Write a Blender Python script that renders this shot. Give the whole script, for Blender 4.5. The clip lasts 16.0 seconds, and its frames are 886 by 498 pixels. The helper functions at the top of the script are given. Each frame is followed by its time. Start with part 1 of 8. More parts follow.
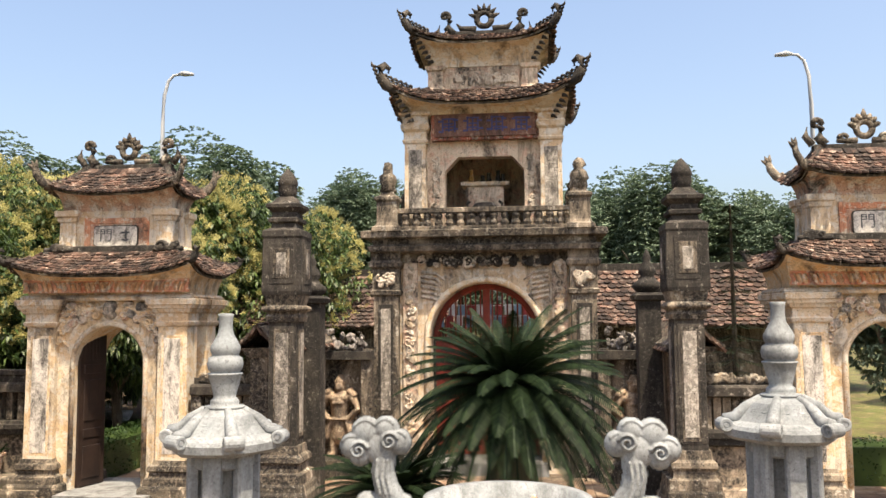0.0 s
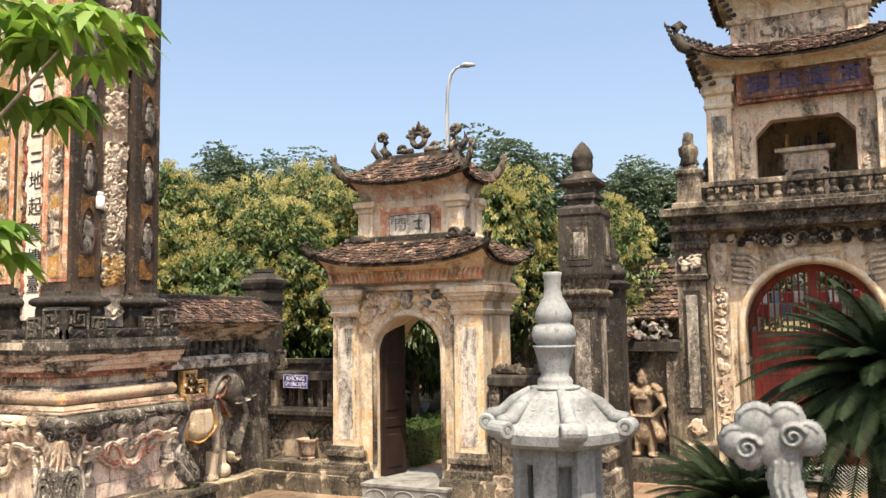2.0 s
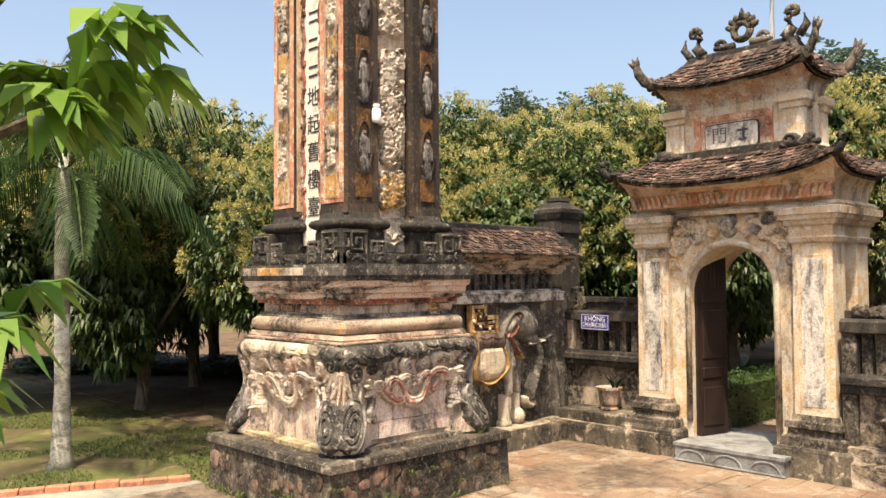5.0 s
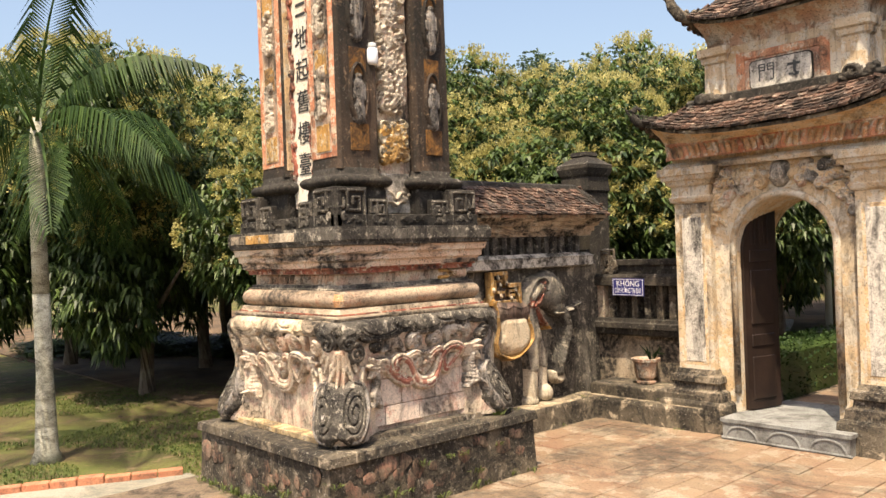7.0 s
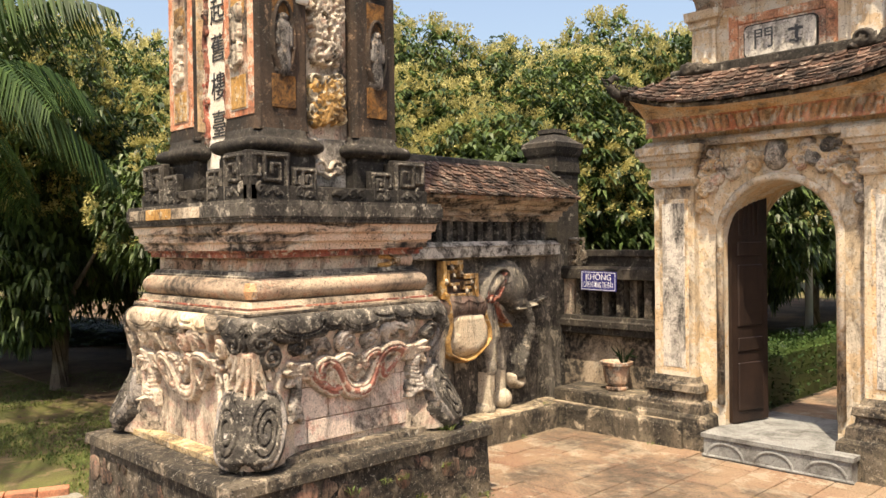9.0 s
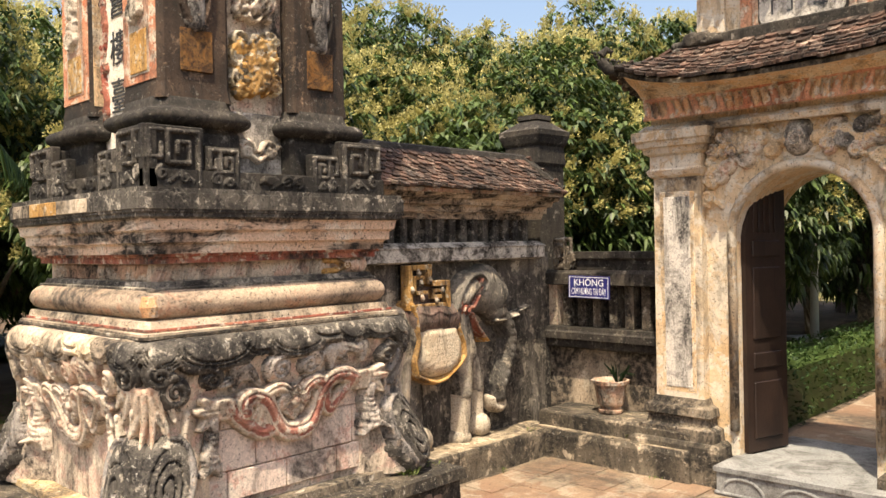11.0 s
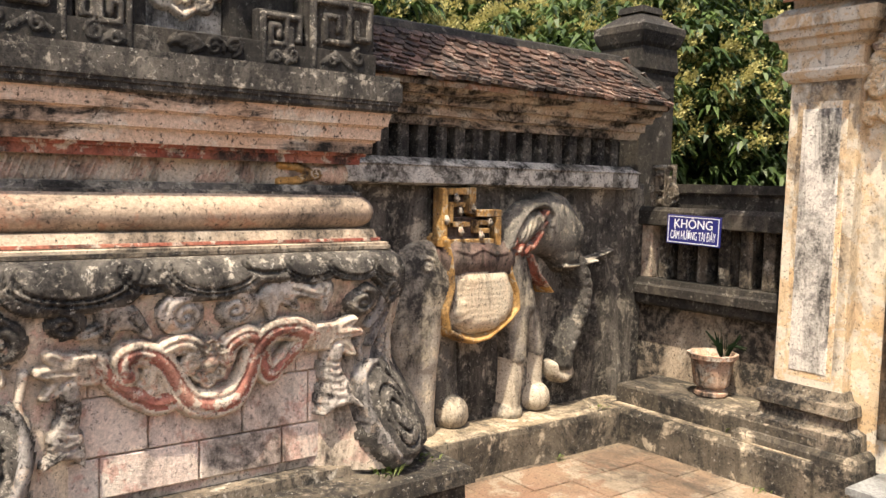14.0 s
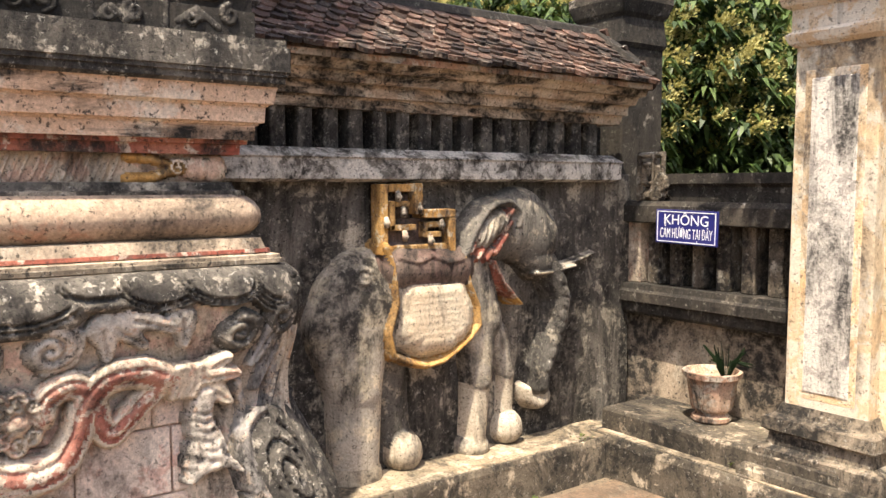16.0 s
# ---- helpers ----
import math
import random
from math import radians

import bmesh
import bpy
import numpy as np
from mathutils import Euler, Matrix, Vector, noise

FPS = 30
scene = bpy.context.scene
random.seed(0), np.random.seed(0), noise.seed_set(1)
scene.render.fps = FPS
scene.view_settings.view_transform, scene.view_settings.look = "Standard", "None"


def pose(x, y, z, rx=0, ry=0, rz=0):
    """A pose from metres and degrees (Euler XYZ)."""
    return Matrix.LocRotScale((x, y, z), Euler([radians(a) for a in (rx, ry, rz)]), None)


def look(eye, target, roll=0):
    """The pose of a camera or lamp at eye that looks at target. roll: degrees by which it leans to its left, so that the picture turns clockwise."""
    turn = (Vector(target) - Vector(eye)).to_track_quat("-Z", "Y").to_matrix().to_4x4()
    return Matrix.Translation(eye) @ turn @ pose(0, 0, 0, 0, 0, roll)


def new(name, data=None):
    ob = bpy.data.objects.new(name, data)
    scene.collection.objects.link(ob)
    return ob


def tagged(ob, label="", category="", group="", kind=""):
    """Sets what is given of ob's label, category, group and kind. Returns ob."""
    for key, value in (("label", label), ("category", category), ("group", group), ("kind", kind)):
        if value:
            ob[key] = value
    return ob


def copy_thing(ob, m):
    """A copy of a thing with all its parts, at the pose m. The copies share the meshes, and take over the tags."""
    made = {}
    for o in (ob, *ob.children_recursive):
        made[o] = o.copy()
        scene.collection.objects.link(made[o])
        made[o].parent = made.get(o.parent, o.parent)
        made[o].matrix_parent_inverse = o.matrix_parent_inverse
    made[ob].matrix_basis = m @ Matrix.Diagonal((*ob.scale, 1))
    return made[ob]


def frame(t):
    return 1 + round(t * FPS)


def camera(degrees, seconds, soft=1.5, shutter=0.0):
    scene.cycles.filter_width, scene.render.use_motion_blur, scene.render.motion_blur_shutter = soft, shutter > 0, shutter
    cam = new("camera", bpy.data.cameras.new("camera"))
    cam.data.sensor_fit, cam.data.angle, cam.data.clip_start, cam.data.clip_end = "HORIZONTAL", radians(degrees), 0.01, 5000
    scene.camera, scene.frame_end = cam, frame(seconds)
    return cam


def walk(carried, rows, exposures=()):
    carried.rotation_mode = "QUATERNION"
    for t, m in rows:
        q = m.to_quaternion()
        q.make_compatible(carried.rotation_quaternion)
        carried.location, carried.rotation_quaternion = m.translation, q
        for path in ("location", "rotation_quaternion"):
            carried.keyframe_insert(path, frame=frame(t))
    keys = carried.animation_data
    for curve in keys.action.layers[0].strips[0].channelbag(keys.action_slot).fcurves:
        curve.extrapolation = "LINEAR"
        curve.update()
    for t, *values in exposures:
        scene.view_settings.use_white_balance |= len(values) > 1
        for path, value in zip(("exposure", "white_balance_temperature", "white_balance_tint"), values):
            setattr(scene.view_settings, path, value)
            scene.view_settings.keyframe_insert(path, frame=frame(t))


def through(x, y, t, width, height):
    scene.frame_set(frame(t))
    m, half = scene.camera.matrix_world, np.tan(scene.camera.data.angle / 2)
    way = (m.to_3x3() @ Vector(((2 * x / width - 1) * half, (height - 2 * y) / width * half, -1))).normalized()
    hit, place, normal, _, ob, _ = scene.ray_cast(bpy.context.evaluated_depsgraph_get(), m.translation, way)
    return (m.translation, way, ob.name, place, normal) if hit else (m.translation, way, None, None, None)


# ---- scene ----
cam = camera(57.0, 16.0)
PATH = [
    (0, (0.913, 0.873, 2.484), (0.696, 2.853, 2.654), -0.4),
    (0.5, (0.786, 1.048, 2.47), (0.465, 3.015, 2.64), -0.7),
    (1, (0.652, 1.261, 2.408), (0.163, 3.193, 2.583), -0.6),
    (1.5, (0.513, 1.461, 2.369), (-0.142, 3.341, 2.558), -1.0),
    (2, (0.397, 1.677, 2.322), (-0.46, 3.475, 2.499), -0.9),
    (2.5, (0.307, 1.855, 2.281), (-0.712, 3.57, 2.427), -0.7),
    (3, (0.106, 2.031, 2.278), (-1.031, 3.671, 2.411), -1.7),
    (3.5, (0.023, 2.197, 2.224), (-1.241, 3.74, 2.367), -2.2),
    (4, (-0.091, 2.436, 2.183), (-1.489, 3.861, 2.307), -1.5),
    (4.5, (-0.246, 2.64, 2.109), (-1.685, 4.026, 2.186), -0.7),
    (4.7, (-0.333, 2.743, 2.095), (-1.775, 4.127, 2.17), -0.5),
    (7, (-1.081, 3.648, 1.99), (-2.571, 4.982, 1.994), -2.1),
    (7.5, (-1.226, 3.873, 1.978), (-2.752, 5.166, 2.018), -1.9),
    (8, (-1.453, 4.087, 1.967), (-2.958, 5.404, 2.005), -1.6),
    (8.5, (-1.657, 4.315, 1.954), (-3.123, 5.676, 1.938), -1.4),
    (9, (-1.836, 4.537, 1.941), (-3.265, 5.936, 1.917), -0.8),
    (9.2, (-1.913, 4.627, 1.949), (-3.327, 6.041, 1.93), -0.6),
    (11.3, (-2.68, 5.553, 1.887), (-4.072, 6.989, 1.871), -1.2),
    (11.5, (-2.745, 5.644, 1.869), (-4.153, 7.065, 1.843), -1.3),
    (12, (-2.861, 5.865, 1.842), (-4.301, 7.252, 1.786), -1.5),
    (12.5, (-2.991, 6.155, 1.816), (-4.453, 7.516, 1.701), -0.4),
    (13, (-3.129, 6.421, 1.769), (-4.605, 7.759, 1.59), 0.8),
    (13.5, (-3.217, 6.663, 1.774), (-4.731, 7.955, 1.581), 0.8),
    (14, (-3.294, 6.894, 1.766), (-4.893, 8.085, 1.605), 1.4),
    (14.5, (-3.357, 7.103, 1.754), (-4.954, 8.299, 1.611), 1.2),
    (15, (-3.486, 7.287, 1.76), (-5.048, 8.531, 1.639), 1.3),
    (15.5, (-3.603, 7.451, 1.755), (-5.163, 8.698, 1.634), 0.7),
    (16, (-3.741, 7.648, 1.735), (-5.352, 8.824, 1.578), -0.1),
]
walk(cam, [(t, look(eye, target, roll)) for t, eye, target, roll in PATH],
     [(0, 0.98, 6680, 10), (3, 0.91, 6800, 10), (9, 0.90, 7000, 10), (12.5, 0.92, 6600, 10), (14, 1.0, 6400, 10), (15, 1.16, 6300, 10), (16, 1.22, 6300, 10)])

# ---- world, sun ----
SUN = Vector((0.22, -0.33, 0.92)).normalized()
world = bpy.data.worlds.new("world")
scene.world = world
world.use_nodes = True
wn, wl = world.node_tree.nodes, world.node_tree.links
sky = wn.new("ShaderNodeTexSky")
sky.sky_type, sky.sun_disc = "NISHITA", False
sky.sun_elevation = math.asin(SUN.z)
sky.sun_rotation = math.atan2(SUN.x, SUN.y)
sky.air_density, sky.dust_density, sky.ozone_density = 1.0, 4.6, 0.35
wl.new(sky.outputs[0], wn["Background"].inputs[0])
wn["Background"].inputs[1].default_value = 0.15
sun = new("sun", bpy.data.lights.new("sun", "SUN"))
sun.data.energy, sun.data.angle, sun.data.color = 4.6, radians(0.6), (1.0, 0.87, 0.68)
sun.matrix_basis = look(SUN * 40, (0, 0, 0))


# ---- materials ----
def tree(name):
    m = bpy.data.materials.new(name)
    m.use_nodes = True
    return m, m.node_tree.nodes, m.node_tree.links, m.node_tree.nodes["Principled BSDF"]


def noise_node(n, l, vec, scale, detail=5.0, rough=0.6, dist=0.0):
    t = n.new("ShaderNodeTexNoise")
    t.inputs["Scale"].default_value, t.inputs["Detail"].default_value = scale, detail
    t.inputs["Roughness"].default_value, t.inputs["Distortion"].default_value = rough, dist
    l.new(vec, t.inputs["Vector"])
    return t.outputs["Fac"]


def ramp_node(n, l, fac, lo, hi, a=0.0, b=1.0):
    r = n.new("ShaderNodeMapRange")
    r.inputs[1].default_value, r.inputs[2].default_value = lo, hi
    r.inputs[3].default_value, r.inputs[4].default_value = a, b
    l.new(fac, r.inputs[0])
    return r.outputs[0]


def mix_node(n, l, fac, a, b, mode="MIX"):
    x = n.new("ShaderNodeMix")
    x.data_type, x.blend_type = "RGBA", mode
    for sock, v in ((x.inputs[0], fac), (x.inputs[6], a), (x.inputs[7], b)):
        if isinstance(v, (int, float)):
            sock.default_value = v
        elif isinstance(v, tuple):
            sock.default_value = (*v, 1.0)
        else:
            l.new(v, sock)
    return x.outputs[2]


def surface(name, base, other, stain=(0.035, 0.033, 0.03), amount=0.35, peel=None, peeled=0.25, scale=2.2,
            streak=2.5, rough=0.88, bump=0.5, random_value=0.0, grain=0.48, spec=0.3, soft=0.07, lichen=0.0):
    """A weathered surface: two tones, dark growth in patches and streaks, lighter peeled spots, fine grain."""
    m, n, l, p = tree(name)
    pos = n.new("ShaderNodeNewGeometry").outputs["Position"]
    mp = n.new("ShaderNodeMapping")
    mp.inputs["Scale"].default_value = (1.0, 1.0, 1.0 / streak)
    l.new(pos, mp.inputs["Vector"])
    a = noise_node(n, l, pos, scale, 6, 0.62)
    col = mix_node(n, l, ramp_node(n, l, a, 0.38, 0.62), base, other)
    fine = noise_node(n, l, pos, 70, 6, 0.8)
    if peel:
        b = noise_node(n, l, pos, scale * 2.7, 8, 0.7, 0.3)
        e = 0.62 - peeled * 0.35
        col = mix_node(n, l, ramp_node(n, l, b, e, e + 0.05), col, peel)
    if amount > 0:
        c = noise_node(n, l, mp.outputs[0], scale * 0.75, 10, 0.7, 0.7)
        e = 0.66 - amount * 0.34
        dark = ramp_node(n, l, c, e - soft, e + soft, 0.0, 1.0)
        d = noise_node(n, l, pos, scale * 8, 6, 0.72)
        mm = n.new("ShaderNodeMath")
        mm.operation, mm.use_clamp = "MULTIPLY", True
        l.new(dark, mm.inputs[0])
        l.new(ramp_node(n, l, d, 0.32, 0.56, 0.35, 1.0), mm.inputs[1])
        col = mix_node(n, l, mm.outputs[0], col, stain)
        # thin drips, then small black specks, pale lichen and flakes
        dm = n.new("ShaderNodeMapping")
        dm.inputs["Scale"].default_value = (1.0, 1.0, 0.09)
        l.new(pos, dm.inputs["Vector"])
        k = noise_node(n, l, dm.outputs[0], 17, 5, 0.66, 0.2)
        col = mix_node(n, l, ramp_node(n, l, k, 0.57, 0.64, 0.0, min(0.55, amount * 1.1) if streak > 1.2 else 0.0), col, stain)
        k = noise_node(n, l, pos, 52, 5, 0.7, 0.2)
        col = mix_node(n, l, ramp_node(n, l, k, 0.585, 0.622, 0.0, min(0.92, 0.5 + amount * 0.8)), col, stain)
        k = noise_node(n, l, pos, 38, 8, 0.78, 0.3)
        col = mix_node(n, l, ramp_node(n, l, k, 0.59, 0.625, 0.0, min(0.9, lichen * 1.6)), col, (0.5, 0.47, 0.41))
    g = ramp_node(n, l, fine, 0.27, 0.73, 1 - grain, 1 + grain)
    if random_value:
        oi = n.new("ShaderNodeObjectInfo").outputs["Random"]
        ri = n.new("ShaderNodeNewGeometry").outputs["Random Per Island"]
        ad = n.new("ShaderNodeMath")
        ad.operation = "ADD"
        l.new(oi, ad.inputs[0]), l.new(ri, ad.inputs[1])
        fr = n.new("ShaderNodeMath")
        fr.operation = "FRACT"
        l.new(ad.outputs[0], fr.inputs[0])
        mu = n.new("ShaderNodeMath")
        mu.operation = "MULTIPLY"
        l.new(g, mu.inputs[0])
        l.new(ramp_node(n, l, fr.outputs[0], 0, 1, 1 - random_value, 1 + random_value), mu.inputs[1])
        g = mu.outputs[0]
    hsv = n.new("ShaderNodeHueSaturation")
    l.new(g, hsv.inputs["Value"])
    l.new(col, hsv.inputs["Color"])
    l.new(hsv.outputs[0], p.inputs["Base Color"])
    p.inputs["Roughness"].default_value = rough
    p.inputs["Specular IOR Level"].default_value = spec
    if bump:
        h = n.new("ShaderNodeMath")
        h.operation = "ADD"
        l.new(a, h.inputs[0]), l.new(fine, h.inputs[1])
        bn = n.new("ShaderNodeBump")
        bn.inputs["Strength"].default_value, bn.inputs["Distance"].default_value = bump, 0.02
        l.new(h.outputs[0], bn.inputs["Height"])
        l.new(bn.outputs[0], p.inputs["Normal"])
    return m


BLACK = (0.017, 0.015, 0.013)
M_PLASTER = surface("lime_plaster", (0.54, 0.38, 0.23), (0.62, 0.51, 0.37), (0.06, 0.048, 0.038), 0.27, (0.63, 0.56, 0.46), 0.35, 2.6, grain=0.2)
M_YELLOW = surface("yellow_wash", (0.59, 0.41, 0.23), (0.64, 0.51, 0.35), (0.075, 0.058, 0.044), 0.22, (0.66, 0.58, 0.46), 0.42, 2.4, grain=0.25)
M_ORANGE = surface("orange_wash", (0.56, 0.25, 0.11), (0.62, 0.40, 0.22), (0.04, 0.03, 0.025), 0.30, (0.62, 0.5, 0.38), 0.30, 3.2)
M_PINK = surface("pink_wash", (0.44, 0.25, 0.17), (0.52, 0.38, 0.27), BLACK, 0.38, (0.56, 0.48, 0.39), 0.35, 2.6, lichen=0.15)
M_BAND = surface("streaked_peach_band", (0.57, 0.39, 0.27), (0.66, 0.50, 0.38), BLACK, 0.46, (0.66, 0.55, 0.44), 0.3, 1.5, 0.22, soft=0.04)
M_GREYPANEL = surface("grey_panel_plaster", (0.33, 0.30, 0.27), (0.47, 0.42, 0.37), (0.05, 0.046, 0.042), 0.32, (0.63, 0.58, 0.51), 0.55, 6.0, 3.0)
M_COLPANEL = surface("grey_column_panel", (0.21, 0.19, 0.16), (0.32, 0.28, 0.235), (0.04, 0.036, 0.032), 0.42, (0.46, 0.41, 0.35), 0.35, 6.0, 3.0, lichen=0.2)
M_BOARD = surface("dull_terracotta_board", (0.17, 0.08, 0.06), (0.21, 0.115, 0.085), (0.06, 0.04, 0.034), 0.35, (0.3, 0.2, 0.15), 0.2, 5.0)
M_RAIL = surface("flaked_grey_rail", (0.14, 0.125, 0.108), (0.26, 0.235, 0.20), BLACK, 0.42, (0.60, 0.56, 0.50), 0.5, 4.0, 0.8, lichen=0.3)
M_DARK = surface("blackened_masonry", (0.17, 0.135, 0.10), (0.32, 0.26, 0.19), BLACK, 0.62, (0.54, 0.48, 0.39), 0.18, 2.8, 3.5, lichen=0.3)
M_DARKER = surface("black_moss_and_shade", (0.042, 0.036, 0.030), (0.10, 0.084, 0.066), BLACK, 0.66, (0.36, 0.32, 0.27), 0.10, 3.0, 3.0, lichen=0.14)
M_POST = surface("dark_brown_post_stucco", (0.040, 0.027, 0.019), (0.085, 0.055, 0.037), BLACK, 0.50, (0.3, 0.2, 0.13), 0.10, 3.0, 5.0, grain=0.25, lichen=0.15)
M_WALL = surface("streaked_wall", (0.105, 0.093, 0.079), (0.235, 0.206, 0.17), BLACK, 0.56, (0.48, 0.42, 0.33), 0.30, 2.2, 3.5, lichen=0.3)
M_PALE = surface("pale_stucco", (0.57, 0.46, 0.34), (0.64, 0.52, 0.40), (0.03, 0.027, 0.024), 0.34, (0.56, 0.38, 0.28), 0.3, 3.0, lichen=0.12)
M_BLOCK = surface("limewashed_block", (0.70, 0.60, 0.50), (0.70, 0.55, 0.46), (0.06, 0.052, 0.045), 0.14, (0.60, 0.40, 0.32), 0.26, 3.2, random_value=0.08, lichen=0.12)
M_TORUS = surface("cream_stucco", (0.42, 0.335, 0.245), (0.46, 0.34, 0.245), (0.06, 0.05, 0.042), 0.36, (0.46, 0.28, 0.19), 0.2, 2.6, 0.6)
M_RELIEF = surface("carved_stucco", (0.50, 0.42, 0.33), (0.62, 0.54, 0.43), (0.022, 0.02, 0.018), 0.38, (0.52, 0.36, 0.26), 0.2, 6.0, lichen=0.2)
M_BASE = surface("stained_base_stucco", (0.60, 0.48, 0.36), (0.67, 0.56, 0.44), (0.045, 0.037, 0.03), 0.26, (0.60, 0.42, 0.33), 0.3, 3.4, 1.6, lichen=0.2)
M_COLLAR = surface("blackened_carved_stucco", (0.07, 0.062, 0.052), (0.16, 0.142, 0.118), (0.018, 0.016, 0.015), 0.52, (0.42, 0.37, 0.30), 0.2, 6.0, 1.5, lichen=0.38)
M_FRAME = surface("worn_pink_wash", (0.50, 0.24, 0.16), (0.55, 0.36, 0.24), (0.10, 0.07, 0.055), 0.30, (0.62, 0.50, 0.38), 0.3, 5.0)
M_FADED = surface("faded_ink", (0.05, 0.053, 0.058), (0.085, 0.09, 0.09), (0.03, 0.03, 0.03), 0.2, (0.30, 0.28, 0.25), 0.12, 9.0, 1.0, bump=0.1)
M_CURL = surface("grey_and_white_carving", (0.34, 0.31, 0.27), (0.56, 0.49, 0.42), (0.02, 0.018, 0.017), 0.40, (0.50, 0.36, 0.27), 0.15, 9.0, 1.0, lichen=0.3)
M_SILVER = surface("silver_grey_carving", (0.20, 0.18, 0.165), (0.36, 0.33, 0.30), (0.02, 0.018, 0.017), 0.50, (0.45, 0.36, 0.28), 0.2, 9.0)
M_REDWORN = surface("worn_red_ribbon", (0.33, 0.12, 0.09), (0.43, 0.22, 0.16), (0.05, 0.035, 0.03), 0.24, (0.60, 0.50, 0.40), 0.32, 6.0, 1.0)
M_RIBBON = surface("cream_carved_stucco", (0.54, 0.45, 0.35), (0.62, 0.53, 0.42), (0.04, 0.035, 0.03), 0.27, (0.54, 0.36, 0.27), 0.25, 6.0, 1.0, lichen=0.2)
M_GILT = surface("carved_stucco_ochre", (0.52, 0.38, 0.17), (0.60, 0.51, 0.39), (0.05, 0.042, 0.034), 0.42, (0.64, 0.57, 0.46), 0.3, 7.0)
M_TILE = surface("clay_roof_tile", (0.115, 0.062, 0.043), (0.075, 0.047, 0.035), (0.02, 0.017, 0.015), 0.44, (0.30, 0.23, 0.18), 0.17, 4.0, 1.0, random_value=0.7, lichen=0.25)
M_FLOOR = surface("terracotta_paving", (0.20, 0.12, 0.078), (0.23, 0.165, 0.11), (0.07, 0.054, 0.04), 0.42, (0.28, 0.225, 0.165), 0.3, 1.1, 1.0, random_value=0.07, bump=0.2)
M_JOINT = surface("mortar_joint", (0.15, 0.11, 0.078), (0.2, 0.155, 0.11), BLACK, 0.35, scale=4)
M_RUBBLE = surface("mossy_mortar", (0.085, 0.07, 0.052), (0.17, 0.14, 0.10), BLACK, 0.60, (0.34, 0.28, 0.21), 0.2, 3.2, 1.5, lichen=0.4)
M_RUBSTONE = surface("rubble_stone", (0.18, 0.115, 0.085), (0.21, 0.16, 0.115), BLACK, 0.5, (0.25, 0.14, 0.10), 0.3, 5.0, random_value=0.3)
M_OCHREDARK = surface("dark_gilt_paint", (0.17, 0.075, 0.018), (0.24, 0.12, 0.035), (0.035, 0.022, 0.015), 0.5, scale=14, streak=1.0)
M_GRANITE = surface("grey_carved_stone", (0.215, 0.23, 0.235), (0.275, 0.285, 0.285), (0.12, 0.125, 0.125), 0.35, scale=5, streak=1.5, bump=0.12, grain=0.3, rough=0.75)
M_STEP = surface("grey_step_stone", (0.20, 0.205, 0.20), (0.25, 0.25, 0.24), (0.09, 0.085, 0.08), 0.35, scale=4, streak=1.0, bump=0.1)
M_WOOD = surface("dark_brown_door_wood", (0.022, 0.013, 0.01), (0.034, 0.02, 0.015), (0.012, 0.008, 0.007), 0.4, scale=4, streak=9, rough=0.5, bump=0.1, grain=0.15)
M_REDWOOD = surface("red_lacquer_wood", (0.20, 0.032, 0.02), (0.25, 0.045, 0.028), (0.08, 0.02, 0.014), 0.35, scale=4, streak=8, rough=0.5, bump=0.08, grain=0.12)
M_RED = surface("red_paint", (0.28, 0.075, 0.05), (0.40, 0.17, 0.11), (0.03, 0.022, 0.02), 0.42, (0.56, 0.45, 0.36), 0.25, 5.0)
M_OCHRE = surface("ochre_paint", (0.44, 0.23, 0.06), (0.50, 0.31, 0.12), (0.06, 0.04, 0.028), 0.38, (0.54, 0.45, 0.32), 0.2, 6.0)
M_PEACH = surface("peach_wash", (0.64, 0.42, 0.22), (0.66, 0.52, 0.35), (0.08, 0.06, 0.045), 0.25, (0.66, 0.57, 0.44), 0.3, 4.0)
M_BAY = surface("stained_bay_plaster", (0.46, 0.36, 0.26), (0.56, 0.45, 0.33), (0.03, 0.026, 0.022), 0.56, (0.6, 0.5, 0.38), 0.25, 2.2, 1.2, lichen=0.15)
M_LINTEL = surface("cream_and_black_moulding", (0.50, 0.37, 0.26), (0.59, 0.47, 0.35), BLACK, 0.50, (0.62, 0.52, 0.4), 0.3, 2.6, 0.25, soft=0.05, lichen=0.2)
M_STRIP = surface("orange_red_wash", (0.52, 0.18, 0.09), (0.62, 0.33, 0.20), (0.05, 0.035, 0.028), 0.24, (0.66, 0.53, 0.4), 0.26, 4.0)
M_LEDGETOP = surface("sunlit_dusty_ledge_top", (0.27, 0.21, 0.14), (0.37, 0.30, 0.21), (0.05, 0.042, 0.032), 0.44, (0.5, 0.42, 0.31), 0.25, 4.0, 1.0)
M_LEDGE = surface("peeled_black_ledge", (0.10, 0.083, 0.062), (0.20, 0.165, 0.12), BLACK, 0.46, (0.50, 0.41, 0.30), 0.18, 2.6, 1.5, lichen=0.25)
M_DUST = surface("sandy_dirt", (0.46, 0.32, 0.16), (0.54, 0.41, 0.24), (0.10, 0.075, 0.05), 0.42, (0.6, 0.5, 0.36), 0.2, 5.0, 1.0)
M_WHITE = surface("white_panel_wash", (0.76, 0.71, 0.62), (0.74, 0.64, 0.51), (0.25, 0.22, 0.19), 0.15, (0.66, 0.5, 0.38), 0.2, scale=2.5)
M_INK = surface("black_ink", (0.03, 0.03, 0.032), (0.05, 0.05, 0.05), amount=0, bump=0)
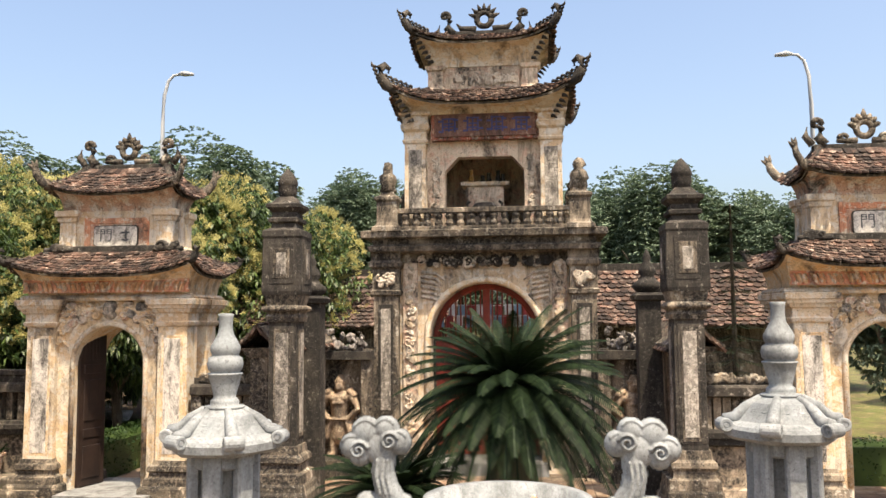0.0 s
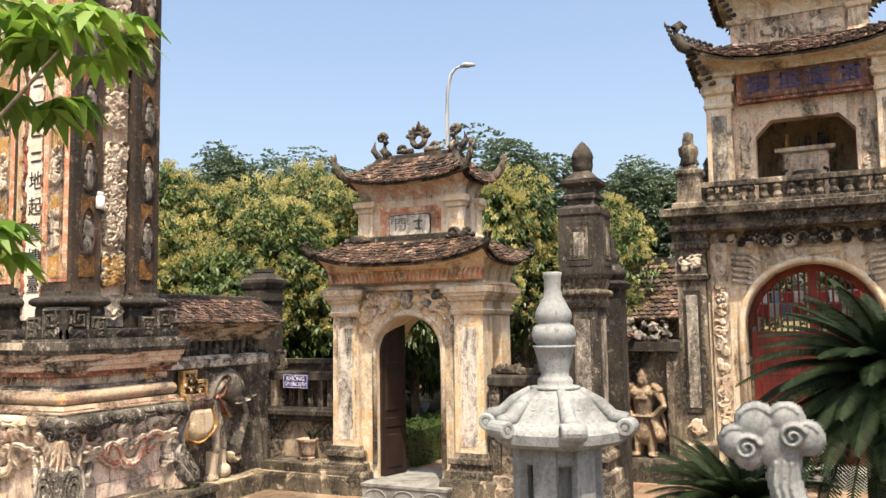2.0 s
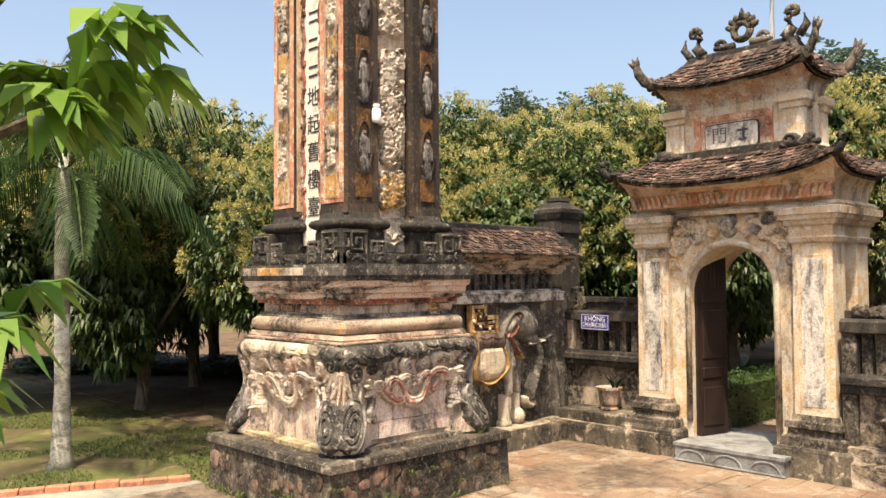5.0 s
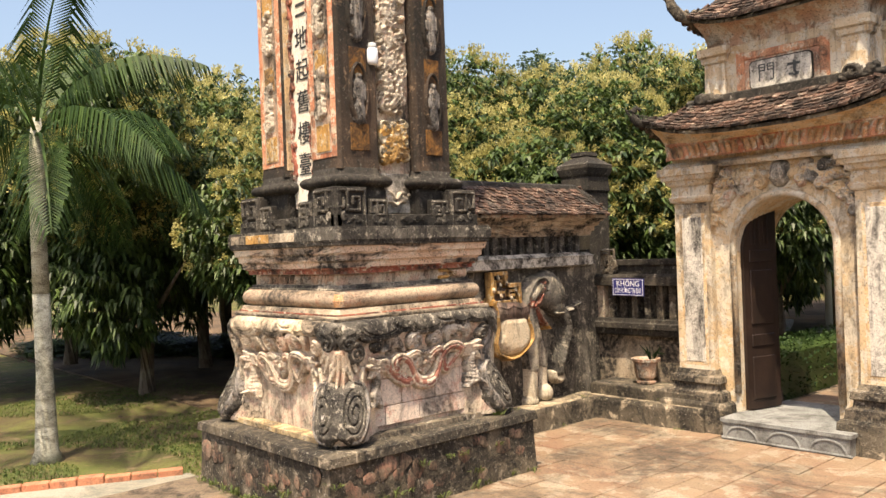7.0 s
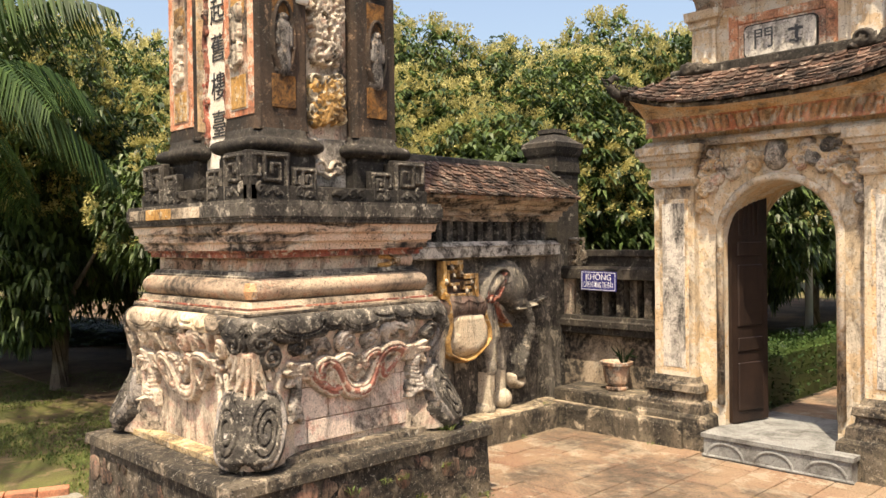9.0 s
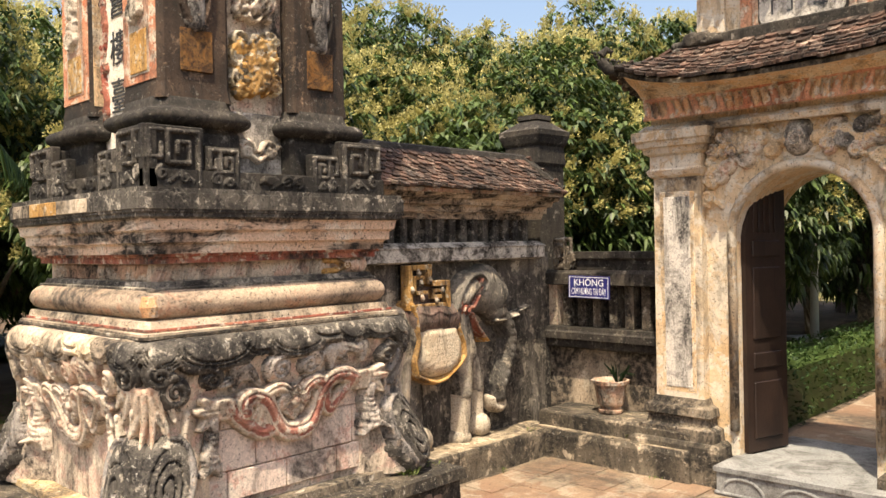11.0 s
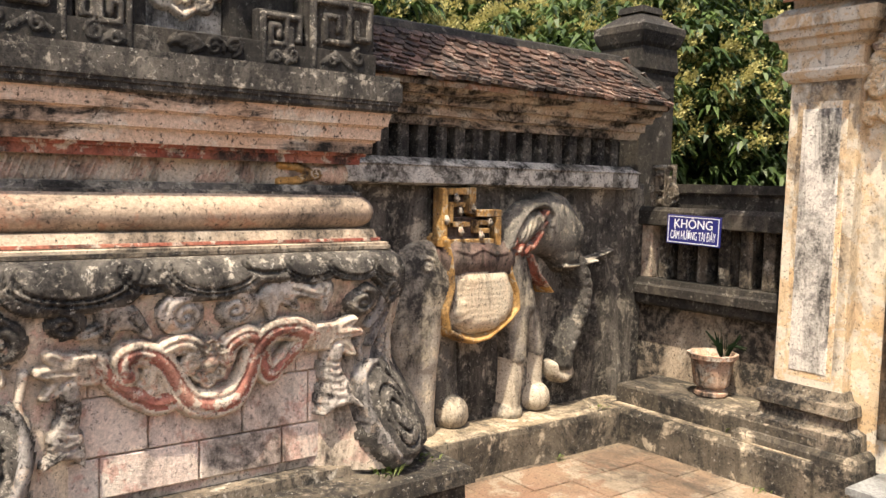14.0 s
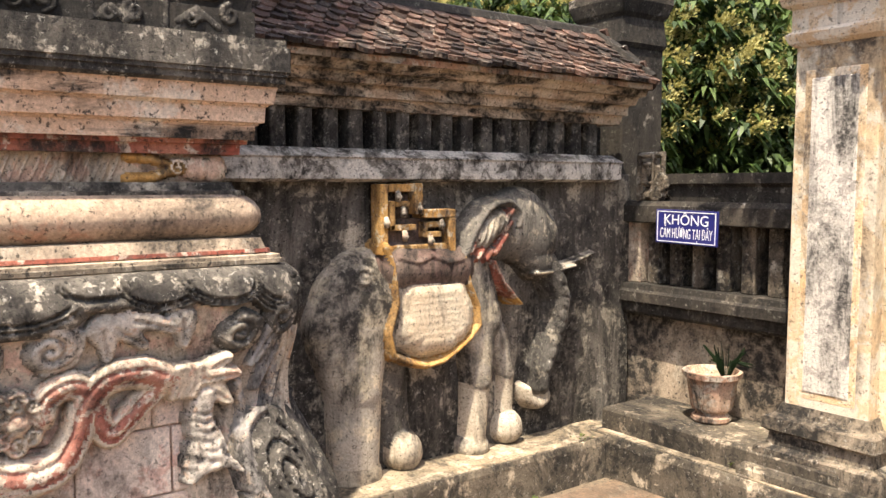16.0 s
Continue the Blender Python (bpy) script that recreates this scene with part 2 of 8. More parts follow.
M_BLUEINK = surface("indigo_ink", (0.05, 0.06, 0.16), (0.09, 0.09, 0.2), amount=0, bump=0)
M_SKIN = surface("elephant_stucco", (0.42, 0.37, 0.305), (0.56, 0.49, 0.395), (0.035, 0.031, 0.027), 0.37, (0.64, 0.55, 0.41), 0.34, 1.9, 2.4, lichen=0.2)
M_CLOTH = surface("saddle_cloth_stucco", (0.62, 0.55, 0.42), (0.60, 0.48, 0.34), (0.07, 0.06, 0.055), 0.36, scale=4)
M_GRASS = surface("grass_ground", (0.085, 0.105, 0.024), (0.14, 0.13, 0.042), (0.07, 0.05, 0.028), 0.42, (0.22, 0.165, 0.09), 0.2, 1.1, 1.0, bump=0.5)
M_SOIL = surface("dry_soil", (0.11, 0.073, 0.045), (0.16, 0.11, 0.068), (0.05, 0.036, 0.025), 0.40, scale=1.2, streak=1, bump=0.5)
M_BARK = surface("bark", (0.13, 0.10, 0.075), (0.19, 0.16, 0.12), (0.05, 0.04, 0.03), 0.4, scale=6, streak=5, bump=0.6)
M_LIMEBARK = surface("limewashed_trunk", (0.44, 0.42, 0.35), (0.34, 0.33, 0.26), (0.13, 0.12, 0.09), 0.4, scale=6, streak=0.5, bump=0.4)
M_METAL = surface("galvanised_metal", (0.36, 0.37, 0.38), (0.42, 0.43, 0.44), amount=0, bump=0, grain=0.05, rough=0.5)
M_SIGN = surface("blue_enamel", (0.018, 0.02, 0.14), (0.022, 0.025, 0.16), amount=0, bump=0, grain=0.05, rough=0.35, spec=0.4)
M_SIGNWHITE = surface("white_lettering", (0.8, 0.8, 0.82), (0.76, 0.76, 0.8), amount=0, bump=0, grain=0.04)
M_CONCRETE = surface("worn_concrete", (0.28, 0.25, 0.20), (0.34, 0.3, 0.25), (0.10, 0.12, 0.1), 0.3, scale=1.5, streak=1)
M_BRICK = surface("red_brick", (0.40, 0.15, 0.085), (0.46, 0.21, 0.12), (0.12, 0.08, 0.06), 0.25, scale=6, streak=1, random_value=0.15)


def leaf_material(name, lo, hi, gloss=0.45, through=0.25, spec=0.5):
    m, n, l, p = tree(name)
    pos = n.new("ShaderNodeNewGeometry")
    a = noise_node(n, l, pos.outputs["Position"], 1.3, 3)
    r = n.new("ShaderNodeMath")
    r.operation = "ADD"
    l.new(a, r.inputs[0]), l.new(ramp_node(n, l, pos.outputs["Random Per Island"], 0, 1, -0.3, 0.3), r.inputs[1])
    c = mix_node(n, l, ramp_node(n, l, r.outputs[0], 0.25, 0.75), lo, hi)
    l.new(c, p.inputs["Base Color"])
    p.inputs["Roughness"].default_value = gloss
    p.inputs["Specular IOR Level"].default_value = spec
    tr = n.new("ShaderNodeBsdfTranslucent")
    l.new(c, tr.inputs["Color"])
    mx = n.new("ShaderNodeMixShader")
    mx.inputs[0].default_value = through
    l.new(p.outputs[0], mx.inputs[1]), l.new(tr.outputs[0], mx.inputs[2])
    l.new(mx.outputs[0], n["Material Output"].inputs["Surface"])
    return m


M_LEAF = leaf_material("dark_broad_leaf", (0.018, 0.038, 0.011), (0.09, 0.135, 0.034), 0.45, 0.25, 0.35)
M_FLOWER = leaf_material("yellow_flower_spray", (0.35, 0.32, 0.10), (0.58, 0.52, 0.22), 0.8)
M_LEAFLIGHT = leaf_material("bright_green_leaf", (0.09, 0.19, 0.022), (0.23, 0.36, 0.055), 0.4, 0.4)
# distance haze is mixed into this paler leaf colour
M_FARLEAF = leaf_material("hazed_far_leaf", (0.075, 0.12, 0.075), (0.18, 0.235, 0.15), 0.7, 0.25)
M_CYCAD = leaf_material("cycad_leaf", (0.006, 0.013, 0.005), (0.020, 0.034, 0.013), 0.6, 0.1, 0.12)
M_PALM = leaf_material("areca_leaf", (0.014, 0.035, 0.008), (0.05, 0.09, 0.022), 0.55, 0.2, 0.2)
M_GRASSBLADE = leaf_material("grass_blade", (0.05, 0.085, 0.016), (0.14, 0.165, 0.042), 0.7, 0.3)


# ---- mesh helpers ----
def part(name, bm, material, parent=None, label="", smooth=False):
    me = bpy.data.meshes.new(name)
    bm.to_mesh(me)
    bm.free()
    for mt in material if isinstance(material, (list, tuple)) else [material]:
        me.materials.append(mt)
    if smooth:
        me.shade_smooth()
    ob = new(name, me)
    if parent:
        ob.parent = parent
    if label:
        ob["label"] = label
    return ob


def raw(name, verts, faces, material, parent=None, label="", smooth=False, index=None):
    me = bpy.data.meshes.new(name)
    me.from_pydata(verts, [], faces)
    for mt in material if isinstance(material, (list, tuple)) else [material]:
        me.materials.append(mt)
    if index is not None:
        me.polygons.foreach_set("material_index", index)
    if smooth:
        me.shade_smooth()
    me.update()
    ob = new(name, me)
    if parent:
        ob.parent = parent
    if label:
        ob["label"] = label
    return ob


def thing(name, label, category, group="", at=(0, 0, 0), kind=""):
    e = new(name)
    e.empty_display_size = 0.2
    e.location = at
    return tagged(e, label, category, group, kind)


def box(bm, x0, x1, y0, y1, z0, z1, bev=0.006):
    r = bmesh.ops.create_cube(bm, size=1.0)
    vs = r["verts"]
    for v in vs:
        v.co = Vector(((x0 + x1) / 2 + v.co.x * (x1 - x0), (y0 + y1) / 2 + v.co.y * (y1 - y0), (z0 + z1) / 2 + v.co.z * (z1 - z0)))
    if bev:
        es = list({e for v in vs for e in v.link_edges})
        bmesh.ops.bevel(bm, geom=es, offset=bev, segments=1, affect="EDGES")
    return bm


def B(*a, bev=0.006):
    return box(bmesh.new(), *a, bev=bev)


def loft(rows, cx=0.0, cy=0.0, chamfer=0.0, bm=None, seg=1):
    """Stacked rectangles: rows of (z, half x, half y), closed at both ends; sides split so that the stack bends smoothly."""
    bm = bm or bmesh.new()
    loops = []
    for z, hx, hy in rows:
        c = min(chamfer, hx * 0.5, hy * 0.5)
        pts = [(-hx + c, -hy), (hx - c, -hy), (hx, -hy + c), (hx, hy - c), (hx - c, hy), (-hx + c, hy), (-hx, hy - c), (-hx, -hy + c)] if chamfer else [(-hx, -hy), (hx, -hy), (hx, hy), (-hx, hy)]
        loops.append([bm.verts.new((cx + x, cy + y, z)) for x, y in pts])
    for a, b in zip(loops, loops[1:]):
        k = len(a)
        for i in range(k):
            bm.faces.new((a[i], a[(i + 1) % k], b[(i + 1) % k], b[i]))
    bm.faces.new(loops[0][::-1])
    bm.faces.new(loops[-1])
    return bm


def arch_block(half, w, zs, zt, z0, y0, y1, cx=0.0, n=18):
    """A wall pierced by a round arch."""
    bm = bmesh.new()
    arc = [(-w, z0)] + [(-w * math.cos(math.pi * i / n), zs + w * math.sin(math.pi * i / n)) for i in range(n + 1)] + [(w, z0)]
    top = [(-half, z0)] + [(-half + 2 * half * i / n, zt) for i in range(n + 1)] + [(half, z0)]
    V = {k: [bm.verts.new((cx + x, y, z)) for x, z in pts] for k, pts, y in (("af", arc, y0), ("ab", arc, y1), ("tf", top, y0), ("tb", top, y1))}
    for i in range(len(arc) - 1):
        bm.faces.new((V["af"][i], V["af"][i + 1], V["tf"][i + 1], V["tf"][i]))
        bm.faces.new((V["ab"][i], V["tb"][i], V["tb"][i + 1], V["ab"][i + 1]))
        bm.faces.new((V["af"][i], V["ab"][i], V["ab"][i + 1], V["af"][i + 1]))
        bm.faces.new((V["tf"][i], V["tf"][i + 1], V["tb"][i + 1], V["tb"][i]))
    return bm


def roll(z0, z1, h, out, n=8):
    """Rows of a half-round moulding between two heights."""
    return [((z0 + z1) / 2 - (z1 - z0) / 2 * math.cos(math.pi * i / n), h + out * math.sin(math.pi * i / n), h + out * math.sin(math.pi * i / n)) for i in range(n + 1)]


def lathe(rows, cx=0.0, cy=0.0, n=24, bm=None):
    bm = bm or bmesh.new()
    loops = [[bm.verts.new((cx + r * math.cos(2 * math.pi * i / n), cy + r * math.sin(2 * math.pi * i / n), z)) for i in range(n)] for r, z in rows]
    for a, b in zip(loops, loops[1:]):
        for i in range(n):
            bm.faces.new((a[i], a[(i + 1) % n], b[(i + 1) % n], b[i]))
    bm.faces.new(loops[0][::-1])
    bm.faces.new(loops[-1])
    return bm


def tube(path, radii, n=8, bm=None, flat=1.0, up=Vector((0, 0, 1))):
    """A tapered tube along a path."""
    bm = bm or bmesh.new()
    path = [Vector(p) for p in path]
    rings = []
    for i, p in enumerate(path):
        d = (path[min(i + 1, len(path) - 1)] - path[max(i - 1, 0)]).normalized()
        s = d.cross(up)
        if s.length < 0.05:
            s = d.cross(Vector((0, 1, 0)))
        s.normalize()
        w = s.cross(d)
        r = radii[i] if isinstance(radii, (list, tuple)) else radii
        rings.append([bm.verts.new(p + s * (r * flat * math.cos(2 * math.pi * k / n)) + w * (r * math.sin(2 * math.pi * k / n))) for k in range(n)])
    for a, b in zip(rings, rings[1:]):
        for k in range(n):
            bm.faces.new((a[k], a[(k + 1) % n], b[(k + 1) % n], b[k]))
    bm.faces.new(rings[0][::-1])
    bm.faces.new(rings[-1])
    return bm


def spiral(cx, cy, r0, r1, a0, turns, n=14):
    """Plane points of a scroll from radius r0 to r1; angles in degrees."""
    return [(cx + (r0 + (r1 - r0) * i / n) * math.cos(radians(a0 + 360 * turns * i / n)), cy + (r0 + (r1 - r0) * i / n) * math.sin(radians(a0 + 360 * turns * i / n))) for i in range(n + 1)]


def smooth_path(pts, k=6):
    """Points of a smooth curve through pts."""
    out = []
    for i in range(len(pts) - 1):
        a, b, c, d = pts[max(i - 1, 0)], pts[i], pts[i + 1], pts[min(i + 2, len(pts) - 1)]
        for j in range(k):
            t = j / k
            out.append(tuple(0.5 * (2 * b[n] + (c[n] - a[n]) * t + (2 * a[n] - 5 * b[n] + 4 * c[n] - d[n]) * t * t + (3 * b[n] - a[n] - 3 * c[n] + d[n]) * t ** 3) for n in range(2)))
    return out + [tuple(pts[-1])]


def stroke(pts, r, h, m=0, r1=None):
    """Relief strokes along plane points: (ax, ay, bx, by, ra, rb, height, material)."""
    k = len(pts) - 1
    r1 = r if r1 is None else r1
    return [(*pts[i], *pts[i + 1], r + (r1 - r) * i / k, r + (r1 - r) * (i + 1) / k, h, m) for i in range(k)]


def relief(name, strokes, size, frame_m, material, parent, label="", step=0.01, round_p=0.5, rim=0.0, smooth=True):
    """A carved relief: rounded strokes raised from a plane, as one mesh; material -1 adds a ridge to what lies there. size = (u0, u1, v0, v1); frame_m maps (u, v, height) to the place."""
    u0, u1, v0, v1 = size
    nu, nv = max(2, int((u1 - u0) / step)), max(2, int((v1 - v0) / step))
    U, V = np.meshgrid(np.linspace(u0, u1, nu + 1), np.linspace(v0, v1, nv + 1), indexing="ij")
    H, K = np.zeros_like(U), np.zeros(U.shape, int)
    for ax, ay, bx, by, ra, rb, h, m in strokes:
        pad = max(ra, rb)
        i0, i1 = np.searchsorted(U[:, 0], (min(ax, bx) - pad, max(ax, bx) + pad))
        j0, j1 = np.searchsorted(V[0], (min(ay, by) - pad, max(ay, by) + pad))
        i0, j0 = max(i0 - 1, 0), max(j0 - 1, 0)
        u, v = U[i0:i1 + 1, j0:j1 + 1], V[i0:i1 + 1, j0:j1 + 1]
        dx, dy = bx - ax, by - ay
        q = np.clip(((u - ax) * dx + (v - ay) * dy) / (dx * dx + dy * dy + 1e-9), 0, 1)
        d = np.hypot(u - ax - q * dx, v - ay - q * dy) / (ra + (rb - ra) * q)
        hh = h * np.clip(1 - d * d, 0, 1) ** round_p
        sub, ks = H[i0:i1 + 1, j0:j1 + 1], K[i0:i1 + 1, j0:j1 + 1]
        if m < 0:
            sub += np.where(sub > 0, hh, 0)
            continue
        w = hh > sub
        sub[w], ks[w] = hh[w], m
    keep = (H > 1e-4)
    cell = keep[:-1, :-1] | keep[1:, :-1] | keep[:-1, 1:] | keep[1:, 1:]
    idx = np.arange(U.size).reshape(U.shape)
    used = np.zeros(U.shape, bool)
    for a in (slice(None, -1), slice(1, None)):
        for b in (slice(None, -1), slice(1, None)):
            used[a, b] |= cell
    remap = -np.ones(U.size, int)
    remap[used.ravel()] = np.arange(used.sum())
    P = np.stack([U[used], V[used], np.where(keep, H, -0.004)[used], np.ones(used.sum())])
    W = frame_m(P[0], P[1], P[2]) if callable(frame_m) else (np.array(frame_m) @ P)[:3].T
    c = np.argwhere(cell)
    F = np.stack([idx[c[:, 0], c[:, 1]], idx[c[:, 0] + 1, c[:, 1]], idx[c[:, 0] + 1, c[:, 1] + 1], idx[c[:, 0], c[:, 1] + 1]], 1)
    mi = np.maximum.reduce([K[c[:, 0], c[:, 1]], K[c[:, 0] + 1, c[:, 1]], K[c[:, 0] + 1, c[:, 1] + 1], K[c[:, 0], c[:, 1] + 1]])
    return raw(name, W.tolist(), remap[F].tolist(), material, parent, label, smooth, mi.tolist())


def rounded_plate(x, y, z, half, high, r, thick):
    """An upright plate facing south with rounded corners; y is its front."""
    bm = bmesh.new()
    ring = []
    for k, (sx, sz) in enumerate(((1, 1), (-1, 1), (-1, -1), (1, -1))):
        for q in range(5):
            a = math.pi / 2 * (k + q / 4)
            ring.append((x + sx * (half - r) + r * math.cos(a), z + sz * (high - r) + r * math.sin(a)))
    front = [bm.verts.new((u, y, v)) for u, v in ring]
    back = [bm.verts.new((u, y + thick, v)) for u, v in ring]
    bm.faces.new(front)
    bm.faces.new(back[::-1])
    for k in range(len(ring)):
        bm.faces.new((front[k - 1], front[k], back[k], back[k - 1]))
    bmesh.ops.recalc_face_normals(bm, faces=bm.faces)
    return bm


def facing(origin, u, out):
    """Frame of a wall: u runs along the wall, v is up, height goes out."""
    u, out = Vector(u), Vector(out)
    m = Matrix((u, Vector((0, 0, 1)), out)).transposed().to_4x4()
    return Matrix.Translation(origin) @ m


SOUTH = lambda x, y, z: facing((x, y, z), (1, 0, 0), (0, -1, 0))
EAST = lambda x, y, z: facing((x, y, z), (0, 1, 0), (1, 0, 0))


def scrolls(w, h, n, rng, r=0.05, th=0.016, hgt=0.03, mats=1):
    """Random cloud scrolls, leaves and knots within w x h about the middle."""
    out = []
    for _ in range(n):
        x, y = rng.uniform(-w / 2 + r, w / 2 - r), rng.uniform(-h / 2 + r, h / 2 - r)
        s = rng.uniform(0.6, 1.25) * r
        m = rng.randrange(mats)
        k = rng.random()
        a = rng.uniform(0, 360)
        if k < 0.55:
            out += stroke(spiral(x, y, s, s * 0.15, a, rng.choice((-1, 1)) * rng.uniform(1.0, 1.6), 12), th, hgt, m, th * 0.7)
        elif k < 0.85:
            out += stroke([(x + s * 1.3 * (i / 4 - 0.5) * math.cos(a) - 0.4 * s * math.sin(i * 1.5) * math.sin(a), y + s * 1.3 * (i / 4 - 0.5) * math.sin(a) + 0.4 * s * math.sin(i * 1.5) * math.cos(a)) for i in range(5)], th * 1.1, hgt * 0.9, m, th * 0.4)
        else:
            out.append((x, y, x + 0.001, y, s * 0.5, s * 0.5, hgt * 1.2, m))
    return out


# ---- roofs ----
def slope_fn(ax, ay, bx, by, ze, tax, tay, tbx, tby, zt, lift, sag):
    """A curved roof slope: eave from a to b with raised corners, top edge from ta to tb."""
    def at(u, v):
        s = abs(2 * u - 1)
        ex, ey, ez = ax + (bx - ax) * u, ay + (by - ay) * u, ze + lift * s ** 3.2
        tx, ty, tz = tax + (tbx - tax) * u, tay + (tby - tay) * u, zt
        return Vector((ex + (tx - ex) * v, ey + (ty - ey) * v, ez + (tz - ez) * v - sag * 4 * v * (1 - v)))
    return at


def tile_mesh():
    """One rounded scale tile, 1 wide, 1.35 long, thin, with its rounded tail at -y."""
    pts = [(-0.5, 0.75), (-0.5, -0.25), (-0.36, -0.48), (-0.14, -0.6), (0.14, -0.6), (0.36, -0.48), (0.5, -0.25), (0.5, 0.75)]
    v = [(x, y, 0.0) for x, y in pts] + [(x, y, 0.1) for x, y in pts]
    k = len(pts)
    f = [tuple(range(k))[::-1], tuple(range(k, 2 * k))] + [(i, (i + 1) % k, k + (i + 1) % k, k + i) for i in range(k)]
    return v, f


TILE_V, TILE_F = tile_mesh()
tile_data = bpy.data.meshes.new("roof_tile")
tile_data.from_pydata(TILE_V, [], TILE_F)
tile_data.materials.append(M_TILE)


def tiles(fn, parent, width, rows, rng, single, name="roof_tile"):
    """Courses of scale tiles over a slope; single ones are objects of their own, else one joined mesh."""
    mats = []
    for r in range(rows):
        v = (r + 0.12) / rows
        length = (fn(1, v) - fn(0, v)).length
        n = max(1, round(length / width))
        for i in range(n + (r % 2)):
            u = (i + (0.5 if r % 2 == 0 else 0.0)) / n
            u = min(max(u, 0.012), 0.988)
            p = fn(u, v)
            du = (fn(min(u + 0.02, 1), v) - fn(max(u - 0.02, 0), v)).normalized()
            dv = (fn(u, min(v + 0.05, 1)) - fn(u, max(v - 0.05, 0))).normalized()
            nz = du.cross(dv).normalized()
            dv = nz.cross(du)
            nz = (nz + du * rng.uniform(-0.05, 0.05) + dv * (0.20 + rng.uniform(-0.09, 0.12))).normalized()
            dv = nz.cross(du).normalized()
            du = dv.cross(nz)
            s = width * rng.uniform(0.93, 1.04)
            m = Matrix((du, dv, nz)).transposed().to_4x4()
            m = Matrix.Translation(p + nz * (0.016 + rng.uniform(0, 0.010)) + du * rng.uniform(-0.008, 0.008) + dv * rng.uniform(-0.012, 0.012)) @ m @ Matrix.Diagonal((s, width * 1.25 * rng.uniform(0.86, 1.14), width * 2.7, 1))
            mats.append(m)
    if single:
        for m in mats:
            o = new(name, tile_data)
            o.parent = parent
            o.matrix_basis = m
    else:
        V, F = [], []
        base = np.array([(*v, 1) for v in TILE_V]).T
        for m in mats:
            o = len(V)
            V += (np.array(m) @ base)[:3].T.tolist()
            F += [tuple(i + o for i in f) for f in TILE_F]
        ob = raw("roof_tiles", V, F, M_TILE, parent)
        ob["kind"] = "stuff"


def slab(fns, thick, name, material, parent, label="", nu=16, nv=5):
    """The boards under a roof: the slopes as one curved shell with thickness."""
    bm = bmesh.new()
    for fn in fns:
        top = [[bm.verts.new(fn(i / nu, j / nv)) for j in range(nv + 1)] for i in range(nu + 1)]
        low = [[bm.verts.new(fn(i / nu, j / nv) - Vector((0, 0, thick))) for j in range(nv + 1)] for i in range(nu + 1)]
        for i in range(nu):
            for j in range(nv):
                bm.faces.new((top[i][j], top[i + 1][j], top[i + 1][j + 1], top[i][j + 1]))
                bm.faces.new((low[i][j], low[i][j + 1], low[i + 1][j + 1], low[i + 1][j]))
            bm.faces.new((top[i][0], low[i][0], low[i + 1][0], top[i + 1][0]))
            bm.faces.new((top[i][nv], top[i + 1][nv], low[i + 1][nv], low[i][nv]))
        for j in range(nv):
            bm.faces.new((top[0][j], top[0][j + 1], low[0][j + 1], low[0][j]))
            bm.faces.new((top[nu][j], low[nu][j], low[nu][j + 1], top[nu][j + 1]))
    return part(name, bm, material, parent, label)


def hip(cx, cy, hx, hy, ze, tx, ty, zt, lift, sag):
    """Four curved slopes over a rectangle: front, right, back, left."""
    c = [(cx - hx, cy - hy), (cx + hx, cy - hy), (cx + hx, cy + hy), (cx - hx, cy + hy)]
    t = [(cx - tx, cy - ty), (cx + tx, cy - ty), (cx + tx, cy + ty), (cx - tx, cy + ty)]
    return [slope_fn(*c[i], *c[(i + 1) % 4], ze, *t[i], *t[(i + 1) % 4], zt, lift, sag) for i in range(4)]


def cove(cx, cy, hx, hy, z0, ex, ey, z1, lift, name, material, parent, label="", n=12, rows=6):
    """The flared cornice from a wall's head out to a curved eave."""
    bm = bmesh.new()
    loops = []
    for j in range(rows + 1):
        v = j / rows
        k = 1 - math.cos(v * math.pi / 2)
        loop = []
        for s in range(4):
            ca, cb = [((-1, -1), (1, -1)), ((1, -1), (1, 1)), ((1, 1), (-1, 1)), ((-1, 1), (-1, -1))][s]
            for i in range(n):
                u = i / n
                fx, fy = ca[0] + (cb[0] - ca[0]) * u, ca[1] + (cb[1] - ca[1]) * u
                c = abs(2 * u - 1) ** 3.2
                loop.append(bm.verts.new((cx + fx * (hx + (ex - hx) * k), cy + fy * (hy + (ey - hy) * k), z0 + (z1 - z0) * math.sin(v * math.pi / 2) + lift * c * v ** 2)))
        loops.append(loop)
    for a, b in zip(loops, loops[1:]):
        k = len(a)
        for i in range(k):
            bm.faces.new((a[i], a[(i + 1) % k], b[(i + 1) % k], b[i]))
    bm.faces.new(loops[0][::-1])
    return part(name, bm, material, parent, label, smooth=False)


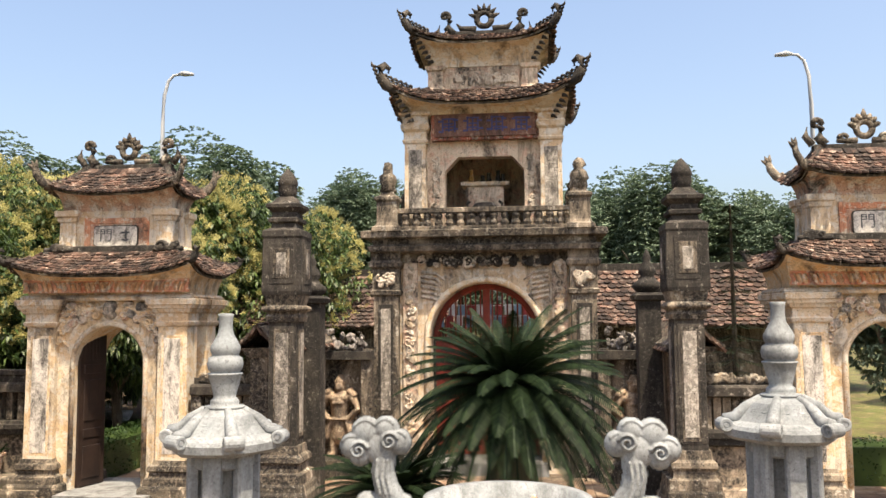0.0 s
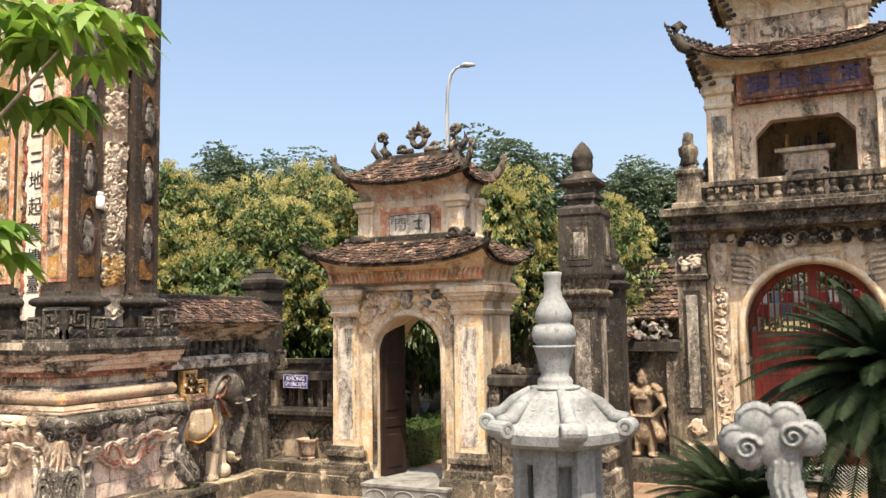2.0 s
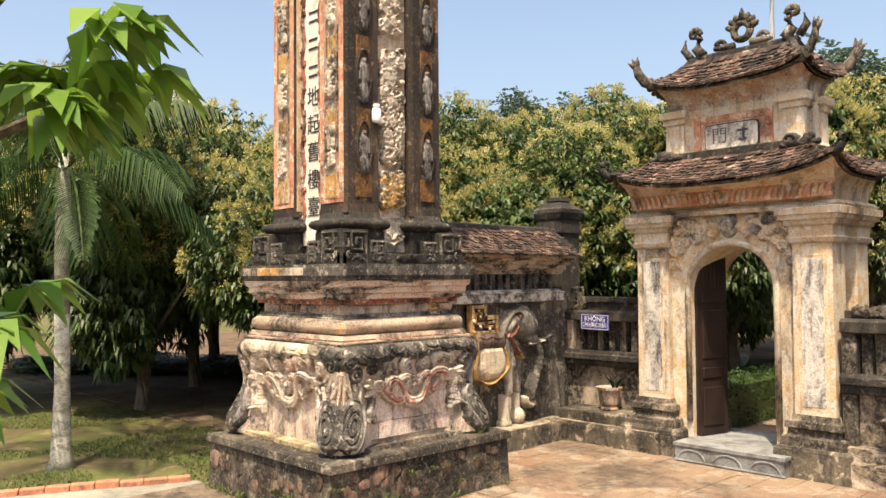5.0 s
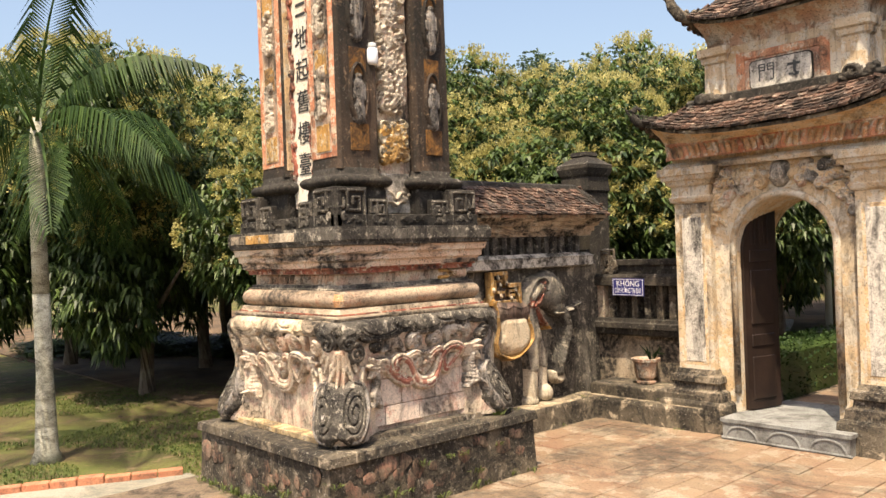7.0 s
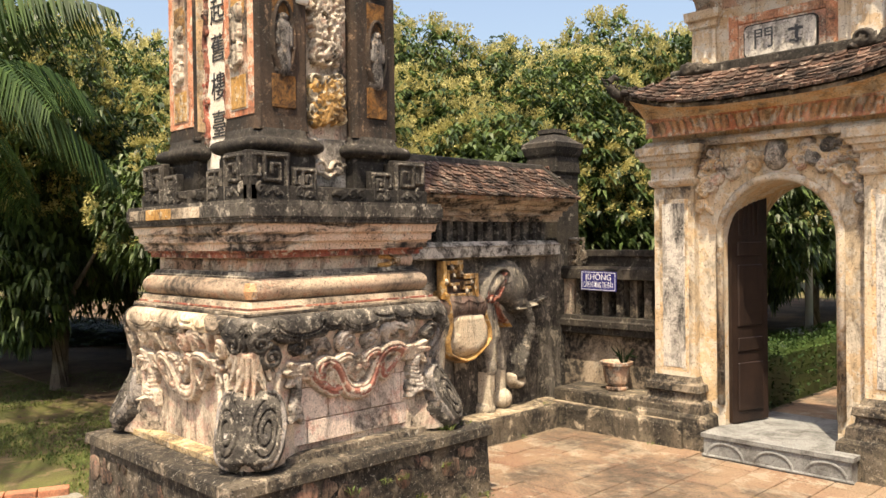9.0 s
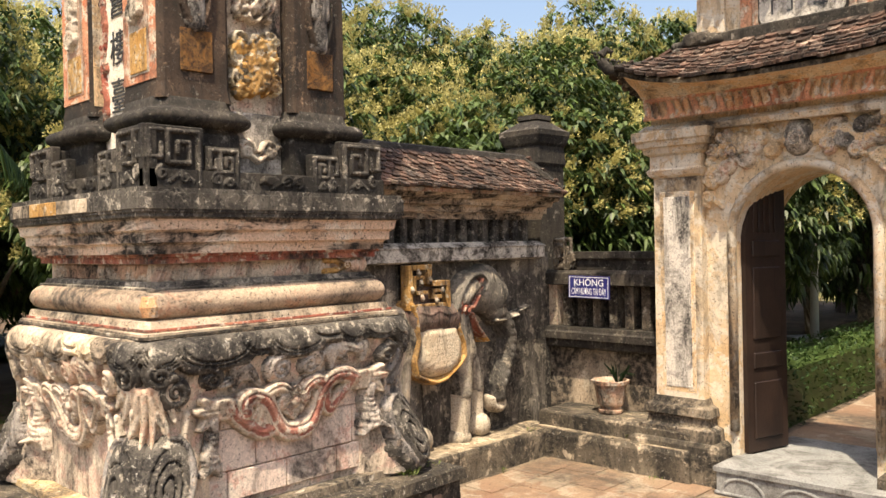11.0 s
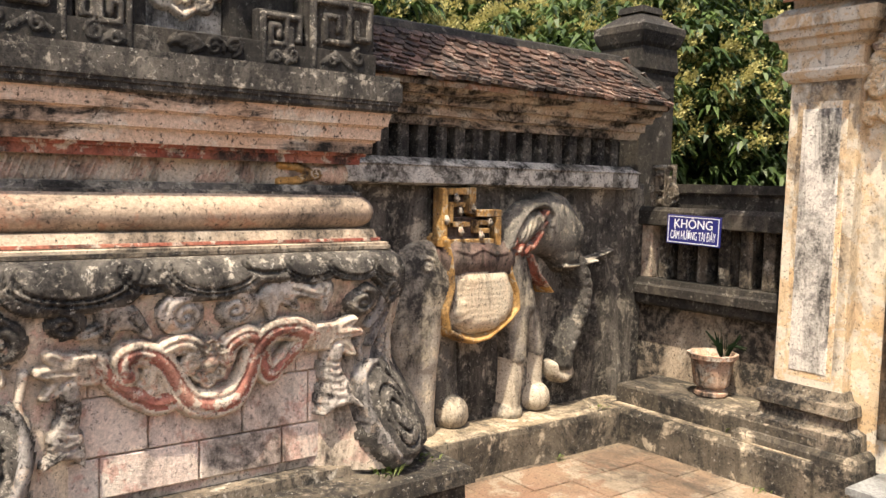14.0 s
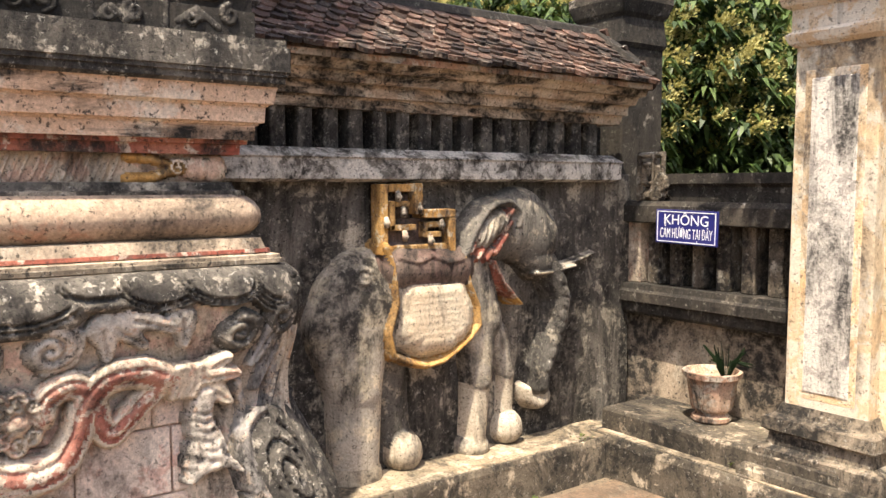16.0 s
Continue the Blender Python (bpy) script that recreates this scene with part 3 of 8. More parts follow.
def horn(base, out, size, parent, material, name="eave_horn", rng=random):
    """A curled corner ornament that sweeps out and up, with a crest of small scrolls."""
    b, o = Vector(base), Vector(out).normalized()
    path = [b - o * 0.35 * size, b, b + o * 0.30 * size + Vector((0, 0, 0.10 * size)), b + o * 0.5 * size + Vector((0, 0, 0.36 * size)), b + o * 0.5 * size + Vector((0, 0, 0.62 * size)), b + o * 0.32 * size + Vector((0, 0, 0.76 * size)), b + o * 0.16 * size + Vector((0, 0, 0.66 * size)), b + o * 0.2 * size + Vector((0, 0, 0.52 * size))]
    bm = tube(path, [0.11 * size, 0.18 * size, 0.20 * size, 0.18 * size, 0.15 * size, 0.12 * size, 0.09 * size, 0.05 * size], 8, flat=0.7)
    for k in range(6):
        q = b + o * (0.30 - 0.19 * k) * size + Vector((0, 0, (0.30 - 0.045 * k) * size))
        tube([q + o * (x * 0.15 * size) + Vector((0, 0, y * 0.19 * size)) for x, y in spiral(0, 0.3, 1, 0.2, 200, 1.1, 8)], [0.065 * size] * 4 + [0.05 * size] * 5, 6, bm)
    # flame teeth along the outer back
    for k in range(5):
        p = b + o * (0.42 + 0.06 * k) * size + Vector((0, 0, (0.12 + 0.13 * k) * size))
        tube([p, p + o * 0.14 * size + Vector((0, 0, 0.05 * size)), p + o * 0.16 * size + Vector((0, 0, 0.17 * size))], [0.06 * size, 0.05 * size, 0.012 * size], 6, bm)
    return part(name, bm, material, parent, smooth=True)



def fish_tail(base, out, size, parent, material):
    """A flat fish-tail corner that sweeps out and up and splits at its tip."""
    b, o = Vector(base), Vector(out).normalized()
    at = lambda u, v: b + o * (u * size) + Vector((0, 0, v * size))
    bm = tube([at(-0.35, 0.02), at(-0.05, 0.04), at(0.22, 0.18), at(0.42, 0.45), at(0.50, 0.72)], [0.10 * size, 0.15 * size, 0.17 * size, 0.15 * size, 0.11 * size], 8, flat=0.55)
    for u, v in ((0.44, 1.02), (0.62, 0.98), (0.75, 0.84)):
        tube([at(0.47, 0.62), at((0.47 + u) / 2, (0.66 + v) / 2), at(u, v)], [0.10 * size, 0.085 * size, 0.015 * size], 6, bm, flat=0.6)
    for k in range(3):
        tube([at(x * 0.11 + 0.02 - 0.2 * k, y * 0.13 + 0.22 - 0.03 * k) for x, y in spiral(0, 0, 1, 0.2, 200, 1.1, 8)], 0.05 * size, 6, bm)
    return part("eave_tail", bm, material, parent, "stained fish-tail corner ornament", True)


# ---- ground ----
ground = raw("ground", [(-400, -400, -0.06), (400, -400, -0.06), (400, 400, -0.06), (-400, 400, -0.06)], [(0, 1, 2, 3)], M_GRASS)
tagged(ground, "patchy grass and bare soil lawn under the trees", "ground", kind="structure")
court = tagged(part("courtyard_paving", B(-8.3, 9.0, -6, 16.5, -0.05, -0.012, bev=0), M_JOINT), "terracotta square paving of the temple courtyard with dark joints", "paving", kind="structure")
soil = tagged(part("soil_bed", B(-30, -8.75, 8.6, 30, -0.055, -0.03, bev=0), M_SOIL), "dry brown soil under the fruit trees", "soil", kind="structure")
path_strip = tagged(raw("pavement", [(-8.05, 6.95, -0.02), (-8.47, 6.95, -0.02), (-9.30, 5.2, -0.02), (-10.78, 2.0, -0.02), (-8.05, 2.0, -0.02)], [(0, 1, 2, 3, 4)], M_CONCRETE), "worn concrete walk beside the lawn", "pavement", kind="structure")

# ---- corner tower pillar ----
TX, TY = -7.08, 8.0
rng = random.Random(7)
tower = thing("tower_pillar", "tall carved stucco pillar with orange and dark corner posts on a lion-foot base", "pillar", at=(TX, TY, 0))
tower.scale = (0.975, 0.955, 1.0)


def T(name, bm, material, label="", smooth=False):
    bm.transform(Matrix.Translation((-TX, -TY, 0)))
    return part(name, bm, material, tower, label, smooth)


plinth = T("plinth", loft([(-0.05, 1.07, 1.16), (0.44, 1.05, 1.14), (0.455, 1.085, 1.175), (0.52, 1.075, 1.165), (0.53, 1.045, 1.135)], TX + 0.02, TY + 0.0), M_RUBBLE, "rubble plinth in mossy dark mortar")
T("plinth_ledge", loft([(0.525, 0.91, 0.95), (0.57, 0.90, 0.94)], TX, TY), M_DARK, "stained mortar ledge")
T("ledge_wash", B(TX - 0.84, TX + 0.84, TY - 0.953, TY - 0.80, 0.53, 0.574, bev=0.004), M_DUST, "sandy yellow dirt on the ledge")
T("cornice_patch", B(TX - 0.80, TX - 0.53, TY - 0.8945, TY - 0.86, 2.105, 2.178, bev=0.003), M_BAY)
T("cornice_patch", B(TX - 0.11, TX + 0.30, TY - 0.8945, TY - 0.86, 2.105, 2.178, bev=0.003), M_BAY)
# body with lion-foot corners: the sides lean in, then swell under the mouldings
SIDE = 0.85
BASE_Z = [0.62, 0.80, 1.0, 1.12, 1.22, 1.32, 1.39, 1.44, 1.47, 1.485]
BASE_H = [0.80, 0.80, 0.805, 0.83, 0.865, 0.895, 0.90, 0.885, 0.855, 0.80]
FOOT_Z = [0.62, 0.68, 0.76, 0.86, 0.96, 1.08, 1.24, 1.46]
FOOT_O = [0.24, 0.27, 0.25, 0.18, 0.11, 0.07, 0.04, 0.02]


def low_z(z):
    """The foot of the base reaches down to the ledge."""
    return np.where(z < 1.0, 1.0 - (1.0 - z) * 1.18, z)


def round_base(u, z, h):
    """Walks the rounded square of the base (u = 0 at the south-east corner, growing along the east side) with a scrolled foot at each corner."""
    u, z = np.asarray(u, float), np.asarray(z, float)
    q = (u + 6.8) % 6.8
    k = np.minimum(np.floor(q / 1.7), 3).astype(int)
    s = (q - 1.7 * k) / SIDE - 1
    x = np.choose(k, [np.ones_like(s), -s, -np.ones_like(s), s])
    y = np.choose(k, [s, np.ones_like(s), -s, -np.ones_like(s)])
    p = 9.0
    n = (np.abs(x) ** p + np.abs(y) ** p) ** (1 / p)
    x, y = x / n, y / n
    nx, ny = np.sign(x) * np.abs(x) ** (p - 1), np.sign(y) * np.abs(y) ** (p - 1)
    m = np.hypot(nx, ny)
    half = np.interp(z, BASE_Z, BASE_H)
    d = SIDE * (1 - np.abs(s))
    w = np.clip((0.38 - d) / 0.14, 0, 1)
    foot = np.interp(z, FOOT_Z, FOOT_O) * w * w * (3 - 2 * w)
    r2 = 0.7071
    return np.stack([x * half + nx / m * h + np.sign(x) * r2 * foot, y * (half + 0.02) + ny / m * h + np.sign(y) * r2 * foot, low_z(z)], 1)


nu, nv = 272, 44
gu, gz = np.meshgrid(np.linspace(0, 6.8, nu, endpoint=False), np.linspace(0.62, 1.485, nv + 1), indexing="ij")
verts = round_base(gu.ravel(), gz.ravel(), 0.0)
quads = [(i * (nv + 1) + j, ((i + 1) % nu) * (nv + 1) + j, ((i + 1) % nu) * (nv + 1) + j + 1, i * (nv + 1) + j + 1) for i in range(nu) for j in range(nv)]
raw("base_body", verts.tolist(), quads, M_BASE, tower, "swelling stucco base with scrolled corner feet", True)
T("fillet_moulding", loft([(1.47, 0.81, 0.83), (1.49, 0.84, 0.86), (1.505, 0.84, 0.86), (1.508, 0.81, 0.83), (1.53, 0.80, 0.82), (1.56, 0.79, 0.81), (1.565, 0.75, 0.77)], TX, TY, 0.02), M_BAY, "pale stepped fillet")
T("red_stripe", loft([(1.512, 0.815, 0.835), (1.524, 0.812, 0.832)], TX, TY, 0.02), M_RED, "thin worn red stripe")
T("fillet_cap", loft([(1.474, 0.835, 0.855), (1.478, 0.847, 0.867), (1.492, 0.847, 0.867), (1.495, 0.835, 0.855)], TX, TY, 0.02), M_DARK, "blackened lower fillet")
T("torus_moulding", loft([(z, h, h + 0.02) for z, h, _ in roll(1.555, 1.71, 0.72, 0.085, 10)], TX, TY, 0.06), M_TORUS, "cream rounded torus moulding", True)
T("scotia_moulding", loft([(1.70, 0.75, 0.77), (1.715, 0.75, 0.77), (1.72, 0.725, 0.745), (1.745, 0.715, 0.735)], TX, TY, 0.02), M_WALL)
T("frieze", loft([(1.74, 0.685, 0.71), (1.84, 0.685, 0.71)], TX, TY, 0.01), M_PALE, "stained frieze with key pattern")
T("red_band", loft([(1.836, 0.735, 0.755), (1.868, 0.738, 0.758), (1.87, 0.755, 0.775), (1.885, 0.757, 0.777)], TX, TY, 0.006), M_RED, "faded red band")
T("pink_moulding", loft([(1.884, 0.775, 0.795), (1.93, 0.778, 0.798), (1.933, 0.786, 0.806), (1.938, 0.786, 0.806), (1.941, 0.802, 0.822), (1.99, 0.805, 0.825), (1.993, 0.812, 0.832), (1.998, 0.812, 0.832), (2.001, 0.826, 0.846), (2.05, 0.835, 0.855), (2.058, 0.84, 0.86)], TX, TY, 0.006), M_BAND, "streaked pink stepped moulding")
T("cornice", loft([(2.055, 0.845, 0.865), (2.065, 0.858, 0.878), (2.085, 0.858, 0.878), (2.087, 0.866, 0.886), (2.10, 0.866, 0.886), (2.102, 0.872, 0.892), (2.18, 0.872, 0.892), (2.182, 0.862, 0.882), (2.205, 0.862, 0.882)], TX, TY, 0.008), M_COLLAR, "blackened projecting cornice")
T("upper_kerb", loft([(2.2, 0.78, 0.80), (2.30, 0.78, 0.80), (2.305, 0.76, 0.78)], TX, TY), M_DARKER)
T("shaft_core", loft([(2.25, 0.54, 0.54), (7.2, 0.54, 0.54)], TX, TY), M_DARK)
T("white_panel", B(TX - 0.199, TX + 0.199, TY - 0.565, TY - 0.53, 2.4, 7.15, bev=0.003), M_WHITE, "white painted couplet panel")
posts = {}
for sx in (-1, 1):
    for sy in (-1, 1):
        px, py = TX + sx * 0.42, TY + sy * 0.42
        T("post_foot", loft([(2.25, 0.25, 0.25), (2.50, 0.25, 0.25), (2.53, 0.24, 0.24)], px, py, 0.02), M_DARKER)
        T("post_ring", loft([(2.52, 0.26, 0.26)] + roll(2.53, 2.63, 0.245, 0.07, 8) + [(2.65, 0.235, 0.235), (2.69, 0.225, 0.225)], px, py, 0.06), M_DARKER, "dark ring moulding", True)
        posts[sx, sy] = T("corner_post", loft([(2.68, 0.225, 0.225), (2.76, 0.215, 0.215), (7.2, 0.215, 0.215)], px, py, 0.03), M_POST, "dark brown corner post of carved niches")
for sx in (-1, 1):
    T("inner_face", B(TX + sx * 0.2035 - 0.0035, TX + sx * 0.2035 + 0.0035, TY - 0.62, TY - 0.50, 2.74, 7.15, bev=0.001), M_PEACH, "pale peach side of the corner post")
T("tower_cap", loft([(7.2, 0.72, 0.72), (7.35, 0.85, 0.85), (7.5, 0.85, 0.85), (7.8, 0.4, 0.4)], TX, TY), M_DARK)

# ---- elephant wall ----
WX = -7.33
wall_e = tagged(part("wall_west", B(WX - 0.28, WX, 8.80, 11.78, 0.1, 1.80), M_WALL), "weathered black-stained stucco wall behind the elephant", "wall", kind="structure")
rail = tagged(part("trim_rail", loft([(1.75, 0.20, 1.36), (1.765, 0.255, 1.39), (1.86, 0.26, 1.39), (1.87, 0.27, 1.40), (1.89, 0.24, 1.38), (1.915, 0.20, 1.36)], WX - 0.14, 10.17), M_RAIL), "stained grey rail under the wall's slots", "rail", kind="structure")
lintel = tagged(part("trim_lintel", loft([(2.11, 0.17, 1.40), (2.165, 0.18, 1.41), (2.168, 0.215, 1.42), (2.225, 0.22, 1.42), (2.228, 0.27, 1.43), (2.275, 0.285, 1.44), (2.278, 0.33, 1.45), (2.335, 0.36, 1.46)], WX - 0.14, 10.24), M_LINTEL), "stepped cream and black moulding under the tiles", "moulding", kind="structure")
slots = thing("slotted_screen", "row of short dark square balusters over the elephant wall", "balustrade", at=(WX - 0.14, 10.3, 1.9))
for i in range(18):
    y = 9.02 + i * 0.141
    o = part("baluster", B(0.02, 0.15, -0.04, 0.04, -0.01, 0.22), M_COLLAR, slots)
    o.location = (0, y - 10.3, 0)
# dark panel added to stand for the shade inside the slots
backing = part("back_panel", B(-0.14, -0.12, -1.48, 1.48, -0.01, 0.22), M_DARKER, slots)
wroof = thing("wall_roof", "small pitched roof of worn clay scale tiles on the wall", "roof", at=(0, 0, 0))
EX = WX + 0.255
WR_E = slope_fn(EX, 8.86, EX, 11.68, 2.345, WX - 0.13, 8.86, WX - 0.13, 11.56, 2.67, 0.0, 0.02)
WR_W = slope_fn(WX - 0.54, 11.68, WX - 0.54, 8.86, 2.345, WX - 0.15, 11.56, WX - 0.15, 8.86, 2.67, 0.0, 0.02)
WR_N = slope_fn(EX, 11.68, WX - 0.54, 11.68, 2.345, WX - 0.13, 11.56, WX - 0.15, 11.56, 2.67, 0.0, 0.0)
slab([WR_E, WR_W, WR_N], 0.03, "roof_bed", M_PINK, wroof)
part("ridge_cap", tube([(WX - 0.14, 8.82, 2.68), (WX - 0.14, 11.57, 2.68)], 0.06, 8), M_DARKER, wroof, "dark mortar ridge")
part("hip_cap", tube([(WX - 0.14, 11.56, 2.68), (WX + 0.06, 11.62, 2.53), (EX - 0.01, 11.68, 2.375)], [0.06, 0.055, 0.045], 8), M_DARKER, wroof)
ledge = tagged(part("wall_ledge", loft([(-0.05, 0.20, 1.2), (0.20, 0.19, 1.19), (0.23, 0.18, 1.18)], WX + 0.12, 10.28), M_LEDGE), "low mossy ledge on which the elephant stands", "ledge", kind="structure")
# pale sheet whose colour holds both dust and the sunlit top
tagged(part("ledge_top", B(WX + 0.002, WX + 0.285, 9.12, 11.42, 0.226, 0.236, bev=0.003), M_LEDGETOP), "top of the elephant's ledge, painted pale for dust and sunlight", "ledge", kind="structure")
corner_post = thing("corner_gatepost", "blackened square corner post with a stepped cap", "post", at=(-7.72, 12.1, 0))
part("shaft", loft([(0, 0.21, 0.21), (2.72, 0.21, 0.21)], 0, 0, 0.01), M_DARKER, corner_post)
part("cap", loft([(2.66, 0.215, 0.215), (2.69, 0.23, 0.23), (2.86, 0.215, 0.215), (2.89, 0.235, 0.235), (2.97, 0.26, 0.26), (3.02, 0.26, 0.26), (3.04, 0.225, 0.225), (3.13, 0.11, 0.11), (3.14, 0.13, 0.13), (3.19, 0.12, 0.12)], 0, 0, 0.01), M_DARKER, corner_post)

# ---- short wall beside the gate ----
SY = 11.78
tagged(part("wall_south_low", B(-7.42, -5.98, SY + 0.05, SY + 0.22, 0.1, 1.02), M_BAY), "low stained plaster wall with a dark window bay", "wall", kind="structure")
tagged(part("trim_sill", loft([(0.90, 0.70, 0.15), (0.92, 0.72, 0.17), (0.985, 0.72, 0.17), (0.99, 0.74, 0.20), (1.05, 0.74, 0.20), (1.065, 0.71, 0.17), (1.10, 0.71, 0.16)], -6.7, SY + 0.11), M_DARKER), "dark stepped window sill", "sill", kind="structure")
tagged(part("trim_head", loft([(1.49, 0.71, 0.13), (1.5, 0.73, 0.17), (1.60, 0.73, 0.17), (1.63, 0.70, 0.14)], -6.7, SY + 0.11), M_DARKER), "dark lintel over the low wall's bay", "lintel", kind="structure")
bay = thing("window_bars", "four short dark square balusters in the low wall's bay", "balustrade", at=(-6.7, SY + 0.1, 1.1))
for i in range(6):
    o = part("baluster", B(-0.045, 0.045, -0.06, 0.08, 0, 0.40), M_DARK, bay)
    o.location = (-0.46 + i * 0.17, 0, 0)
# a second dark panel, painted shade between the bay's balusters
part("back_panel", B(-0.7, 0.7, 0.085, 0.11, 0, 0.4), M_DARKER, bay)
part("jamb", B(-0.71, -0.54, -0.1, 0.11, 0, 0.4), M_PALE, bay)
part("jamb", B(0.56, 0.71, -0.1, 0.11, 0, 0.4), M_DARK, bay)
tagged(part("wall_parapet", loft([(1.6, 0.6, 0.09), (1.72, 0.6, 0.09), (1.74, 0.56, 0.12), (1.80, 0.56, 0.12)], -6.62, SY + 0.11), M_DARKER), "dark parapet on the low wall", "parapet", kind="structure")
tagged(part("gate_ledge", loft([(-0.05, 0.78, 0.34), (0.20, 0.77, 0.335), (0.24, 0.765, 0.32), (0.245, 0.74, 0.24), (0.36, 0.74, 0.24), (0.375, 0.73, 0.23)], -6.4, SY - 0.2), M_LEDGE), "two-stepped mossy ledge under the low wall", "ledge", kind="structure")


# same dusty, sunlit tone along the front edge
tagged(part("ledge_top", B(-7.12, -5.66, SY - 0.505, SY - 0.44, 0.2405, 0.2475, bev=0.002), M_LEDGETOP), "edge of the stepped ledge, painted pale for dust and sunlight", "ledge", kind="structure")


# ---- side gates ----
def side_gate(cx, label):
    g = thing("side_gate", label, "gate", group="side gates", at=(cx, 11.95, 0))

    def P(name, bm, material, lab="", smooth=False):
        bm.transform(Matrix.Translation((-cx, -11.95, 0)))
        return part(name, bm, material, g, lab, smooth)
    Y0, Y1 = 11.55, 12.35
    # arch wall
    w, zs = 0.49, 1.92
    bm = arch_block(1.0, w, zs, 2.78, 0.2, Y0, Y1, cx)
    P("arch_wall", bm, M_YELLOW, "yellow-washed arch wall")
    tub = [(cx + (w + 0.035) * math.cos(math.pi * i / 20) * -1, Y0 - 0.005, zs + (w + 0.035) * math.sin(math.pi * i / 20)) for i in range(21)]
    P("arch_band", tube([(cx - w - 0.035, Y0 - 0.005, 0.4)] + tub + [(cx + w + 0.035, Y0 - 0.005, 0.4)], 0.038, 6, up=Vector((0, 1, 0))), M_PLASTER, "raised plaster arch band", True)
    for s in (-1, 1):
        px = cx + s * 0.94
        for py in (11.62, 12.28):
            P("pilaster", loft([(0.62, 0.21, 0.17), (2.42, 0.205, 0.165)], px, py, 0.006), M_YELLOW)
            P("capital", loft([(2.40, 0.21, 0.17), (2.42, 0.235, 0.195), (2.46, 0.25, 0.21), (2.48, 0.225, 0.185), (2.58, 0.225, 0.185), (2.60, 0.26, 0.22), (2.64, 0.27, 0.23), (2.65, 0.30, 0.26), (2.69, 0.31, 0.27), (2.70, 0.33, 0.29), (2.77, 0.335, 0.295), (2.78, 0.31, 0.27)], px, py, 0.004), M_PLASTER, "stepped cream capital")
            P("pilaster_base", loft([(0.30, 0.33, 0.28), (0.40, 0.32, 0.27), (0.42, 0.27, 0.23), (0.48, 0.26, 0.22), (0.50, 0.29, 0.25), (0.56, 0.28, 0.24), (0.58, 0.24, 0.20), (0.63, 0.22, 0.18)], px, py, 0.006), M_DARK, "blackened stepped base")
            P("pedestal", loft([(-0.05, 0.40, 0.34), (0.28, 0.38, 0.32), (0.31, 0.35, 0.30)], px, py, 0.006), M_LEDGE, "mossy rubble pedestal")
        for z0, z1, h, yy, mat_, nm in ((0.67, 2.285, 0.15, 11.449, M_PEACH, "panel_frame"), (0.71, 2.245, 0.115, 11.444, M_GREYPANEL, "panel")):
            P(nm, B(px - h, px + h, yy, yy + 0.03, z0, z1, bev=0.004), mat_)
    P("side_face", B(cx + 0.99, cx + 1.012, 11.80, 12.10, 0.62, 2.74, bev=0.002), M_WHITE, "peeling whitewashed side")
    P("entablature", loft([(2.76, 1.24, 0.50), (2.80, 1.26, 0.52), (2.84, 1.22, 0.48)], cx, 11.95), M_PLASTER)
    cove(0, 0, 1.17, 0.46, 2.80, 1.27, 0.74, 3.08, 0.16, "cove_cornice", M_PEACH, g, "flared peach and orange cornice")
    lower = hip(0, 0, 1.31, 0.78, 3.10, 0.86, 0.32, 3.44, 0.18, 0.03)
    slab(lower, 0.035, "roof_bed", M_DARK, g)
    P("upper_body", loft([(3.40, 0.84, 0.31), (3.50, 0.84, 0.31), (3.515, 0.80, 0.28), (4.08, 0.80, 0.28)], cx, 11.95), M_PLASTER, "small upper storey in faded cream and orange wash")
    for s in (-1, 1):
        for t in (-1, 1):
            P("upper_pilaster", loft([(3.50, 0.135, 0.1), (3.53, 0.12, 0.085), (3.86, 0.115, 0.08), (3.88, 0.14, 0.105), (3.93, 0.145, 0.11), (3.95, 0.17, 0.135), (4.03, 0.175, 0.14)], cx + s * 0.71, 11.95 + t * 0.235), M_PLASTER)
    P("plaque_frame", B(cx - 0.383, cx + 0.383, 11.655, 11.68, 3.48, 3.838), M_FRAME, "worn pink and orange field round the plaque")
    for t in (-1, 1):
        P("painted_bar", B(cx + t * 0.43 - 0.045, cx + t * 0.43 + 0.045, 11.648, 11.68, 3.52, 3.93), M_STRIP, "red-orange painted upright")
    P("painted_bar", B(cx - 0.385, cx + 0.385, 11.65, 11.68, 3.84, 3.92), M_STRIP, "red-orange painted band")
    P("plaque_rim", rounded_plate(cx, 11.634, 3.665, 0.325, 0.150, 0.05, 0.03), M_DARKER, "dark moulded rim with rounded corners")
    P("plaque", rounded_plate(cx, 11.628, 3.665, 0.312, 0.137, 0.045, 0.03), M_GREYPANEL, "grey plaster plaque with worn dark characters")
    for dx, dz, ww, hh in ((0, 0.045, 0.13, 0.026), (0.01, 0.0, 0.028, 0.15), (0, -0.055, 0.10, 0.024)):
        P("character_bar", B(cx + 0.14 + dx - ww / 2, cx + 0.14 + dx + ww / 2, 11.624 - 0.003 * (hh > ww), 11.63, 3.665 + dz - hh / 2, 3.665 + dz + hh / 2, bev=0), M_FADED)
    P("roof_band", B(cx - 0.86, cx + 0.86, 11.57, 11.65, 3.40, 3.525, bev=0.012), M_DARKER, "dark band along the top of the lower roof")
    cove(0, 0, 0.80, 0.28, 4.02, 0.87, 0.46, 4.22, 0.10, "upper_cornice", M_PINK, g, "faded flared upper cornice")
    upper = hip(0, 0, 0.91, 0.50, 4.24, 0.60, 0.05, 4.64, 0.13, 0.04)
    slab(upper, 0.03, "roof_bed", M_DARK, g)
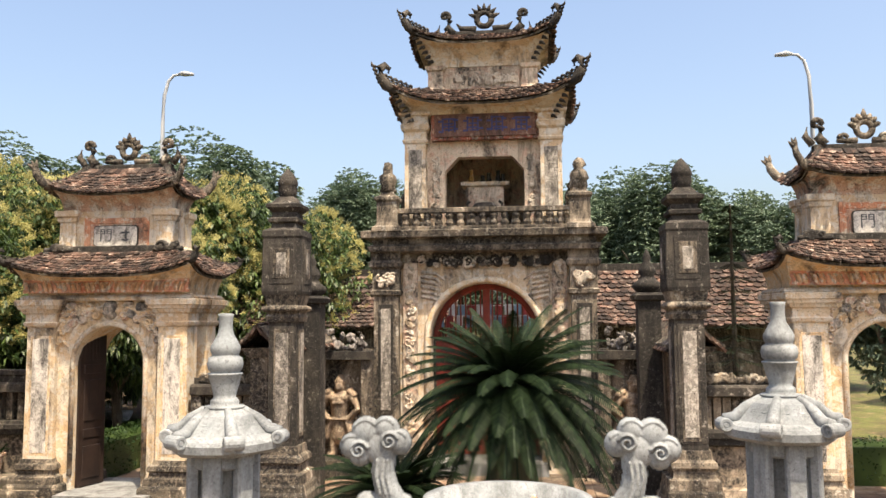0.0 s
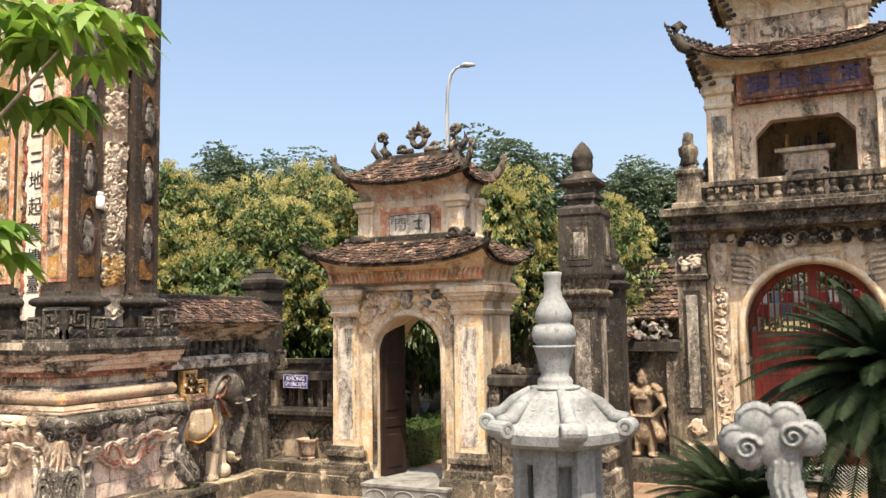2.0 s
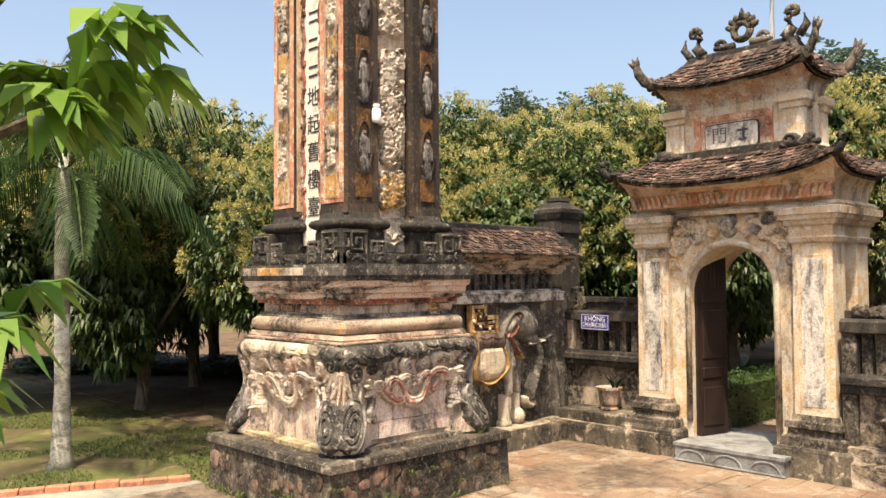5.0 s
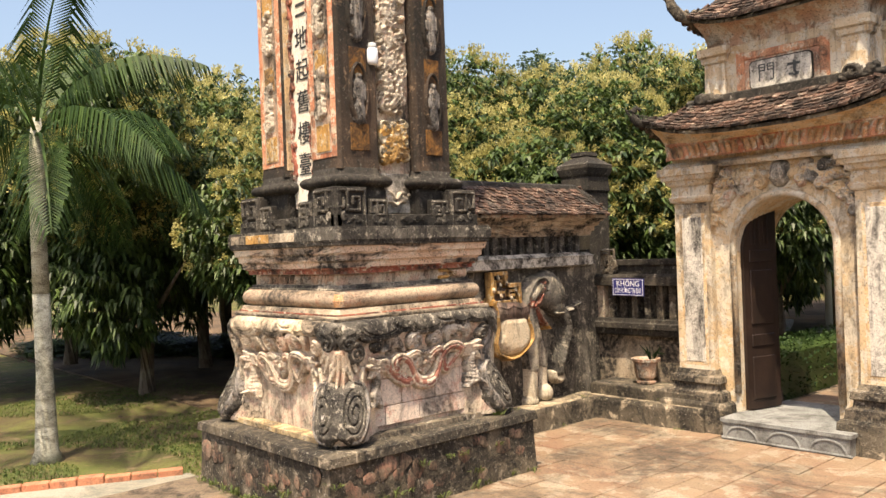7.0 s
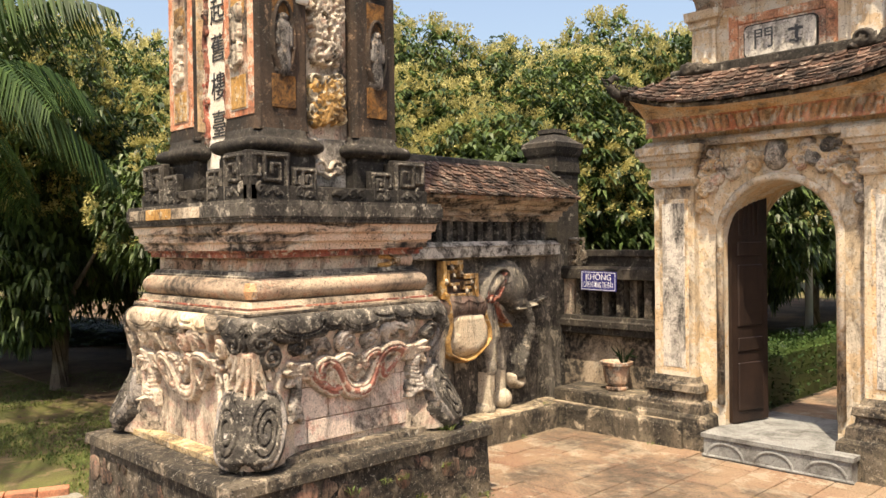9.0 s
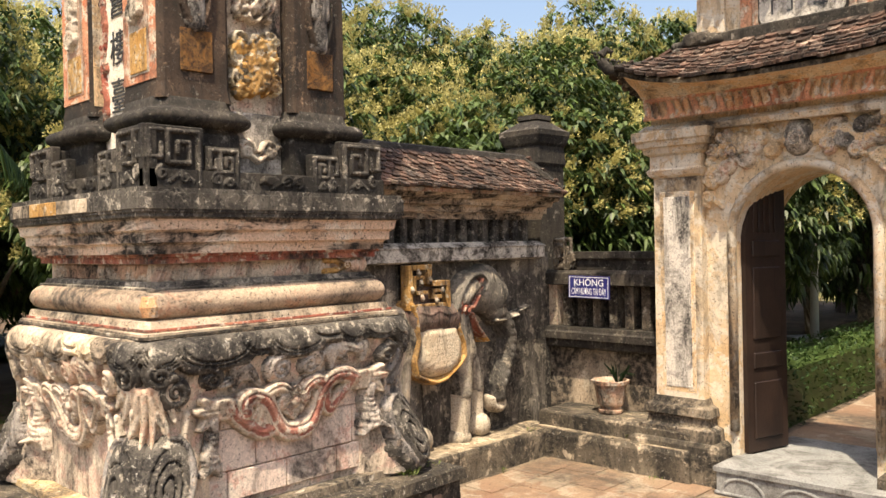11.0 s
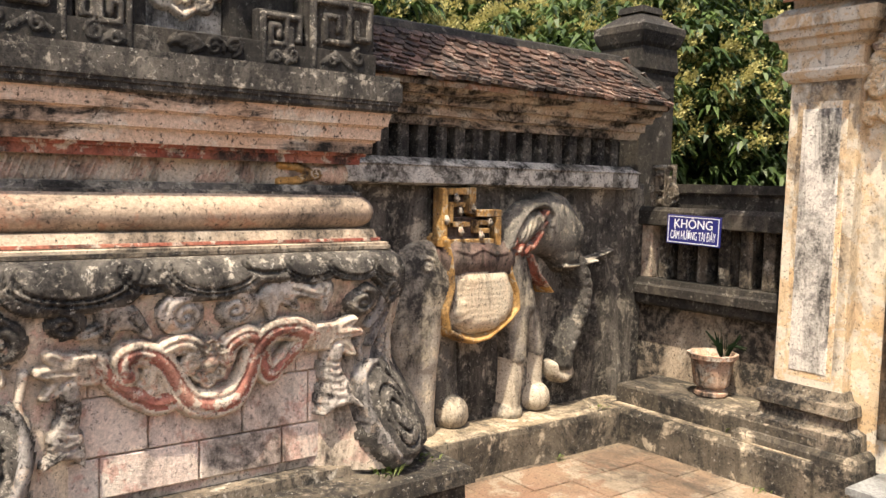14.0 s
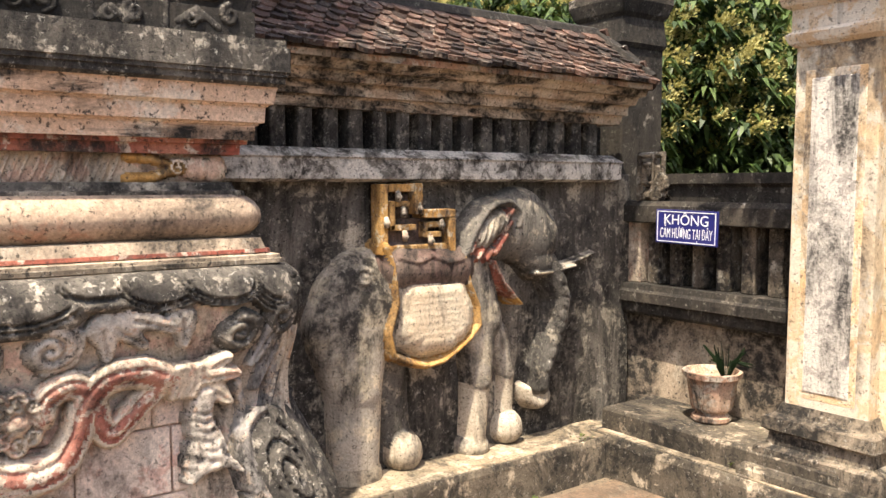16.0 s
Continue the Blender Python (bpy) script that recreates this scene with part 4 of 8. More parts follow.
    P("ridge", loft([(4.60, 0.66, 0.05), (4.71, 0.66, 0.045), (4.73, 0.64, 0.04)], cx, 11.95), M_DARKER, "dark roof ridge")
    return g, lower, upper


GL = side_gate(-4.86, "small two-roofed temple gate with yellow arch and open dark door")
GR = side_gate(5.27, "small two-roofed temple gate with orange-stained plaster arch")

# ---- free-standing columns ----
def column(cx):
    c = thing("lantern_column", "tall black-stained square column with a lantern box and bud finial", "column", group="free-standing columns", at=(cx, 11.0, 0))
    part("pedestal", loft([(-0.05, 0.46, 0.46), (0.36, 0.44, 0.44), (0.40, 0.40, 0.40), (0.46, 0.39, 0.39), (0.5, 0.36, 0.36)], 0, 0, 0.01), M_RUBBLE, c)
    part("base", loft([(0.48, 0.37, 0.37), (0.60, 0.36, 0.36), (0.62, 0.30, 0.30), (0.70, 0.29, 0.29), (0.74, 0.33, 0.33), (0.80, 0.32, 0.32), (0.83, 0.27, 0.27), (0.93, 0.255, 0.255)], 0, 0, 0.006), M_DARK, c)
    shaft = part("shaft", loft([(0.9, 0.225, 0.225), (2.50, 0.215, 0.215)], 0, 0, 0.006), M_DARKER, c)
    for rz in range(4):
        for z0, z1, h, d, mt in ((1.0, 2.40, 0.17, 0.232, M_DARKER), (1.03, 2.37, 0.13, 0.242, M_DARK), (1.08, 2.32, 0.10, 0.248, M_COLPANEL)):
            o = part("panel", B(-h, h, -d, -d + 0.04, z0, z1, bev=0.004), mt, shaft)
            o.rotation_euler.z = radians(90 * rz)
    part("ring", loft([(2.46, 0.25, 0.25), (2.52, 0.27, 0.27), (2.55, 0.25, 0.25)] + roll(2.58, 2.66, 0.26, 0.06, 6) + [(2.67, 0.25, 0.25), (2.72, 0.27, 0.27), (2.80, 0.29, 0.29)], 0, 0, 0.02), M_DARK, c, "pale rounded ring")
    lbox = part("lantern_box", loft([(2.79, 0.30, 0.30), (2.84, 0.315, 0.315), (3.50, 0.30, 0.30), (3.53, 0.315, 0.315), (3.60, 0.31, 0.31), (3.64, 0.22, 0.22)], 0, 0, 0.01), M_DARKER, c)
    for rz in range(4):
        for z0, z1, h, d, mt in ((2.93, 3.44, 0.19, 0.322, M_DARKER), (3.0, 3.38, 0.13, 0.330, M_DARK), (3.05, 3.32, 0.075, 0.334, M_COLPANEL)):
            o = part("box_panel", B(-h, h, -d, -d + 0.04, z0, z1, bev=0.004), mt, lbox)
            o.rotation_euler.z = radians(90 * rz)
    part("neck", loft([(3.62, 0.21, 0.21), (3.70, 0.19, 0.19), (3.72, 0.24, 0.24), (3.76, 0.245, 0.245), (3.78, 0.20, 0.20), (3.84, 0.19, 0.19), (3.90, 0.27, 0.27), (3.94, 0.275, 0.275), (3.97, 0.2, 0.2), (4.05, 0.12, 0.12)], 0, 0, 0.008), M_DARKER, c)
    bm = lathe([(0.10, 4.03), (0.135, 4.06), (0.155, 4.13), (0.15, 4.2), (0.165, 4.22), (0.15, 4.27), (0.11, 4.33), (0.05, 4.39), (0.01, 4.42)], 0, 0, 12)
    part("finial", bm, M_DARKER, c, "dark lotus-bud finial", True)
    return c


COL_L = column(-2.2)
COL_R = copy_thing(COL_L, pose(2.74, 11.0, 0))
COL_L.scale = COL_R.scale = (0.81, 0.81, 1.0)

# ---- main gate ----
GX, GY = 0.125, 14.2
gate = thing("main_gate", "three-tiered temple gate tower with curved tiled roofs and red doors", "gate", at=(GX, GY, 0))


def G(name, bm, material, lab="", smooth=False, parent=None):
    return part(name, bm, material, parent or gate, lab, smooth)


AW, AZ = 0.90, 2.17
bm = arch_block(1.45, AW, AZ, 3.62, 0, 0.05, 0.5)
G("arch_wall", bm, M_PLASTER, "cream arch wall of the ground storey")
band = [(-(AW + 0.05) * math.cos(math.pi * i / 24), 0.04, AZ + (AW + 0.05) * math.sin(math.pi * i / 24)) for i in range(25)]
G("arch_band", tube([(-AW - 0.05, 0.04, 0.2)] + band + [(AW + 0.05, 0.04, 0.2)], 0.055, 6, up=Vector((0, 1, 0))), M_YELLOW, "yellow raised arch band", True)
for s in (-1, 1):
    G("pilaster", loft([(0.0, 0.27, 0.27), (0.5, 0.26, 0.26), (0.55, 0.21, 0.21), (2.85, 0.20, 0.20), (2.88, 0.24, 0.24), (2.94, 0.25, 0.25), (2.96, 0.22, 0.22), (3.30, 0.22, 0.22), (3.34, 0.27, 0.27), (3.40, 0.28, 0.28), (3.44, 0.24, 0.24), (3.62, 0.26, 0.26)], s * 1.60, 0.05, 0.006), M_DARK, "black-stained outer pilaster")
    G("panel", B(s * 1.60 - 0.12, s * 1.60 + 0.12, -0.175, -0.13, 0.95, 2.72, bev=0.004), M_DARKER)
    G("panel", B(s * 1.60 - 0.08, s * 1.60 + 0.08, -0.185, -0.14, 1.02, 2.65, bev=0.004), M_COLPANEL)
    G("carved_strip_bed", B(s * 1.22 - 0.12, s * 1.22 + 0.12, 0.0, 0.06, 0.5, 3.5, bev=0.004), M_PALE)
G("entablature", loft([(3.40, 1.5, 0.92), (3.55, 1.5, 0.92), (3.58, 1.86, 1.20), (3.66, 1.88, 1.22), (3.69, 1.80, 1.15), (3.78, 1.82, 1.17), (3.80, 1.97, 1.3), (3.90, 1.98, 1.31), (3.92, 1.9, 1.24)], 0, 0.9, 0.006), M_DARK, "blackened stepped balcony slab")
for s in (-1, 1):
    for t in (-0.2, 2.0):
        G("balcony_post", loft([(3.9, 0.24, 0.24), (3.97, 0.23, 0.23), (4.0, 0.18, 0.18), (4.05, 0.165, 0.165), (4.38, 0.165, 0.165), (4.42, 0.2, 0.2), (4.46, 0.2, 0.2), (4.50, 0.12, 0.12), (4.56, 0.10, 0.10)], s * 1.55, t, 0.006), M_DARK)
        bm = lathe([(0.10, 4.54), (0.15, 4.58), (0.12, 4.66), (0.15, 4.72), (0.13, 4.82), (0.08, 4.88), (0.10, 4.95), (0.06, 5.02), (0.02, 5.05)], s * 1.55, t, 10)
        for v in bm.verts:
            v.co += noise.noise_vector(v.co * 9) * 0.05
        G("post_finial", bm, M_DARK, "weathered carved finial", True)
G("parapet_rail", B(-1.4, 1.4, -0.27, -0.13, 4.2, 4.28), M_DARK)
G("parapet_base", B(-1.4, 1.4, -0.27, -0.13, 3.9, 3.98), M_DARK)
for i in range(15):
    G("parapet_baluster", lathe([(0.05, 3.97), (0.07, 4.03), (0.045, 4.09), (0.07, 4.15), (0.05, 4.21)], -1.26 + i * 0.18, -0.2, 8), M_DARK)
# second storey with an octagonal-headed opening
bm = bmesh.new()
inn = [(-0.64, 3.9), (-0.64, 4.95), (-0.42, 5.18), (0.48, 5.18), (0.68, 4.95), (0.68, 3.9)]
out_ = [(-1.0, 3.9), (-1.0, 5.95), (-0.42, 5.95), (0.48, 5.95), (1.0, 5.95), (1.0, 3.9)]
V = {k: [bm.verts.new((x, y, z)) for x, z in pts] for k, pts, y in (("a", inn, 0.12), ("b", inn, 0.37), ("c", out_, 0.12), ("d", out_, 0.37))}
for i in range(5):
    bm.faces.new((V["a"][i], V["a"][i + 1], V["c"][i + 1], V["c"][i]))
    bm.faces.new((V["b"][i], V["d"][i], V["d"][i + 1], V["b"][i + 1]))
    bm.faces.new((V["a"][i], V["b"][i], V["b"][i + 1], V["a"][i + 1]))
G("upper_wall", bm, M_PALE, "stained cream wall of the bell storey")
o = G("upper_wall_back", B(-1.0, -0.6, 1.45, 1.7, 3.9, 5.95), M_PALE)
G("upper_wall_back", B(0.6, 1.0, 1.45, 1.7, 3.9, 5.95), M_PALE)
# added infill closes the back opening to keep the storey dark inside
G("upper_wall_back", B(-0.6, 0.6, 1.45, 1.7, 3.9, 5.95), M_PALE)
G("upper_floor", B(-1.2, 1.2, 0.1, 1.7, 3.91, 3.96), M_DARK)
for s in (-1, 1):
    for t in (0.1, 1.65):
        G("upper_pilaster", loft([(3.9, 0.22, 0.22), (4.1, 0.21, 0.21), (4.15, 0.18, 0.18), (5.38, 0.175, 0.175), (5.40, 0.20, 0.20), (5.44, 0.21, 0.21), (5.46, 0.19, 0.19), (5.58, 0.19, 0.19), (5.62, 0.23, 0.23), (5.70, 0.24, 0.24), (5.74, 0.21, 0.21), (5.84, 0.21, 0.21), (5.86, 0.26, 0.26), (5.90, 0.27, 0.27)], s * 1.12, t, 0.006), M_PLASTER, "streaked cream pilaster")
    G("panel", B(s * 1.12 - 0.11, s * 1.12 + 0.11, -0.085, -0.06, 4.3, 5.28, bev=0.004), M_COLPANEL)
    G("side_wall", B(s * 1.0 - 0.06, s * 1.0 + 0.06, 0.35, 1.46, 3.9, 5.95), M_PALE)
G("name_board_frame", B(-0.86, 0.94, -0.02, 0.12, 5.44, 5.93), M_RED, "faded red frame")
G("name_board", B(-0.80, 0.88, -0.05, 0.11, 5.49, 5.88), M_BOARD, "faded terracotta board with indigo characters")
rb = random.Random(3)
for k in range(4):
    cx = -0.56 + 0.40 * k
    for dx, dz, ww, hh in ((-0.12, 0.06, 0.09, 0.03), (0.12, 0.08, 0.09, 0.03), (-0.13, -0.10, 0.08, 0.03), (0.13, -0.08, 0.08, 0.03), (-0.09, 0.0, 0.025, 0.24), (0.09, -0.01, 0.025, 0.22), (0, 0.10, 0.22, 0.024), (0, 0.03, 0.15, 0.022), (0.0, -0.04, 0.19, 0.022), (0.0, -0.09, 0.13, 0.022), (0.0, 0.0, 0.024, 0.2)):
        dx, dz = dx + rb.uniform(-0.015, 0.015), dz + rb.uniform(-0.015, 0.015)
        G("character_bar", B(cx + dx - ww / 2, cx + dx + ww / 2, -0.06, -0.045, 5.69 + dz - hh / 2, 5.69 + dz + hh / 2, bev=0), M_BLUEINK)
cove(0, 0.88, 1.15, 0.95, 5.87, 1.42, 1.22, 5.98, 0.22, "cove_cornice", M_PLASTER, gate, "streaked flared cornice")
MG1 = hip(0, 0.88, 1.47, 1.28, 5.98, 0.92, 0.70, 6.34, 0.30, 0.03)
slab(MG1, 0.04, "roof_bed", M_DARK, gate)
G("top_storey", loft([(6.28, 0.90, 0.66), (6.36, 0.90, 0.66), (6.38, 0.86, 0.62), (6.80, 0.86, 0.62)], 0, 0.88), M_PALE)
for s in (-1, 1):
    G("top_pilaster", loft([(6.36, 0.16, 0.16), (6.42, 0.13, 0.13), (6.68, 0.125, 0.125), (6.70, 0.16, 0.16), (6.76, 0.18, 0.18)], s * 0.80, 0.30), M_PALE)
G("carved_panel_bed", B(-0.58, 0.62, 0.235, 0.28, 6.38, 6.68), M_PALE)
cove(0, 0.88, 0.88, 0.64, 6.76, 1.12, 0.92, 7.08, 0.16, "upper_cornice", M_PLASTER, gate, "streaked flared upper cornice")
MG2 = hip(0, 0.88, 1.17, 0.97, 7.10, 0.66, 0.06, 7.50, 0.24, 0.03)
slab(MG2, 0.04, "roof_bed", M_DARK, gate)
G("ridge", loft([(7.44, 0.72, 0.06), (7.58, 0.72, 0.055), (7.6, 0.7, 0.05)], 0, 0.88), M_DARKER)

# red doors
for s in (-1, 1):
    d = part("door_leaf", B(min(0, s * 0.86), max(0, s * 0.86), 0.55, 0.62, 0.22, 2.1, bev=0.004), M_REDWOOD, gate, "closed red lacquered door leaf")
    for z0, z1 in ((0.35, 0.8), (0.9, 1.35), (1.45, 1.75)):
        part("raised_panel", B(s * 0.45 - 0.3, s * 0.45 + 0.3, 0.535, 0.56, z0, z1, bev=0.012), M_REDWOOD, d)
    for i in range(9):
        part("bar", tube([(s * (0.10 + 0.085 * i), 0.58, 2.0), (s * (0.10 + 0.085 * i), 0.58, 2.17 + math.sqrt(max(0.01, 0.88 ** 2 - (0.10 + 0.085 * i) ** 2)))], 0.014, 6), M_REDWOOD, d)
    part("stile", B(min(0.0, s * 0.06), max(0.0, s * 0.06), 0.555, 0.615, 2.1, 3.05, bev=0.003), M_REDWOOD, d)
arc = [(-(AW - 0.04) * math.cos(math.pi * i / 24), 0.58, AZ + (AW - 0.04) * math.sin(math.pi * i / 24)) for i in range(25)]
G("door_frame", tube(arc, 0.06, 6, up=Vector((0, 1, 0))), M_REDWOOD, "red arched door frame")
G("threshold", B(-1.0, 1.0, -0.2, 0.7, -0.05, 0.2), M_STEP)

# altar in the bell storey
altar = thing("altar_table", "pale stone altar table with incense pots", "altar", at=(GX, GY + 0.75, 3.96))
part("top", loft([(0.78, 0.34, 0.2), (0.80, 0.40, 0.25), (0.86, 0.42, 0.26)], 0, 0), M_PLASTER, altar)
part("body", loft([(0, 0.36, 0.22), (0.1, 0.36, 0.22), (0.12, 0.32, 0.19), (0.78, 0.32, 0.19)], 0, 0), M_PALE, altar)
for x, hgt in ((-0.25, 0.24), (-0.05, 0.14), (0.06, 0.18), (0.22, 0.22), (0.3, 0.16)):
    v = thing("incense_vase", "small dark vase on the altar", "vase", group="altar vases", at=(GX + x, GY + 0.72, 4.82))
    part("body", lathe([(0.03, 0), (0.05, hgt * 0.3), (0.03, hgt * 0.7), (0.04, hgt)], 0, 0, 10), M_DARKER if x > -0.2 else M_OCHRE, v, smooth=True)
bell = thing("bronze_censer", "dark wide-eared bronze censer", "censer", at=(GX, GY + 0.36, 3.96))
part("bowl", lathe([(0.12, 0.22), (0.2, 0.3), (0.21, 0.4), (0.17, 0.46)], 0, 0, 16), M_DARKER, bell, smooth=True)
part("stand", loft([(0, 0.2, 0.12), (0.24, 0.14, 0.09)], 0, 0), M_DARK, bell)
for s in (-1, 1):
    part("ear", tube([(s * 0.2, 0, 0.34), (s * 0.28, 0, 0.36), (s * 0.30, 0, 0.46), (s * 0.24, 0, 0.5)], 0.025, 6), M_DARKER, bell)

# ---- wing walls with statue niches ----
M_STATUE = surface("ochre_statue_stucco", (0.26, 0.18, 0.12), (0.36, 0.27, 0.185), (0.05, 0.04, 0.033), 0.42, (0.5, 0.4, 0.28), 0.25, 4.0)
for s in (-1, 1):
    cx = GX + s * 2.32
    w = thing("wing_wall", "stained wing wall with a niche, tiled coping and rockwork", "wall", group="wing walls", at=(cx, 13.75, 0))
    part("wall", B(-0.50, 0.50, 0.16, 0.40, 0, 2.0), M_DARK, w)
    for t in (-1, 1):
        part("niche_jamb", B(t * 0.46 - 0.09, t * 0.46 + 0.09, -0.02, 0.18, 0.3, 1.85), M_DARK, w)
    part("niche_head", B(-0.55, 0.55, -0.08, 0.18, 1.84, 1.98), M_DARKER, w)
    part("niche_foot", loft([(-0.05, 0.58, 0.3), (0.28, 0.56, 0.28), (0.32, 0.52, 0.25)], 0, 0.1), M_RUBBLE, w)
    st = [(0, 1.40, 0, 1.43, 0.085, 0.08, 0.19, 0), (0, 1.50, 0, 1.53, 0.10, 0.06, 0.16, 0), (0, 1.57, 0, 1.58, 0.035, 0.03, 0.15, 0)]
    st += [(-0.10, 1.24, 0.10, 1.24, 0.10, 0.10, 0.19, 0), (0, 1.2, 0, 0.95, 0.17, 0.13, 0.20, 0), (-0.06, 1.16, 0.06, 1.16, 0.06, 0.06, 0.225, 0)]
    for t in (-1, 1):
        st += [(t * 0.19, 1.26, t * 0.31, 1.06, 0.075, 0.06, 0.17, 0), (t * 0.31, 1.06, t * 0.15, 0.90, 0.06, 0.045, 0.20, 0), (t * 0.17, 1.33, t * 0.24, 1.28, 0.06, 0.05, 0.17, 0), (t * 0.13, 0.86, t * 0.22, 0.62, 0.09, 0.10, 0.18, 0), (t * 0.09, 0.6, t * 0.10, 0.40, 0.075, 0.065, 0.15, 0), (t * 0.10, 0.36, t * 0.15, 0.35, 0.06, 0.05, 0.19, 0), (t * 0.24, 1.02, t * 0.34, 0.66, 0.025, 0.04, 0.10, 0)]
        st += stroke([(t * 0.03, 0.86), (t * 0.09, 0.66)], 0.012, 0.02, -1) + stroke([(t * 0.13, 0.86), (t * 0.2, 0.62)], 0.012, 0.02, -1)
    st += [(0, 0.88, 0, 0.64, 0.13, 0.16, 0.20, 0), (-0.13, 0.91, 0.13, 0.91, 0.035, 0.035, 0.23, 0)]
    stt = relief("guardian_statue", st, (-0.45, 0.45, 0.3, 1.6), SOUTH(cx, 13.9, 0), M_STATUE, None, step=0.014)
    tagged(stt, "worn ochre stucco guardian relief in its niche", "statue", "guardian statues")
    rock = bmesh.new()
    rr = random.Random(40 + s)
    for i in range(60):
        bmesh.ops.create_icosphere(rock, subdivisions=1, radius=rr.uniform(0.03, 0.075), matrix=Matrix.Translation((rr.uniform(-0.42, 0.42), rr.uniform(-0.05, 0.2), 2.0 + rr.random() * rr.uniform(0.05, 0.40))) @ Euler((rr.random() * 6, rr.random() * 6, 0)).to_matrix().to_4x4() @ Matrix.Diagonal((1, 0.7, rr.uniform(0.7, 1.4), 1)))
    for v in rock.verts:
        v.co += noise.noise_vector(v.co * 14) * 0.03
    part("rockwork", rock, M_SILVER, w, "pale knotted rockwork crest")
    # side wall with tiled coping, running back from the column
    q = thing("return_wall", "dark return wall with a small tiled coping", "wall", group="return walls", at=(GX + s * 2.75, 12.5, 0))
    part("wall", B(-0.12, 0.12, -1.3, 1.35, 0, 2.05), M_DARK, q)
    part("coping_moulding", loft([(2.0, 0.14, 1.35), (2.08, 0.2, 1.38), (2.12, 0.26, 1.4)], 0, 0.02), M_DARK, q)
    sl = [slope_fn(-0.34, -1.4, -0.34, 1.4, 2.14, -0.02, -1.4, -0.02, 1.4, 2.42, 0, 0.02), slope_fn(0.34, 1.4, 0.34, -1.4, 2.14, 0.02, 1.4, 0.02, -1.4, 2.42, 0, 0.02)]
    slab(sl, 0.03, "roof_bed", M_DARK, q)
    for f_ in sl:
        tiles(f_, q, 0.11, 6, rng, False)
    pf = thing("wall_finial_post", "black bulbous finial on a stepped post", "finial", group="wall finials", at=(GX + s * 2.35, 12.3, 0))
    part("post", loft([(0, 0.16, 0.16), (2.7, 0.15, 0.15), (2.72, 0.2, 0.2), (2.78, 0.22, 0.22), (2.82, 0.16, 0.16)], 0, 0), M_DARKER, pf)
    part("bulb", lathe([(0.12, 2.8), (0.2, 2.88), (0.21, 2.93), (0.12, 3.0), (0.09, 3.05), (0.12, 3.1), (0.11, 3.16), (0.05, 3.25), (0.06, 3.3), (0.01, 3.42)], 0, 0, 14), M_DARKER, pf, smooth=True)

# balustrade walls between side gates and columns
for s in (-1, 1):
    x0, x1 = (-3.66, -2.42) if s < 0 else (2.85, 4.0)
    b = thing("balustrade_wall", "low dark balustrade wall with carved crest", "balustrade", group="balustrade walls", at=((x0 + x1) / 2, 11.6, 0))
    h = (x1 - x0) / 2
    part("base", loft([(-0.05, h, 0.30), (0.22, h, 0.29), (0.24, h, 0.20), (0.36, h, 0.19), (0.37, h, 0.05), (0.90, h, 0.05)], 0, 0), M_BAY, b, "stained plaster under the sill")
    part("sill", loft([(0.88, h, 0.13), (0.90, h, 0.16), (0.98, h, 0.16), (0.985, h, 0.19), (1.05, h, 0.19), (1.08, h, 0.14)], 0, 0), M_DARKER, b)
    part("rail", loft([(1.48, h, 0.12), (1.50, h, 0.16), (1.60, h, 0.16), (1.63, h, 0.12)], 0, 0), M_DARKER, b)
    for t in (-1, 1):
        part("jamb", B(t * (h - 0.07) - 0.07, t * (h - 0.07) + 0.07, -0.12, 0.10, 0.36, 1.50), M_DARK, b)
    for i in range(7):
        o = part("baluster", B(-0.05, 0.05, -0.05, 0.05, 1.06, 1.50), M_DARK, b)
        o.location.x = -h + 0.22 + i * (2 * h - 0.44) / 6
    relief("crest", scrolls(2 * h, 0.15, 40, rng, 0.05, 0.016, 0.035), (-h, h, -0.08, 0.10), facing((0, -0.02, 1.70), (1, 0, 0), (0, -1, 0)), M_DARK, b, step=0.014)
    part("crest_back", B(-h, h, -0.02, 0.03, 1.62, 1.71), M_DARKER, b)

# square planter in the niche under the balustrade
pl_ = thing("niche_planter", "dark square tapered planter with pale panels in the wall niche", "planter", at=(-3.1, 11.47, 0.36))
part("foot", loft([(0, 0.075, 0.075), (0.05, 0.085, 0.085)], 0, 0, 0.01), M_PALE, pl_)
part("body", loft([(0.045, 0.10, 0.10), (0.06, 0.11, 0.11), (0.07, 0.10, 0.10), (0.27, 0.155, 0.155), (0.28, 0.17, 0.17), (0.31, 0.175, 0.175), (0.305, 0.14, 0.14), (0.27, 0.13, 0.13)], 0, 0, 0.03), M_DARK, pl_)
for k in (-1, 0, 1):
    bm = B(k * 0.075 - 0.024, k * 0.075 + 0.024, -0.006, 0.006, 0.09, 0.26, bev=0.003)
    bm.transform(Matrix.Translation((0, -0.105, 0)) @ Matrix.Translation((0, 0, 0.09)) @ Matrix.Rotation(radians(15.5), 4, "X") @ Matrix.Translation((0, 0, -0.09)))
    part("panel", bm, M_PALE, pl_, "pale worn panel")

